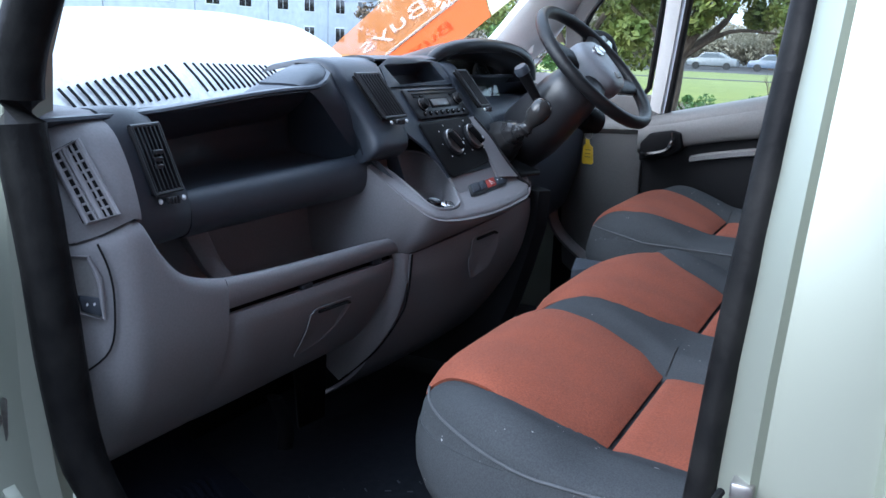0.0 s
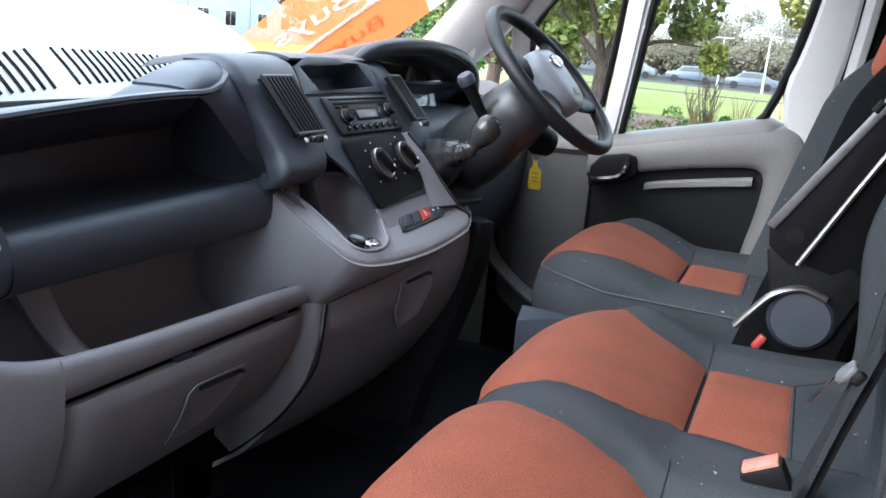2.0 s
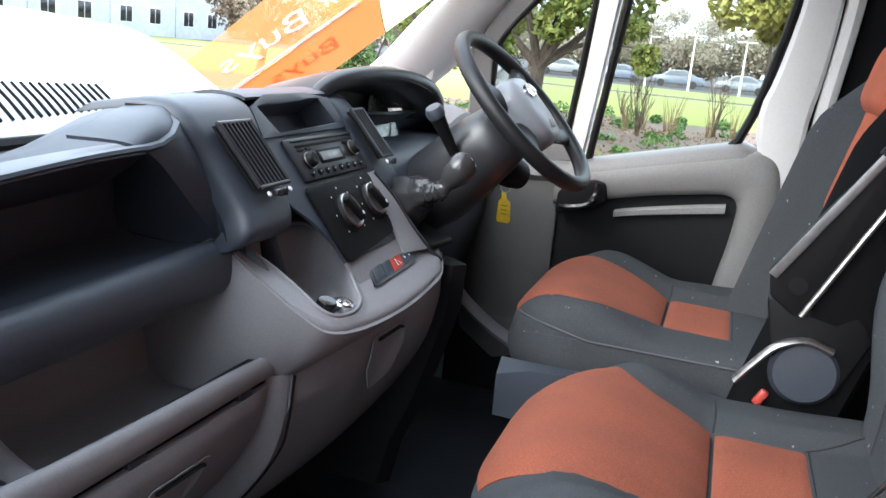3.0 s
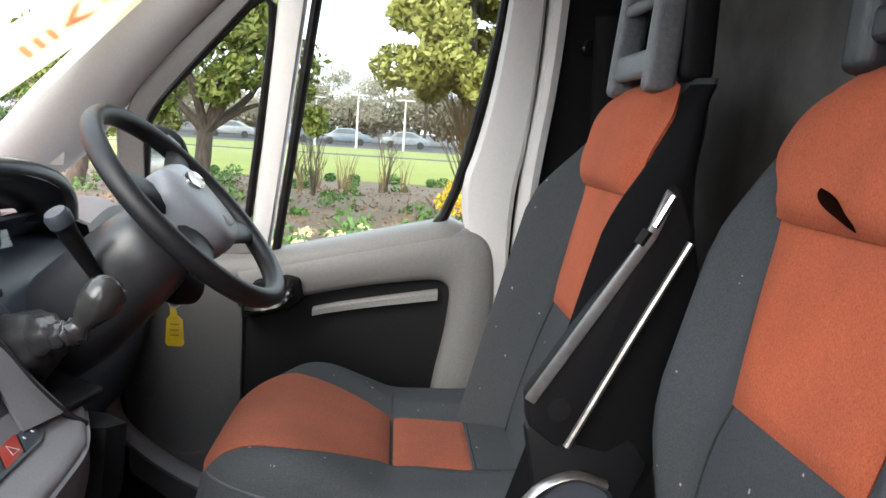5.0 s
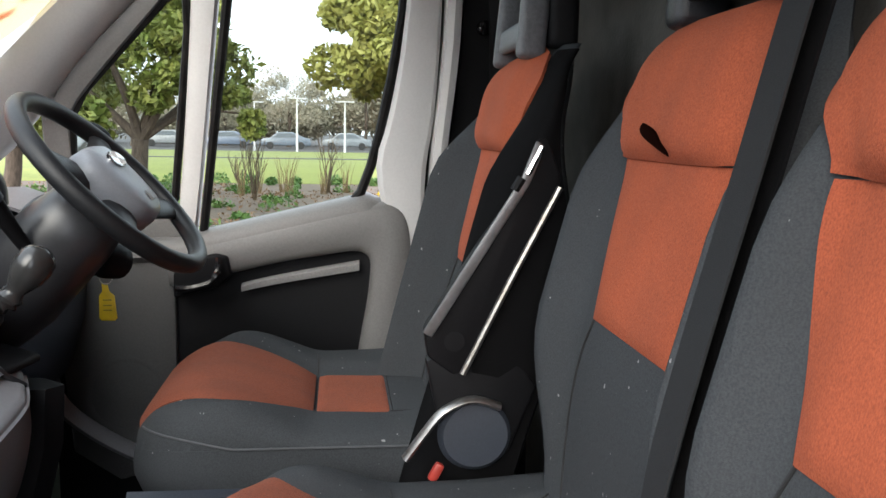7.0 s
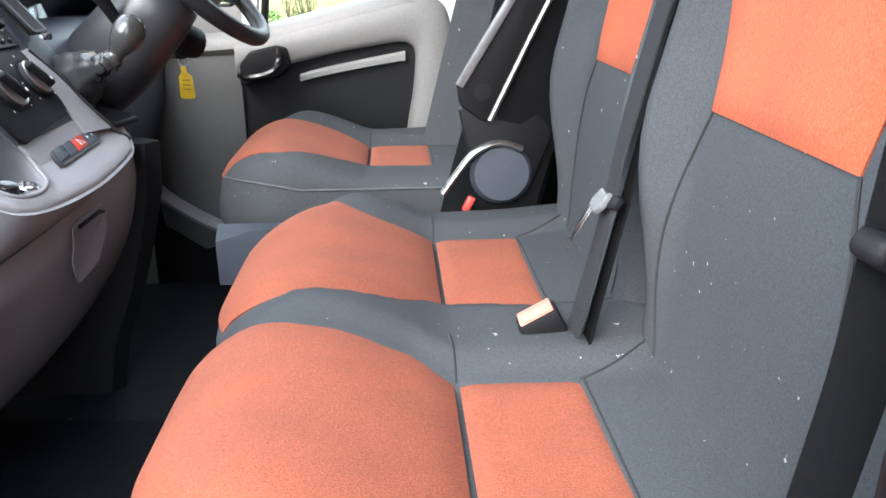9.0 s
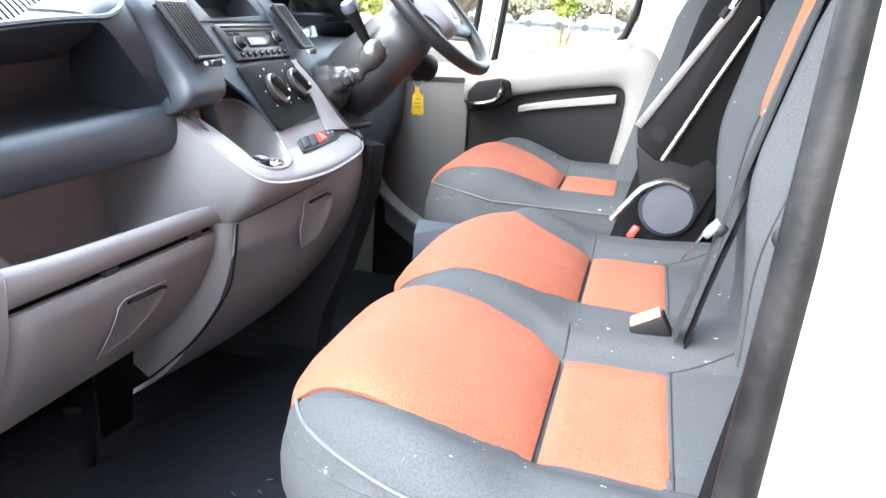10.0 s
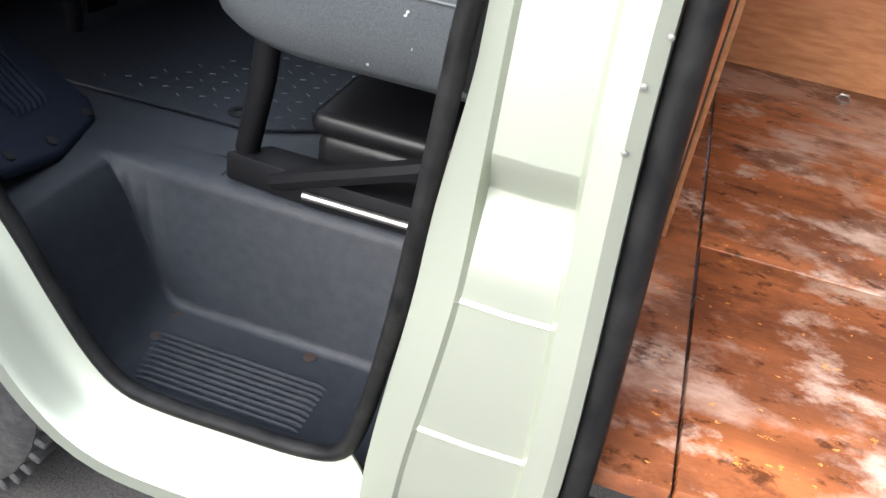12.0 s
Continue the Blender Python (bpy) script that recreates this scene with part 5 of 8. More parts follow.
def cub_in(x, y):
    """How far a point lies inside the cubby's rim; minus: outside."""
    d, inside = 9.0, False
    for (ax_, ay), (bx_, by) in zip(CUB, CUB[1:]):
        if (ay > y) != (by > y) and x < (bx_ - ax_) * (y - ay) / (by - ay) + ax_:
            inside = not inside
        ex, ey = bx_ - ax_, by - ay
        t = min(1, max(0, ((x - ax_) * ex + (y - ay) * ey) / (ex * ex + ey * ey + 1e-12)))
        d = min(d, math.hypot(x - ax_ - t * ex, y - ay - t * ey))
    return d if inside else -d


def con_z(x, y):
    z = 1.25 - 0.60 * (x + 0.585) + 0.003 * smooth01(-0.60, -0.66, x)
    d = cub_in(x, y)
    floor_ = 1.192 + 0.10 * max(0, -0.57 - x)
    z += 0.003 * smooth01(-0.012, -0.002, d) * (1 - smooth01(0.0, 0.004, d))
    return mix(z, min(z, floor_), smooth01(0.0, 0.014, d) * 0.82 + 0.18 * smooth01(0.01, 0.04, d))


bm = B()
rings = []
for i in range(121):
    y = mix(-0.236, 0.29, (i / 120) ** 1.15)
    x1 = con_x(y)
    row = [(x1 - 0.004, y, con_z(x1, y) - 0.020), (x1 - 0.0005, y, con_z(x1, y) - 0.010)]
    for j in range(71):
        x = mix(x1 - 0.002, -0.70, j / 70)
        row.append((x, y, con_z(x, y) - 0.004 * (1 - smooth01(0, 0.01, x1 - x))))
    rings.append(row)
sheet(bm, rings, 0.003)
console = part("centre_console", bm, M_GREY, dash, "grey console with a sunken cubby", sharp=60)
strip("console_wall", [(-0.72, -0.232, 1.325), (-0.655, -0.237, 1.293), (-0.62, -0.238, 1.271), (-0.585, -0.238, 1.249), (-0.55, -0.233, 1.226), (-0.517, -0.212, 1.203), (-0.499, -0.13, 1.191), (-0.491, 0.0, 1.186), (-0.494, 0.12, 1.188), (-0.503, 0.215, 1.193), (-0.532, 0.29, 1.21)],
      [(-0.90, -0.26, 1.14), (-0.80, -0.25, 1.10), (-0.70, -0.243, 1.09), (-0.64, -0.225, 1.10), (-0.605, -0.207, 1.118), (-0.582, -0.19, 1.124), (-0.570, -0.13, 1.131), (-0.553, 0.0, 1.146), (-0.540, 0.12, 1.160), (-0.530, 0.215, 1.171), (-0.535, 0.29, 1.178)], M_GREY, dash, 50, 10, (0.006, -0.006, -0.002), thick=-0.005)
bm = B()
tube(bm, [(x, y, 1.2535 - 0.60 * (x + 0.585) + 0.003 * smooth01(-0.60, -0.66, x)) for x, y in CUB[:-1]], 0.003, 8, closed=True)
part("cubby_rim", bm, M_GREY, console)
bm = B()
lathe(bm, [(0, 0), (0.014, 0), (0.0155, 0.008), (0.0155, 0.018), (0.013, 0.022), (0, 0.021)], (-0.556, -0.150, 1.204), (0.25, -0.1, 1), 20)
part("lighter", bm, M_GLOSS, console, "black cigarette lighter knob")
bm = B()
lathe(bm, [(0.010, 0), (0.0165, 0), (0.0165, 0.010), (0.0125, 0.012), (0.011, 0.004)], (-0.545, -0.112, 1.204), (0.25, -0.1, 1), 24)
part("socket_ring", bm, M_CHROME, console, "chromed power socket ring")

def on_console(x, y, d=0.0):
    """A point on the console's sloping top, d above it."""
    return Vector((x + 0.51 * d, y, 1.25 - 0.60 * (x + 0.585) + 0.86 * d))


bm = B()
sw0 = [(-0.556, 0.000), (-0.531, -0.030), (-0.529, -0.016), (-0.533, 0.150), (-0.541, 0.180), (-0.559, 0.190)]
slab(bm, [on_console(x, y, 0.001) for x, y in sw0], (0.002, 0, 0.003), 0.0015)
strip_ = part("switch_strip", bm, M_SLAT, console, "dark switch strip with a red hazard button")
for i, (y0, y1, mm) in enumerate(((-0.016, 0.020, M_DARK), (0.023, 0.055, M_DARK), (0.058, 0.104, M_RED), (0.107, 0.150, M_DARK))):
    bm = B()
    slab(bm, [on_console(-0.554, y0 + 0.024, 0.0045), on_console(-0.534, y0, 0.0045), on_console(-0.536, y1, 0.0045), on_console(-0.556, y1 + 0.024, 0.0045)], (0.0012, 0, 0.002), 0.0008)
    bt_ = part("hazard_button" if i == 2 else "button", bm, mm, strip_, "red hazard button" if i == 2 else "")
    if i == 2:
        bm = B()
        c_ = on_console(-0.545, 0.5 * (y0 + y1) + 0.012, 0.0072)
        tube(bm, [c_ + Vector((0.005, -0.008, -0.003)), c_ + Vector((0.005, 0.008, -0.003)), c_ + Vector((-0.006, 0.0, 0.0036))], 0.0007, 6, closed=True)
        part("mark", bm, M_TRIM, bt_)
for y in (0.128, 0.150):
    bm = B()
    lathe(bm, [(0, 0), (0.0025, 0), (0, 0.0012)], on_console(-0.546, y, 0.0074), (0.5, 0, 0.86), 8)
    part("mark", bm, M_WHITE, strip_)
# console front: lower glovebox with its pull, and the side cheek
bm = B()
rings = []
for i in range(19):
    s = i / 18
    y = mix(-0.190, 0.285, s)
    zt = mix(1.118, 1.172, s)
    pr = spline([(mix(-0.578, -0.522, s), y, zt), (mix(-0.582, -0.522, s), y, zt - 0.05), (mix(-0.60, -0.545, s), y, 1.03), (mix(-0.64, -0.60, s), y, 0.93), (mix(-0.71, -0.68, s), y, 0.83), (mix(-0.79, -0.77, s), y, 0.765)], 16)
    b = 0.014 * (1 - (2 * s - 1) ** 2)
    rings.append([p + Vector((b, 0, 0)) for p in pr])
sheet(bm, rings, -0.008)
lower = part("console_door", bm, M_GREY, dash, "grey console compartment door", sharp=50)
pull([(0.002, 1.124), (0.112, 1.131), (0.112, 1.085), (0.095, 1.035), (0.03, 1.02), (-0.005, 1.07)], lower, lambda y, z: mix(-0.578, -0.522, (y + 0.19) / 0.475) + 0.010 - 0.5 * max(0, 1.09 - z) * 0.5)
bm = B()
slab(bm, [(-0.600, -0.188, 1.09), (-0.545, 0.285, 1.14), (-0.548, 0.285, 1.19), (-0.600, -0.188, 1.15)], (-0.012, 0, 0))
part("door_gap", bm, M_VOID, lower)
strip("console_cheek", [(body_x(-0.222, z) - 0.010, -0.2235, z) for z in (1.122, 1.086, 1.05, 1.016, 0.975, 0.94, 0.91, 0.888)], [(-0.582, -0.193, 1.122), (-0.584, -0.193, 1.086), (-0.588, -0.193, 1.046), (-0.600, -0.193, 1.0), (-0.62, -0.193, 0.955), (-0.66, -0.193, 0.90), (-0.70, -0.193, 0.855), (-0.75, -0.193, 0.81)], M_GREY, dash, 30, 6, (0.004, 0, 0), thick=-0.005)
bm = B()
tube(bm, spline([(-0.576, -0.191, 1.118), (-0.582, -0.191, 1.046), (-0.597, -0.191, 0.99), (-0.655, -0.191, 0.90), (-0.735, -0.191, 0.82)], 20), 0.0022, 6)
part("joint", bm, M_VOID, lower)
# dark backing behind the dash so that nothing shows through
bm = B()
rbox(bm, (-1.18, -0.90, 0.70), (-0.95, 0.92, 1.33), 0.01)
# its black colour stands in for the shade behind the dash
solo("wall_firewall", bm, M_VOID, "firewall behind the dashboard, black to stand in for shade", "firewall", "structure")
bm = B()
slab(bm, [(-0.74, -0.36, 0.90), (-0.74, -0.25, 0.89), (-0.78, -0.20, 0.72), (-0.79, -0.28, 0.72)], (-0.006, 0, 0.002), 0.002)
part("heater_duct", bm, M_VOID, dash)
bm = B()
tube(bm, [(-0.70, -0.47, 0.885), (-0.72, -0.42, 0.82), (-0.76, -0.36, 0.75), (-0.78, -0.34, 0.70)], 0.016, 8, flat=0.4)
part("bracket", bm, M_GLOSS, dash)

# driver side: cluster, cowl, knee panel
bm = B()
rings = []
for i in range(17):
    s = i / 16
    y = mix(0.145, 0.545, s)
    sh = -0.05 * math.cos(math.pi * s)
    a = math.sin(math.pi * s) ** 0.55
    rings.append([(-0.92, y, 1.42 + 0.03 * a), (-0.83 + sh, y, 1.452 + 0.055 * a), (-0.75 + sh, y, 1.462 + 0.072 * a), (-0.702 + sh, y, 1.460 + 0.076 * a), (-0.69 + sh, y, 1.450 + 0.072 * a), (-0.70 + sh, y, 1.440 + 0.066 * a), (-0.77 + sh, y, 1.43 + 0.055 * a)])
sheet(bm, rings, 0.008)
cowl = part("cluster_cowl", bm, M_SLAT, dash, "charcoal arched instrument hood", sharp=60)
bm = B()
tube(bm, [(-0.700 - 0.05 * math.cos(math.pi * i / 28), 0.345 + 0.195 * math.cos(math.pi * (1 - i / 28)), 1.440 + 0.086 * math.sin(math.pi * i / 28) ** 0.6) for i in range(29)], [0.012 + 0.006 * smooth01(0, 10, i) for i in range(29)], 10, up=(1, 0, 0))
part("hood_rim", bm, M_SLAT, cowl)
bm = B()
slab(bm, [(-0.735, 0.17, 1.35), (-0.725, 0.52, 1.35), (-0.765, 0.505, 1.50), (-0.775, 0.185, 1.50)], (-0.02, 0, 0), 0.003)
cl = part("instrument_cluster", bm, M_BLACK, dash, "instrument cluster with pale dials")
for y in (0.255, 0.435):
    bm = B()
    lathe(bm, [(0, 0), (0.055, 0), (0.055, 0.004), (0.050, 0.006), (0.047, 0.002), (0, 0.002)], (-0.738, y, 1.432), (0.95, 0, 0.28), 32)
    dl_ = part("dial", bm, M_DISPLAY, cl)
    for k in range(11):
        t_ = radians(-120 + 24 * k)
        bm = B()
        lathe(bm, [(0, 0), (0.0022, 0), (0, 0.0008)], Vector((-0.736, y, 1.432)) + Vector((-0.28 * 0.04 * math.cos(t_), 0.04 * math.sin(t_), 0.95 * 0.04 * math.cos(t_))), (0.95, 0, 0.28), 6)
        part("mark", bm, M_WHITE, dl_)
bm = B()
slab(bm, [(-0.722, 0.175, 1.355), (-0.712, 0.515, 1.355), (-0.752, 0.50, 1.495), (-0.762, 0.19, 1.495)], (0.002, 0, 0.001))
g = part("cluster_lens", bm, M_GLASS, cl)
g.visible_shadow = False
bm = B()
rings = []
for i in range(13):
    s = i / 12
    y = mix(0.26, 0.92, s)
    rings.append([(-0.80, y, 1.40), (-0.69, y, 1.40 - 0.015 * s), (-0.64, y, 1.36), (-0.615, y, 1.28), (-0.62, y, 1.18), (-0.66, y, 1.05), (-0.74, y, 0.95), (-0.9, y, 0.92)])
sheet(bm, rings, 0.006)
part("knee_panel", bm, M_DARK, dash, sharp=55)
bm = B()
rings = []
for i in range(9):
    y = mix(0.66, 0.90, i / 8)
    a = 0.02 * math.sin(math.pi * i / 8)
    rings.append([(-0.95, y, 1.41), (-0.80, y, 1.43 + a), (-0.70, y, 1.435 + a), (-0.655, y, 1.42 + a), (-0.64, y, 1.37), (-0.645, y, 1.30)])
sheet(bm, rings, 0.006)
part("end_vent_housing", bm, M_GREY, dash, sharp=55)
vent(0.78, 0.06, 1.355, 1.412, -0.634, -0.645, 6)

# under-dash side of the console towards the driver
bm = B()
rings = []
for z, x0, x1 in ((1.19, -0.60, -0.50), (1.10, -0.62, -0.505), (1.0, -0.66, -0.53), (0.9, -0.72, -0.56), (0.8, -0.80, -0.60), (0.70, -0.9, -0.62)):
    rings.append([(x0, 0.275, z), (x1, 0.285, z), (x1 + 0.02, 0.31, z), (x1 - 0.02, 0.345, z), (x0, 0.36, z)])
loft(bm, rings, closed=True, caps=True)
# coloured near-black in place of the shade under the dash
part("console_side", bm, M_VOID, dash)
bm = B()
tube(bm, spline([(-0.70, 0.905, 1.10), (-0.685, 0.905, 0.985), (-0.61, 0.91, 0.905), (-0.48, 0.915, 0.83), (-0.34, 0.92, 0.78)], 20), 0.032, 10, flat=0.5)
part("aperture_trim", bm, M_GREY, van)
# ---------------------------------------------------------------- steering wheel, column, gear lever, key
WC, WN = Vector((-0.425, 0.405, 1.487)), Vector((math.cos(radians(45)), -0.03, math.sin(radians(45)))).normalized()
WQ = Vector((0, 0, 1)).rotation_difference(WN).to_matrix().to_4x4()
WM = Matrix.Translation(WC) @ WQ @ Matrix.Rotation(radians(0), 4, "Z")


def wp(x, y, z=0.0):
    """A point of the wheel: x down towards the driver, y across, z along its axis."""
    return WM @ Vector((x, y, z))


wheel = thing("steering_wheel", tuple(WC), "charcoal four-spoke steering wheel with silver oval badge", "steering wheel")
bm = B()
tube(bm, [wp(0.176 * math.cos(2 * math.pi * i / 64), 0.176 * math.sin(2 * math.pi * i / 64)) for i in range(64)], 0.0145, 12, closed=True, up=tuple(WN), flat=1.1)
part("rim", bm, M_WHEEL, wheel)
for a in (62, 118, 242, 298):
    t = radians(a)
    lo_ = a in (62, 298)
    d = Vector((math.cos(t), math.sin(t)))
    bm = B()
    tube(bm, [wp(d.x * r + (0.02 if lo_ else -0.005) * (1 - r / 0.19), d.y * r, z) for r, z in ((0.05, -0.012), (0.09, -0.010), (0.13, -0.006), (0.16, -0.002), (0.186, 0.0))], [0.034, 0.030, 0.026, 0.024, 0.022], 10, flat=0.42, up=tuple(WN))
    part("spoke", bm, M_WHEEL, wheel)
bm = B()
pad = [(-0.062, -0.052), (-0.066, 0.0), (-0.062, 0.052), (-0.035, 0.072), (0.0, 0.074), (0.045, 0.062), (0.075, 0.04), (0.083, 0.0), (0.075, -0.04), (0.045, -0.062), (0.0, -0.074), (-0.035, -0.072)]
pad = [(q.x, q.y) for q in spline([(x, y, 0) for x, y in pad + pad[:1]], 48)][:-1]
rings = []
for f, z in ((0.9, -0.035), (1.0, -0.02), (1.02, 0.0), (0.97, 0.016), (0.86, 0.024), (0.5, 0.03), (0.02, 0.032)):
    rings.append([wp(x * f, y * f, z) for x, y in pad])
loft(bm, rings, closed=True, caps=True)
part("hub_pad", bm, M_HUB, wheel, sharp=60)
bm = B()
rings = []
for f, z in ((1.0, 0.027), (1.0, 0.034), (0.86, 0.036), (0.02, 0.0355)):
    rings.append([wp(-0.022 + 0.016 * f * math.cos(2 * math.pi * i / 24), 0.032 * f * math.sin(2 * math.pi * i / 24), z) for i in range(24)])
loft(bm, rings, closed=True, caps=True)
part("badge", bm, M_CHROME, wheel, "silver oval badge")
bm = B()
rbox(bm, (-0.009, -0.011, 0.026), (0.009, 0.011, 0.031), 0.001)
bmesh.ops.transform(bm, matrix=WM @ Matrix.Translation((0.052, 0, 0)), verts=bm.verts)
part("airbag_mark", bm, M_DOORGREY, wheel)

column = thing("steering_column", (-0.55, 0.39, 1.35), "grey plastic steering column shroud with stalks", "steering column")
bm = B()
ax = -WN
rings = []
for d, ry, rz in ((0.03, 0.055, 0.05), (0.05, 0.075, 0.062), (0.09, 0.082, 0.07), (0.15, 0.08, 0.075), (0.22, 0.075, 0.08), (0.30, 0.07, 0.07)):
    c = WC + ax * d + Vector((0, 0, -0.01))
    ring = []
    for j in range(20):
        a = 2 * math.pi * j / 20
        sq = 1 / max(abs(math.cos(a)), abs(math.sin(a))) ** 0.35
        ring.append(c + WQ @ Vector((rz * sq * math.sin(a), ry * sq * math.cos(a), 0)))
    rings.append(ring)
loft(bm, rings, closed=True, caps=True)
part("shroud", bm, M_SLAT, column, sharp=60)
bm = B()
lathe(bm, [(0, 0), (0.03, 0), (0.034, 0.02), (0.03, 0.05), (0, 0.06)], WC + ax * 0.10 + Vector((0.02, 0.085, -0.06)), (0.4, 0.6, -0.2), 16)
part("ignition_barrel", bm, M_BLACK, column)
for sy, tip in ((-1, (-0.56, 0.285, 1.466)), (1, (-0.52, 0.60, 1.46))):
    bm = B()
    a = WC + ax * 0.10 + Vector((-0.02, 0.06 * sy, -0.06))
    t = Vector(tip)
    tube(bm, [a, a.lerp(t, 0.35), a.lerp(t, 0.7), t], [0.009, 0.010, 0.012, 0.015], 10)
    st = part("stalk", bm, M_BLACK, column, "black column stalk")
    bm = B()
    dd = (t - a).normalized()
    lathe(bm, [(0, 0), (0.017, 0), (0.018, 0.012), (0.014, 0.020), (0, 0.021)], t, dd, 16)
    part("stalk_cap", bm, M_DARK, st)

gear = thing("gear_lever", (-0.52, 0.07, 1.25), "dash-mounted gear lever with black leather boot", "gear lever")
bm = B()
rings = []
path = spline([(-0.640, 0.285, 1.270), (-0.600, 0.262, 1.303), (-0.562, 0.235, 1.326), (-0.532, 0.210, 1.336), (-0.512, 0.197, 1.344)], 28)
for i, p in enumerate(path):
    s = i / 28
    r = mix(0.060, 0.015, smooth01(0, 0.85, s)) + 0.0025 * math.sin(s * 34) * s
    ring = []
    d = (path[min(i + 1, 28)] - path[max(i - 1, 0)]).normalized()
    u = d.cross(Vector((0, 0, 1))).normalized()
    w = u.cross(d)
    for j in range(20):
        a = 2 * math.pi * j / 20
        rr = r * (1 + (0.05 + 0.10 * s) * math.sin(7 * a + 2 * s) + 0.05 * math.sin(3 * a - 4 * s))
        ring.append(p + u * rr * math.cos(a) + w * rr * math.sin(a))
    rings.append(ring)
loft(bm, rings, closed=True, caps=True)
part("boot", bm, mat("boot_leather", (0.030, 0.030, 0.031), 0.28, scale=60, bump=0.4, bump_scale=90), gear, "creased black leather boot", sharp=80)
bm = B()
rings = []
kd = Vector((0.55, 0.12, 0.80)).normalized()
for h, r in ((-0.012, 0.014), (-0.006, 0.018), (0.0, 0.014), (0.006, 0.013), (0.016, 0.018), (0.030, 0.0245), (0.046, 0.0265), (0.060, 0.0245), (0.069, 0.018), (0.074, 0.009), (0.0755, 0.001)):
    rings.append((r, h))
lathe(bm, rings, (-0.506, 0.197, 1.350), kd, 24)
part("knob", bm, mat("worn_knob", (0.038, 0.038, 0.037), 0.2, col2=(0.025, 0.025, 0.025), scale=30), gear, "worn glossy dark grey gear knob")
bm = B()
slab(bm, [(-0.62, 0.215, 1.25), (-0.53, 0.235, 1.225), (-0.52, 0.335, 1.22), (-0.64, 0.335, 1.26)], (0, 0, 0.012), 0.004)
part("gate_frame", bm, M_BLACK, gear)
GATE = spline([on_stack(0.172, 1.360), on_stack(0.190, 1.336), on_stack(0.205, 1.310), on_stack(0.214, 1.268), on_stack(0.235, 1.225), on_stack(0.262, 1.200)], 24)
bm = B()
tube(bm, GATE, 0.0055, 8)
part("gate_edge", bm, M_SLAT, gear)
strip("stack_cheek", [on_stack(0.158, 1.362, -0.007), on_stack(0.157, 1.335, -0.007), on_stack(0.152, 1.300, -0.007), on_stack(0.147, 1.270, -0.007), on_stack(0.140, 1.235, -0.007)], [on_stack(0.172, 1.362, -0.003), on_stack(0.190, 1.336, -0.003), on_stack(0.207, 1.306, -0.003), on_stack(0.215, 1.266, -0.003), on_stack(0.236, 1.224, -0.003)], M_GREY, dash, 20, 6, (0.002, 0, 0.001), thick=-0.005)

key = thing("ignition_key", (-0.48, 0.60, 1.3), "key ring with a yellow plastic tag hanging from the ignition", "key")
bm = B()
tube(bm, [Vector((-0.492 + 0.011 * math.cos(t), 0.60, 1.302 + 0.011 * math.sin(t))) for t in [2 * math.pi * i / 24 for i in range(24)]], 0.0012, 6, closed=True, up=(0, 1, 0))
part("ring", bm, M_STEEL, key, "steel split ring")
bm = B()
tg = [(-0.500, 1.292), (-0.490, 1.292), (-0.487, 1.278), (-0.478, 1.270), (-0.474, 1.228), (-0.478, 1.223), (-0.502, 1.223), (-0.506, 1.228), (-0.505, 1.270), (-0.499, 1.278)]
slab(bm, [(x, 0.60, z) for x, z in tg], (0, 0.0025, 0), 0.0008)
tag = part("tag", bm, M_YELLOW, key, "yellow plastic key tag")
for z in (1.262, 1.252, 1.243):
    bm = B()
    rbox(bm, (-0.498, 0.5985, z - 0.0012), (-0.483, 0.5997, z + 0.0012), 0.0)
    part("writing_bar", bm, mat("tag_ink", (0.35, 0.26, 0.02), 0.6), tag)
bm = B()
rbox(bm, (-0.502, 0.575, 1.308), (-0.482, 0.602, 1.325), 0.004)
part("key_head", bm, M_BLACK, key)

# ---------------------------------------------------------------- seats
M_SEAM = mat("dark_seam", (0.018, 0.019, 0.020), 0.9)
M_BLACKCLOTH = mat("black_side_cloth", (0.0065, 0.0065, 0.007), 0.9, spec=0.06, scale=400, bump=0.4, bump_scale=900)
M_STITCH = mat("pale_thread", (0.5, 0.5, 0.48), 0.8)
M_PIPING = mat("piping_cord", (0.075, 0.08, 0.085), 0.8)


CROWN = smooth_line([(-0.32, 1.132), (-0.25, 1.134), (-0.20, 1.136), (-0.15, 1.134), (-0.10, 1.122), (-0.05, 1.103), (0.0, 1.084), (0.06, 1.084), (0.12, 1.086), (0.20, 1.094), (0.27, 1.098)], 60)


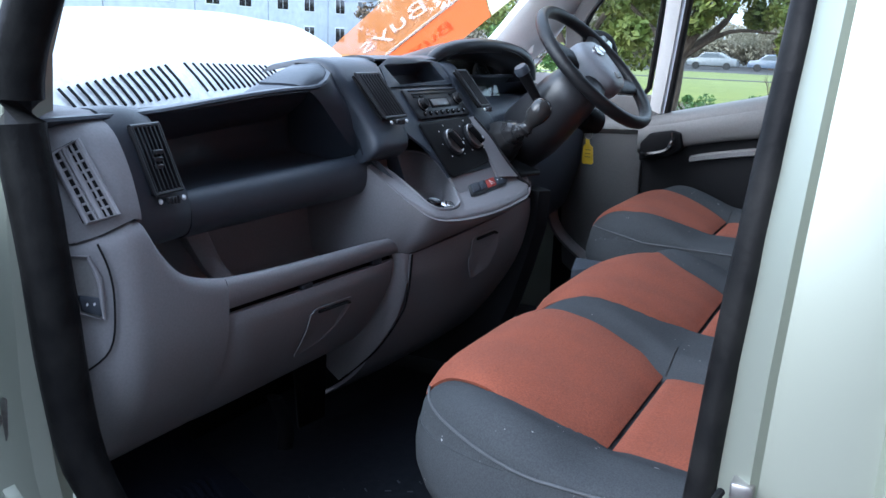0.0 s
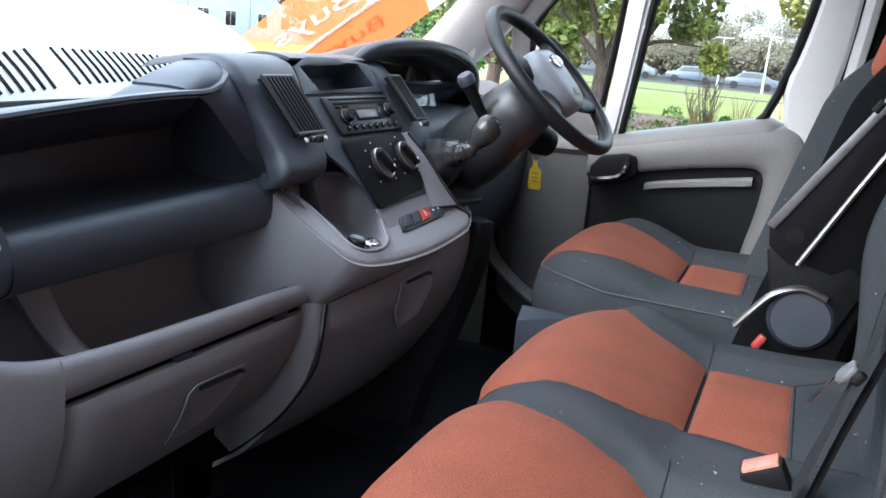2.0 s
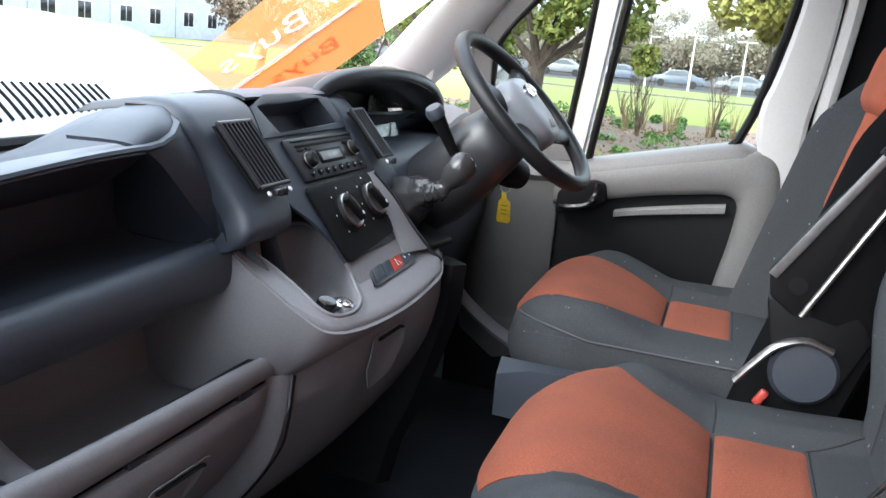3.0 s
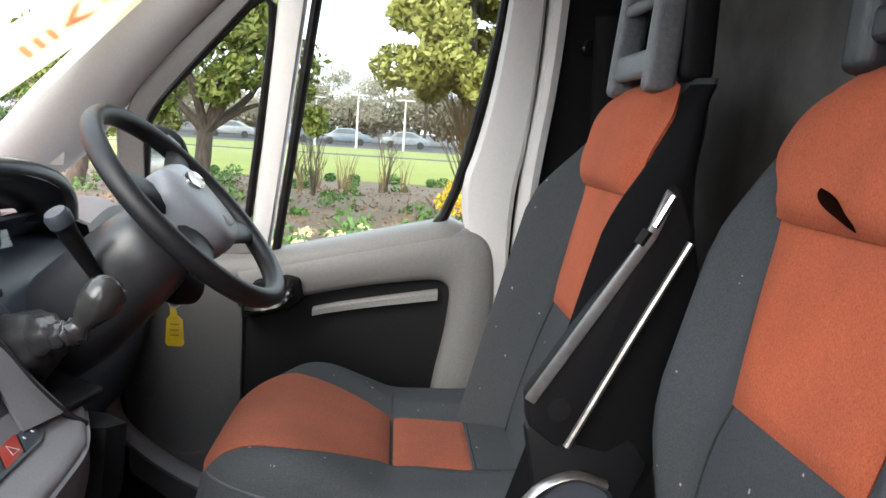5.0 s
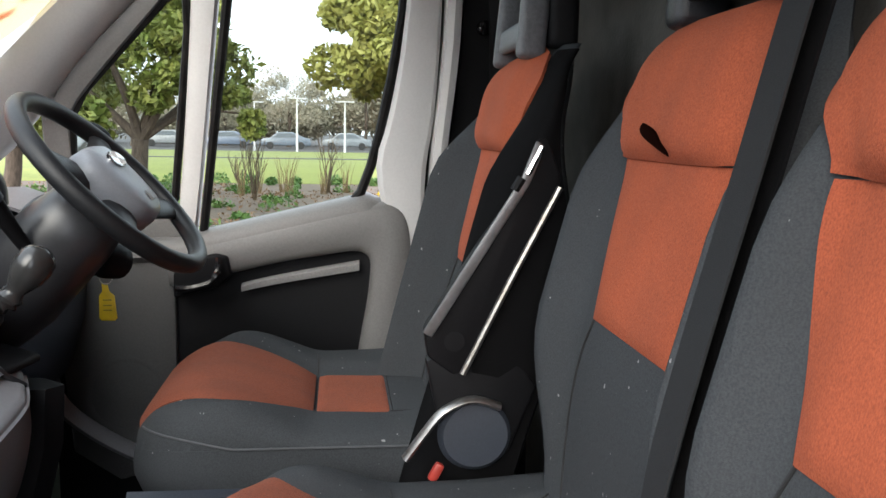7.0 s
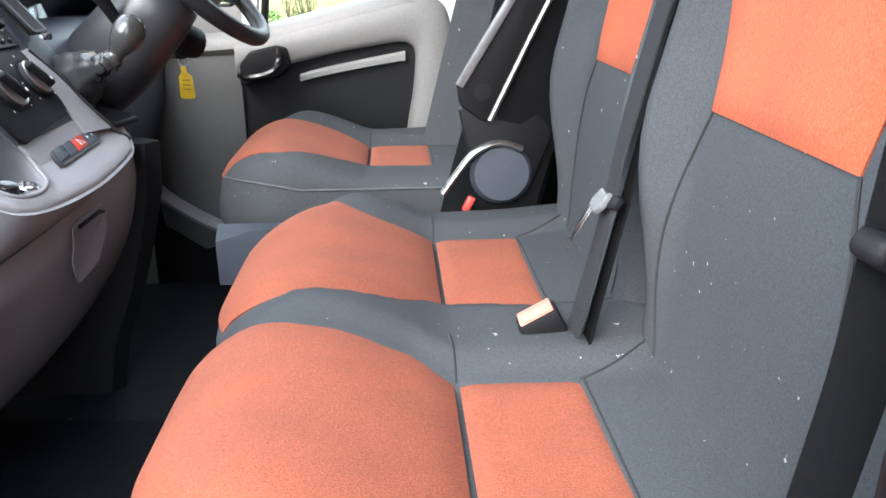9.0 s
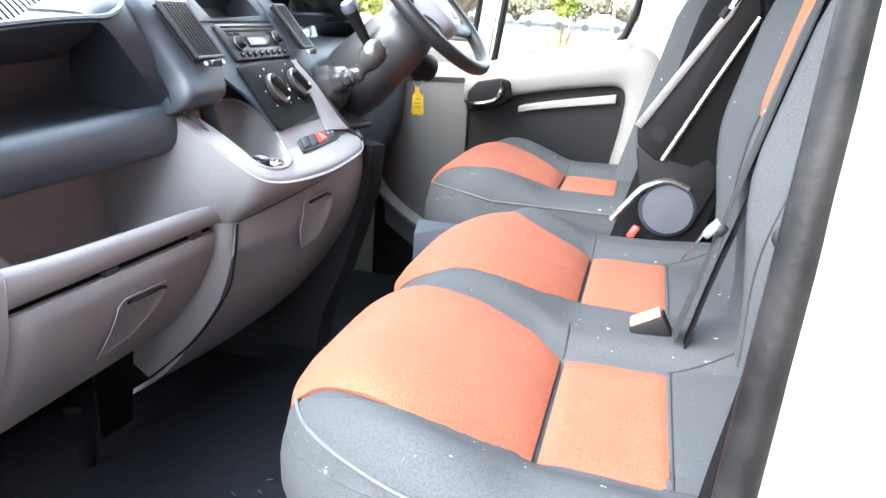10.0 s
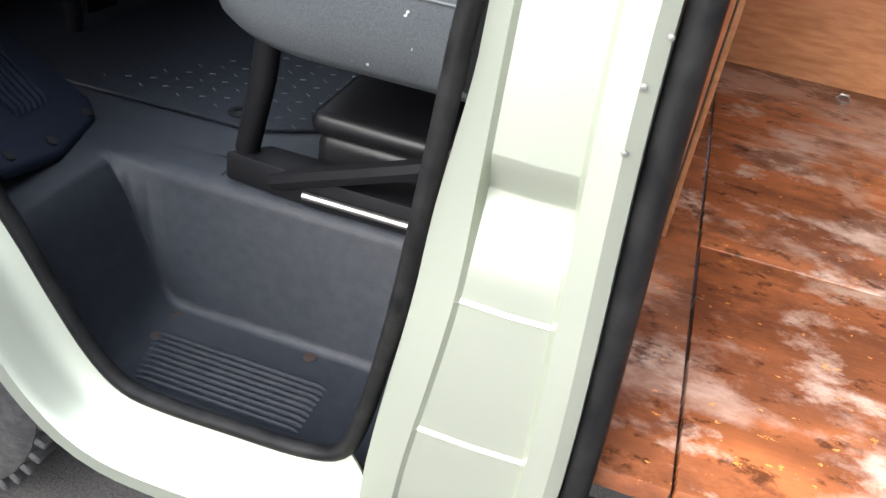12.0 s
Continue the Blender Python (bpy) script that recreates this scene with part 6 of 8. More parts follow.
def cushion(parent, y0, y1, dx, zr, inserts, notch=None, pipes=(-1,), R=0.24):
    """A seat cushion from y0 to y1, moved dx along the van and zr up. inserts: near and far edges (x, y) of each orange panel pair; notch: where a bench dips."""
    X0 = -0.284
    I = [(smooth_line(sorted(n_)), smooth_line(sorted(f_))) for n_, f_ in inserts]

    def xf(y):
        """The front edge in plan, with rounded outer corners and a shallow notch."""
        x = X0
        e = min(y - y0, y1 - y)
        if e < R:
            x += R * (1 - math.sqrt(max(0, 1 - ((R - e) / R) ** 2))) * 0.95
        if notch is not None:
            x += 0.030 * math.exp(-((y - notch) / 0.055) ** 2)
        return x

    def rim(x, y):
        """How far inside the outline a point lies, and how much of that is towards the front."""
        e, f = min(y - y0, y1 - y), x - xf(y)
        if e < R and x < X0 + R:
            v = Vector((max(0, X0 + R - x), max(0, R - e)))
            return max(0, R - v.length), (v.x / v.length) ** 2 if v.length > 1e-5 else 0.5
        return (e, 0.0) if e < f else (max(0, f), 1.0)

    def outside(x, y):
        """How far a point lies outside every insert; minus within one."""
        return min(max(n_(x) - y, y - f_(x)) for n_, f_ in I)

    def Z(x, y):
        z = CROWN(x) + zr
        o = outside(x, y)
        z += 0.016 * smooth01(0.0, 0.055, o) * (1 - 0.6 * smooth01(-0.10, -0.24, x))
        z -= 0.005 * math.exp(-(x / 0.012) ** 2) * smooth01(0.02, 0.0, o)
        d, k = rim(x, y)
        rad, low = mix(0.055, 0.105, k), mix(1.082, 1.050, k) + zr
        if d < rad:
            z = mix(z, low, 1 - math.sqrt(max(0, 1 - (1 - d / rad) ** 2)))
        return z

    nc, nr = (150 if notch is not None else 100), 60
    cols = [mix(y0, y1, 0.5 - 0.5 * math.cos(math.pi * j / nc)) if notch is None else mix(y0, y1, mix(j / nc, 0.5 - 0.5 * math.cos(math.pi * j / nc), 0.5)) for j in range(nc + 1)]
    bm = B()
    grid = []
    for i in range(nr + 1):
        f = 1 - (1 - i / nr) ** 1.5
        grid.append([bm.verts.new((x + dx, y, Z(x, y) - 0.007 * smooth01(0.002, -0.014, outside(x, y)) * (x < 0.12))) for x, y in [(mix(0.27, xf(y), f), y) for y in cols]])
    for r0, r1 in zip(grid, grid[1:]):
        for j in range(nc):
            bm.faces.new((r0[j], r0[j + 1], r1[j + 1], r1[j]))
    edge = [r[0] for r in grid] + grid[-1][1:-1] + [r[-1] for r in reversed(grid)]
    zb, yc = 0.972 + zr, (y0 + y1) / 2
    loop = edge
    for k, (f, inset) in enumerate(((0.15, -0.003), (0.35, -0.005), (0.6, -0.004), (0.85, 0.004), (0.97, 0.016), (1.0, 0.035), (1.0, 0.12))):
        nxt = []
        for v in edge:
            c = Vector((0.02 + dx, min(max(v.co.y, y0 + 0.22), y1 - 0.22), v.co.z))
            d = (c - v.co).normalized()
            q = v.co + d * inset
            nxt.append(bm.verts.new((q.x, q.y, mix(v.co.z, zb, f))))
        for j in range(len(edge) - 1):
            bm.faces.new((loop[j], loop[j + 1], nxt[j + 1], nxt[j]))
        loop = nxt
    cush = part("cushion", bm, M_FAB_GREY, parent, sharp=70)

    def patch(n_, f_, xa, xb, name, puff, front):
        bm = B()
        rings = []
        for i in range(27):
            r = i / 26
            row = []
            for j in range(25):
                t = j / 24
                xn = mix(xa, xb, r)
                y = mix(n_(xn), f_(xn), t)
                x = mix(xa, max(xb, xf(y) + 0.006), r) if front else xn
                lip = (1 - abs(2 * t - 1) ** 8) * (1 - (max(0, 1 - 2 * r) if front else abs(2 * r - 1)) ** 8)
                row.append((x + dx, y, Z(x, y) - 0.001 + puff * lip))
            rings.append(row)
        loft(bm, rings)
        bmesh.ops.recalc_face_normals(bm, faces=bm.faces)
        bmesh.ops.solidify(bm, geom=list(bm.faces), thickness=0.005)
        return part(name, bm, M_FAB_SEAT, cush, "rust-orange cloth insert", sharp=60)

    for n_, f_ in I:
        patch(n_, f_, -0.003, -0.279, "front_insert", 0.005, True)
        patch(n_, f_, 0.125, 0.003, "rear_insert", 0.004, False)
        for pts in ([(0.125, f_(0.12)), (0.17, f_(0.12) + 0.022), (0.215, f_(0.12) + 0.05)], [(0.125, n_(0.12)), (0.17, n_(0.12) - 0.012), (0.22, n_(0.12) - 0.025)], [(0.0, f_(0) + 0.002), (0.0, f_(0) + 0.04), (-0.002, f_(0) + 0.075)], [(0.128, n_(0.12)), (0.128, mix(n_(0.12), f_(0.12), 0.5)), (0.128, f_(0.12))]):
            bm = B()
            tube(bm, [(q.x + dx, q.y, Z(q.x, q.y) + 0.0004) for q in spline([(x, y, 0) for x, y in pts], 12)], 0.0014, 6)
            part("seam", bm, M_SEAM, cush)
    for sg in pipes:
        bm = B()
        line = []
        for k in range(40):
            a = k / 39
            if a < 0.62:
                x, y = mix(0.24, X0 + R, a / 0.62), (y0 if sg < 0 else y1)
            else:
                w = (a - 0.62) / 0.38 * 1.15
                x, y = X0 + R - R * 0.95 * math.sin(w), (y0 + R - R * math.cos(w) if sg < 0 else y1 - R + R * math.cos(w))
            line.append((x + dx, y + sg * 0.0015, Z(x, y) + 0.001))
        tube(bm, line, 0.0019, 6)
        part("piping", bm, M_PIPING, cush)
    return cush


def back_parts(parent, yc, dx, hw, m0, m1, dz=0.0, dark_side=False, thin=True, bol=(0.05, 0.05), turn_in=0.80):
    """Backrest about yc; m0 and m1: the near and far edges of its orange panels."""
    def bx(z):
        return 0.172 + (z - 1.10) * 0.255 + dx

    def half(z):
        k = 1.0 - 0.08 * smooth01(1.3, 1.1, z)
        if z > 1.56:
            t = (z - 1.56) / 0.16
            k *= math.sqrt(max(0.02, 1 - 0.72 * t ** 2.4))
        return hw * k

    def front(z, w):
        a = abs(w)
        low = smooth01(1.36, 1.08, z) if thin else 0.0
        return bx(z) + 0.036 * low - (bol[0] if w < 0 else bol[1]) * (1 - 0.8 * low) * smooth01(0.60, 0.88, a) * smooth01(1.66, 1.5, z) + 0.055 * max(0, (a - (turn_in if w < 0 else 0.80)) / (1 - (turn_in if w < 0 else 0.80))) ** 2 * (1 - 0.7 * smooth01(1.5, 1.66, z)) + 0.03 * max(0, (z - 1.64) / 0.07) ** 2 - 0.012 * smooth01(1.52, 1.58, z) * smooth01(0.7, 0.5, a)

    bm = B()
    ws = [-1, -0.985, -0.96, -0.93, -0.89, -0.85, -0.80, -0.75, -0.69, -0.62, -0.56, -0.5, -0.25, 0, 0.25, 0.5, 0.56, 0.62, 0.69, 0.75, 0.80, 0.85, 0.89, 0.93, 0.96, 0.985, 1]
    rows = []
    for z in [1.04 + 0.035 * i for i in range(15)] + [1.54 + 0.0125 * i for i in range(9)] + [1.65, 1.66, 1.67, 1.68, 1.687, 1.694, 1.70, 1.705, 1.71]:
        h = half(z)
        f = [(front(z, w), yc + w * h, z + dz) for w in ws]
        tb = mix(0.12, 0.045, smooth01(1.15, 1.65, z)) if thin else 0.13 - 0.085 * smooth01(1.34, 1.62, z)
        xs_ = [max(bx(z) + tb - 0.02, front(z, w) + 0.004) for w in (1, -1)]
        xm_ = max(bx(z) + tb, front(z, 0) + 0.008)
        bk = [(xs_[0], yc + h * 0.98, z + dz), (xm_, yc + h * 0.8, z + dz), (xm_, yc - h * 0.8, z + dz), (xs_[1], yc - h * 0.98, z + dz)]
        rows.append(f + bk)
    loft(bm, rows, closed=True, caps=True)
    back = part("backrest", bm, M_FAB_GREY, parent, sharp=60)
    if dark_side:
        def w0(z):
            return mix(-0.36, -0.62, smooth01(1.12, 1.58, z)) - 0.25 * max(0, (z - 1.60) / 0.11) ** 2

        bm = B()
        rings = []
        for i in range(34):
            z = 1.06 + 0.640 * i / 33
            h = half(z)
            row = []
            for k in range(9):
                w = mix(w0(z), -1.0, k / 8)
                row.append((front(z, w) - 0.0035, yc + w * h - (0.004 if k > 6 else 0), z + dz))
            tb = 0.13 - 0.085 * smooth01(1.34, 1.62, z)
            xe = front(z, -1.0)
            xb = max(bx(z) + tb - 0.018, xe + 0.006)
            row += [(mix(xe, xb, 0.35), yc - h - 0.005, z + dz), (mix(xe, xb, 0.7), yc - h * 0.99 - 0.004, z + dz), (xb, yc - h * 0.98 - 0.003, z + dz)]
            rings.append(row)
        sheet(bm, rings, 0.002)
        # black cover that also puts the shade on this side into its colour
        side = part("side_cover", bm, M_BLACKCLOTH, back, "black side cloth of the backrest, with the shade there in its colour", sharp=75)
        for i in range(36):
            z = 1.16 + 0.0125 * i
            bm = B()
            tube(bm, [(front(q, w0(q) - 0.03) - 0.006, yc + (w0(q) - 0.03) * half(q), q + dz) for q in (z, z + 0.008)], 0.0011, 5)
            part("stitch", bm, M_STITCH, side)

    def patch(zlo, zhi, e0, e1, name, nz=16, ny=16, puff=0.010):
        bm = B()
        rings = []
        for i in range(nz + 1):
            r = i / nz
            row = []
            for j in range(ny + 1):
                s = j / ny
                z0 = zlo(s) if callable(zlo) else zlo
                z = mix(z0, zhi, r)
                y = mix(e0(z), e1(z), s)
                w = min(1, max(-1, (y - yc) / half(z)))
                pz = puff * (1 - abs(2 * s - 1) ** 6) * (1 - abs(2 * r - 1) ** 8)
                row.append((front(z, w) - 0.002 - pz, y, z + dz))
            rings.append(row)
        loft(bm, rings)
        bmesh.ops.recalc_face_normals(bm, faces=bm.faces)
        bmesh.ops.solidify(bm, geom=list(bm.faces), thickness=-0.006)
        part(name, bm, M_FAB_ORANGE, back, "rust-orange cloth insert", sharp=60)

    def seam(pts):
        bm = B()
        tube(bm, [(front(q.z, max(-1, min(1, (q.y - yc) / half(q.z)))) - 0.001, q.y, q.z + dz) for q in spline([(0, y, z) for y, z in pts], 20)], 0.0016, 6)
        part("seam", bm, M_SEAM, back)

    lo0, lo1 = m0 + 0.015, m1 - 0.04
    seam([(lo1, 1.356), (lo1 + 0.022, 1.30), (lo1 + 0.036, 1.23), (lo1 + 0.036, 1.16), (lo1 + 0.02, 1.10)])
    seam([(lo0, 1.356), (lo0 - 0.022, 1.30), (lo0 - 0.030, 1.23), (lo0 - 0.030, 1.16), (lo0 - 0.015, 1.10)])
    patch(1.356, 1.549, lambda z: m0 + 0.015 * (1.55 - z) / 0.2, lambda z: m1 - 0.04 * ((1.55 - z) / 0.2) ** 1.5, "mid_insert")
    def e_up(z, s):
        grow = 0.045 * smooth01(1.55, 1.63, z)
        tuck = 0.10 * max(0, (z - 1.645) / 0.06) ** 2
        return grow - tuck
    patch(1.553, 1.703, lambda z: m0 - e_up(z, 0), lambda z: m1 + e_up(z, 1), "top_insert", puff=0.014)
    return back


def headrest(parent, c, w, h, bars, leg=0.045, depth=0.09, lean=0.22, label="", material=None):
    """A moulded headrest: two deep side posts joined by bars, leaning back."""
    def bent(bmx, name, par, lab=""):
        for v in bmx.verts:
            x, y, z = v.co
            y *= 1 - 0.125 * (z / h) ** 2
            v.co = Vector((c[0] + x + lean * z, c[1] + y, c[2] + z))
        return part(name, bmx, material or M_HEADREST, par, lab, sharp=50)

    z0, z1 = bars[-1]
    top = bent(rbox(B(), (-depth * 0.3 + 0.006, -w / 2 + 0.01, z0), (depth * 0.25, w / 2 - 0.01, z1), 0.009, 3), "headrest", parent, label)
    for s_ in (-1, 1):
        bent(rbox(B(), (-depth * 0.3, s_ * w / 2 - (leg if s_ > 0 else 0), 0), (depth * 0.7, s_ * w / 2 + (leg if s_ < 0 else 0), h), 0.014, 4), "post", top)
    for z0, z1 in bars[:-1]:
        bent(rbox(B(), (-depth * 0.3 + 0.006, -w / 2 + 0.01, z0), (depth * 0.25, w / 2 - 0.01, z1), 0.009, 3), "crossbar", top)
    return top


M_HEADREST = mat("headrest_plastic", (0.125, 0.13, 0.14), 0.4, col2=(0.085, 0.092, 0.10), scale=150, bump=0.35, bump_scale=500, big=0.15)
M_HEADDARK = mat("dark_headrest_plastic", (0.024, 0.026, 0.031), 0.35, col2=(0.018, 0.020, 0.024), scale=150, bump=0.35, bump_scale=500)
bench = thing("passenger_bench_seat", (0.0, -0.36, 0.68), "double passenger seat in grey and rust-orange cloth", "seat")
cushion(bench, -0.840, 0.150, 0.0, 0.0, [
    ([(0.13, -0.742), (0.0, -0.722), (-0.05, -0.738), (-0.10, -0.750), (-0.15, -0.756), (-0.185, -0.746), (-0.215, -0.733), (-0.247, -0.712), (-0.29, -0.69)],
     [(0.13, -0.472), (0.0, -0.460), (-0.04, -0.434), (-0.08, -0.427), (-0.12, -0.419), (-0.16, -0.418), (-0.20, -0.408), (-0.24, -0.392), (-0.29, -0.37)]),
    ([(0.13, -0.268), (0.0, -0.245), (-0.05, -0.278), (-0.09, -0.296), (-0.13, -0.306), (-0.17, -0.316), (-0.20, -0.326), (-0.24, -0.322), (-0.29, -0.30)],
     [(0.13, 0.006), (0.0, 0.018), (-0.06, 0.026), (-0.10, 0.031), (-0.16, 0.056), (-0.20, 0.078), (-0.24, 0.088), (-0.29, 0.09)])], notch=-0.355)
back_parts(bench, -0.608, 0.0, 0.247, -0.745, -0.432, bol=(0.004, 0.045), turn_in=0.95)
back_parts(bench, -0.120, 0.0, 0.248, -0.272, 0.030)
for y in (-0.60, -0.135):
    headrest(bench, (0.328, y, 1.70), 0.29, 0.24, ((0.028, 0.066), (0.13, 0.24)), leg=0.05, depth=0.065, lean=0.03, label="wide moulded dark grey headrest", material=M_HEADDARK)
# legs and underframe
bm = B()
tube(bm, [(-0.20, -0.66, 0.98), (-0.215, -0.655, 0.86), (-0.245, -0.64, 0.735), (-0.235, -0.63, 0.69)], 0.019, 16)
part("leg", bm, M_BLACK, bench, "black steel leg")
bm = B()
tube(bm, [(-0.20, -0.02, 0.98), (-0.215, -0.02, 0.86), (-0.245, -0.02, 0.735), (-0.235, -0.02, 0.69)], 0.019, 16)
part("leg", bm, M_BLACK, bench, "black steel leg")
bm = B()
tube(bm, [(-0.19, -0.655, 0.70), (0.02, -0.70, 0.80), (0.2, -0.72, 0.88)], 0.016, 8)
part("strut", bm, M_BLACK, bench)
bm = B()
slab(bm, [(-0.275, -0.655, 0.678), (-0.225, -0.60, 0.678), (0.3, -0.60, 0.678), (0.3, -0.668, 0.678), (-0.13, -0.668, 0.678)], (0, 0, 0.05), 0.006)
part("base_rail", bm, M_BLACK, bench)
bm = B()
tube(bm, [(-0.135, -0.674, 0.700), (0.30, -0.674, 0.700)], 0.0065, 10)
part("chrome_bar", bm, M_STEEL, bench, "bright steel bar")
box = thing("battery_box", (0.08, -0.38, 0.68), "glossy black moulded battery box under the bench seat", "battery box")
bm = B()
rbox(bm, (-0.155, -0.595, 0.677), (0.315, -0.165, 0.768), 0.02, 3)
M_BOX = mat("box_plastic", (0.009, 0.009, 0.010), 0.38, spec=0.3, scale=60, bump=0.1, bump_scale=200)
part("tray", bm, M_BOX, box)
bm = B()
rbox(bm, (-0.165, -0.605, 0.766), (0.32, -0.155, 0.805), 0.018, 4)
part("lid", bm, M_BOX, box, "glossy black lid")

dseat = thing("driving_seat", (-0.05, 0.43, 0.68), "driver's seat in grey and rust-orange cloth", "seat")
cushion(dseat, 0.225, 0.765, -0.11, 0.03, [
    ([(0.13, 0.372), (0.0, 0.392), (-0.05, 0.366), (-0.09, 0.340), (-0.134, 0.316), (-0.17, 0.308), (-0.21, 0.318), (-0.247, 0.335), (-0.29, 0.345)],
     [(0.13, 0.588), (0.0, 0.614), (-0.05, 0.634), (-0.09, 0.644), (-0.15, 0.660), (-0.20, 0.676), (-0.24, 0.672), (-0.29, 0.65)])], pipes=(-1, 1), R=0.17)
back_parts(dseat, 0.405, -0.095, 0.245, 0.262, 0.545, dark_side=True, thin=False, bol=(0.05, 0.085))
hr = headrest(dseat, (0.205, 0.392, 1.688), 0.215, 0.30, ((0.022, 0.062), (0.120, 0.140), (0.21, 0.30)), leg=0.024, depth=0.045, lean=0.08, label="tall ladder-shaped moulded headrest")
# the shade on the headrest's near side, put in as a black block
bm = B()
rbox(bm, (0.240, 0.284, 1.705), (0.288, 0.312, 1.985), 0.014, 3)
part("shaded_side", bm, M_BLACK, hr, "black block standing in for the headrest's shaded side")
bm = B()
rbox(bm, (-0.30, 0.22, 0.69), (0.16, 0.66, 0.975), 0.03, 3)
part("seat_box", bm, M_BLACK, dseat)
bm = B()
rings = [[(x - 0.11, 0.195 - 0.012, 1.065 - 0.02 * k), (x - 0.11, 0.182, 1.02), (x - 0.11, 0.186, 0.955), (x - 0.11, 0.21, 0.95), (x - 0.11, 0.21, 1.06)] for x, k in ((-0.26, 1.5), (-0.2, 0.6), (-0.1, 0.2), (0.0, 0.3), (0.1, 1.0), (0.2, 2.4))]
loft(bm, rings, closed=True, caps=True)
part("side_valance", bm, M_DARK, dseat)
# folded-up armrest: steel channel with a hole, bolted to the backrest
arm = [(0.047, 1.305), (0.176, 1.512), (0.197, 1.568), (0.206, 1.572), (0.214, 1.565), (0.232, 1.515), (0.226, 1.495), (0.100, 1.245), (0.088, 1.242), (0.052, 1.268)]
bm = B()
slab(bm, [(x, 0.150, z) for x, z in arm], (0, 0.035, 0), 0.003)
ar = part("armrest", bm, M_BLACK, dseat, "folded armrest with black steel channel")
bm = B()
slab(bm, [(0.043, 0.1485, 1.304), (0.174, 0.1485, 1.516), (0.194, 0.1485, 1.568), (0.206, 0.1485, 1.560), (0.186, 0.1485, 1.508), (0.056, 0.1485, 1.297)], (0, -0.006, 0), 0.002)
part("channel_edge", bm, mat("satin_grey_metal", (0.22, 0.22, 0.225), 0.4, metal=0.6, col2=(0.16, 0.16, 0.16), scale=60), ar)
bm = B()
tube(bm, [(0.10, 0.146, 1.244), (0.165, 0.146, 1.378), (0.229, 0.146, 1.505)], 0.0048, 8)
part("channel_edge", bm, M_STEEL, ar)
bm = B()
lathe(bm, [(0.0, 0.0), (0.0135, 0), (0.0145, 0.002), (0.0, 0.0025)], (0.088, 0.1495, 1.290), (0, -1, 0), 18)
part("hole", bm, M_VOID, ar)
bm = B()
tube(bm, [(0.183, 0.147, 1.522), (0.202, 0.147, 1.560)], 0.006, 8)
part("latch", bm, M_CHROME, ar)
bm = B()
tube(bm, [(0.166, 0.147, 1.500), (0.176, 0.147, 1.517)], 0.007, 8)
part("latch", bm, M_BLACK, ar)
# recliner cover and lever with bright strip
bm = B()
lathe(bm, [(0, 0), (0.052, 0), (0.054, 0.012), (0.046, 0.022), (0, 0.024)], (0.122, 0.175, 1.152), (0, -1, 0), 32)
rec = part("recliner_cover", bm, M_DARK, dseat, "round black recliner cover")
bm = B()
tube(bm, spline([(0.022, 0.15, 1.122), (0.048, 0.15, 1.158), (0.075, 0.15, 1.190), (0.115, 0.15, 1.206), (0.155, 0.15, 1.195)], 14), 0.0115, 10, flat=0.5)
part("bright_strip", bm, M_STEEL, rec)
bm = B()
slab(bm, [(0.05, 0.16, 1.26), (0.15, 0.16, 1.30), (0.21, 0.16, 1.22), (0.17, 0.16, 1.12), (0.08, 0.16, 1.12)], (0, 0.03, 0), 0.006)
part("hinge_plate", bm, M_BLACK, dseat)
bm = B()
rbox(bm, (0.058, 0.138, 1.090), (0.072, 0.150, 1.118), 0.004, 2, Matrix.Rotation(0.5, 4, "Y"))
solo("driver_buckle", bm, M_RED, "red-topped seat belt buckle beside the driver's seat", "buckle")

# belts
def strap(pts, w, name, label, n=30, up=(1, 0, 0), material=None):
    bm = B()
    P = spline(pts, n)
    rings = []
    for i, p in enumerate(P):
        d = (P[min(n, i + 1)] - P[max(0, i - 1)]).normalized()
        s = d.cross(Vector(up)).normalized() * w / 2
        nn = s.cross(d).normalized() * 0.0012
        rings.append([p - s - nn, p + s - nn, p + s + nn, p - s + nn])
    loft(bm, rings, closed=True, caps=True)
    t = thing(name, pts[-1], label, "seat belt")
    part("webbing", bm, material or M_BELT, t, sharp=30)
    return t


tong = strap([(0.345, -0.352, 1.90), (0.312, -0.354, 1.80), (0.280, -0.356, 1.69), (0.245, -0.358, 1.55), (0.212, -0.358, 1.42), (0.185, -0.362, 1.31), (0.165, -0.385, 1.24), (0.148, -0.40, 1.18), (0.130, -0.405, 1.11)], 0.046, "seat_belt", "black webbing belt across the middle seat's backrest")
# black strip standing in for the belt's shadow, a return strap only low down
bm = B()
Q = spline([(0.322, -0.369, 1.80), (0.290, -0.371, 1.69), (0.255, -0.373, 1.55), (0.222, -0.374, 1.42), (0.196, -0.378, 1.31), (0.174, -0.398, 1.24), (0.156, -0.412, 1.18), (0.138, -0.415, 1.10)], 24)
loft(bm, [[q + Vector((0.004, 0.018, 0)), q + Vector((0.004, -0.010, 0)), q + Vector((0.007, -0.010, 0)), q + Vector((0.007, 0.018, 0))] for q in Q], closed=True, caps=True)
part("webbing", bm, M_BLACKCLOTH, tong, "black strip for the belt's shadow, and its low return run", sharp=30)
bm = B()
slab(bm, [(0.153, -0.404, 1.250), (0.161, -0.402, 1.264), (0.164, -0.386, 1.255), (0.163, -0.366, 1.260), (0.153, -0.362, 1.247), (0.147, -0.372, 1.240), (0.147, -0.396, 1.241)], (0.006, 0, -0.004), 0.002)
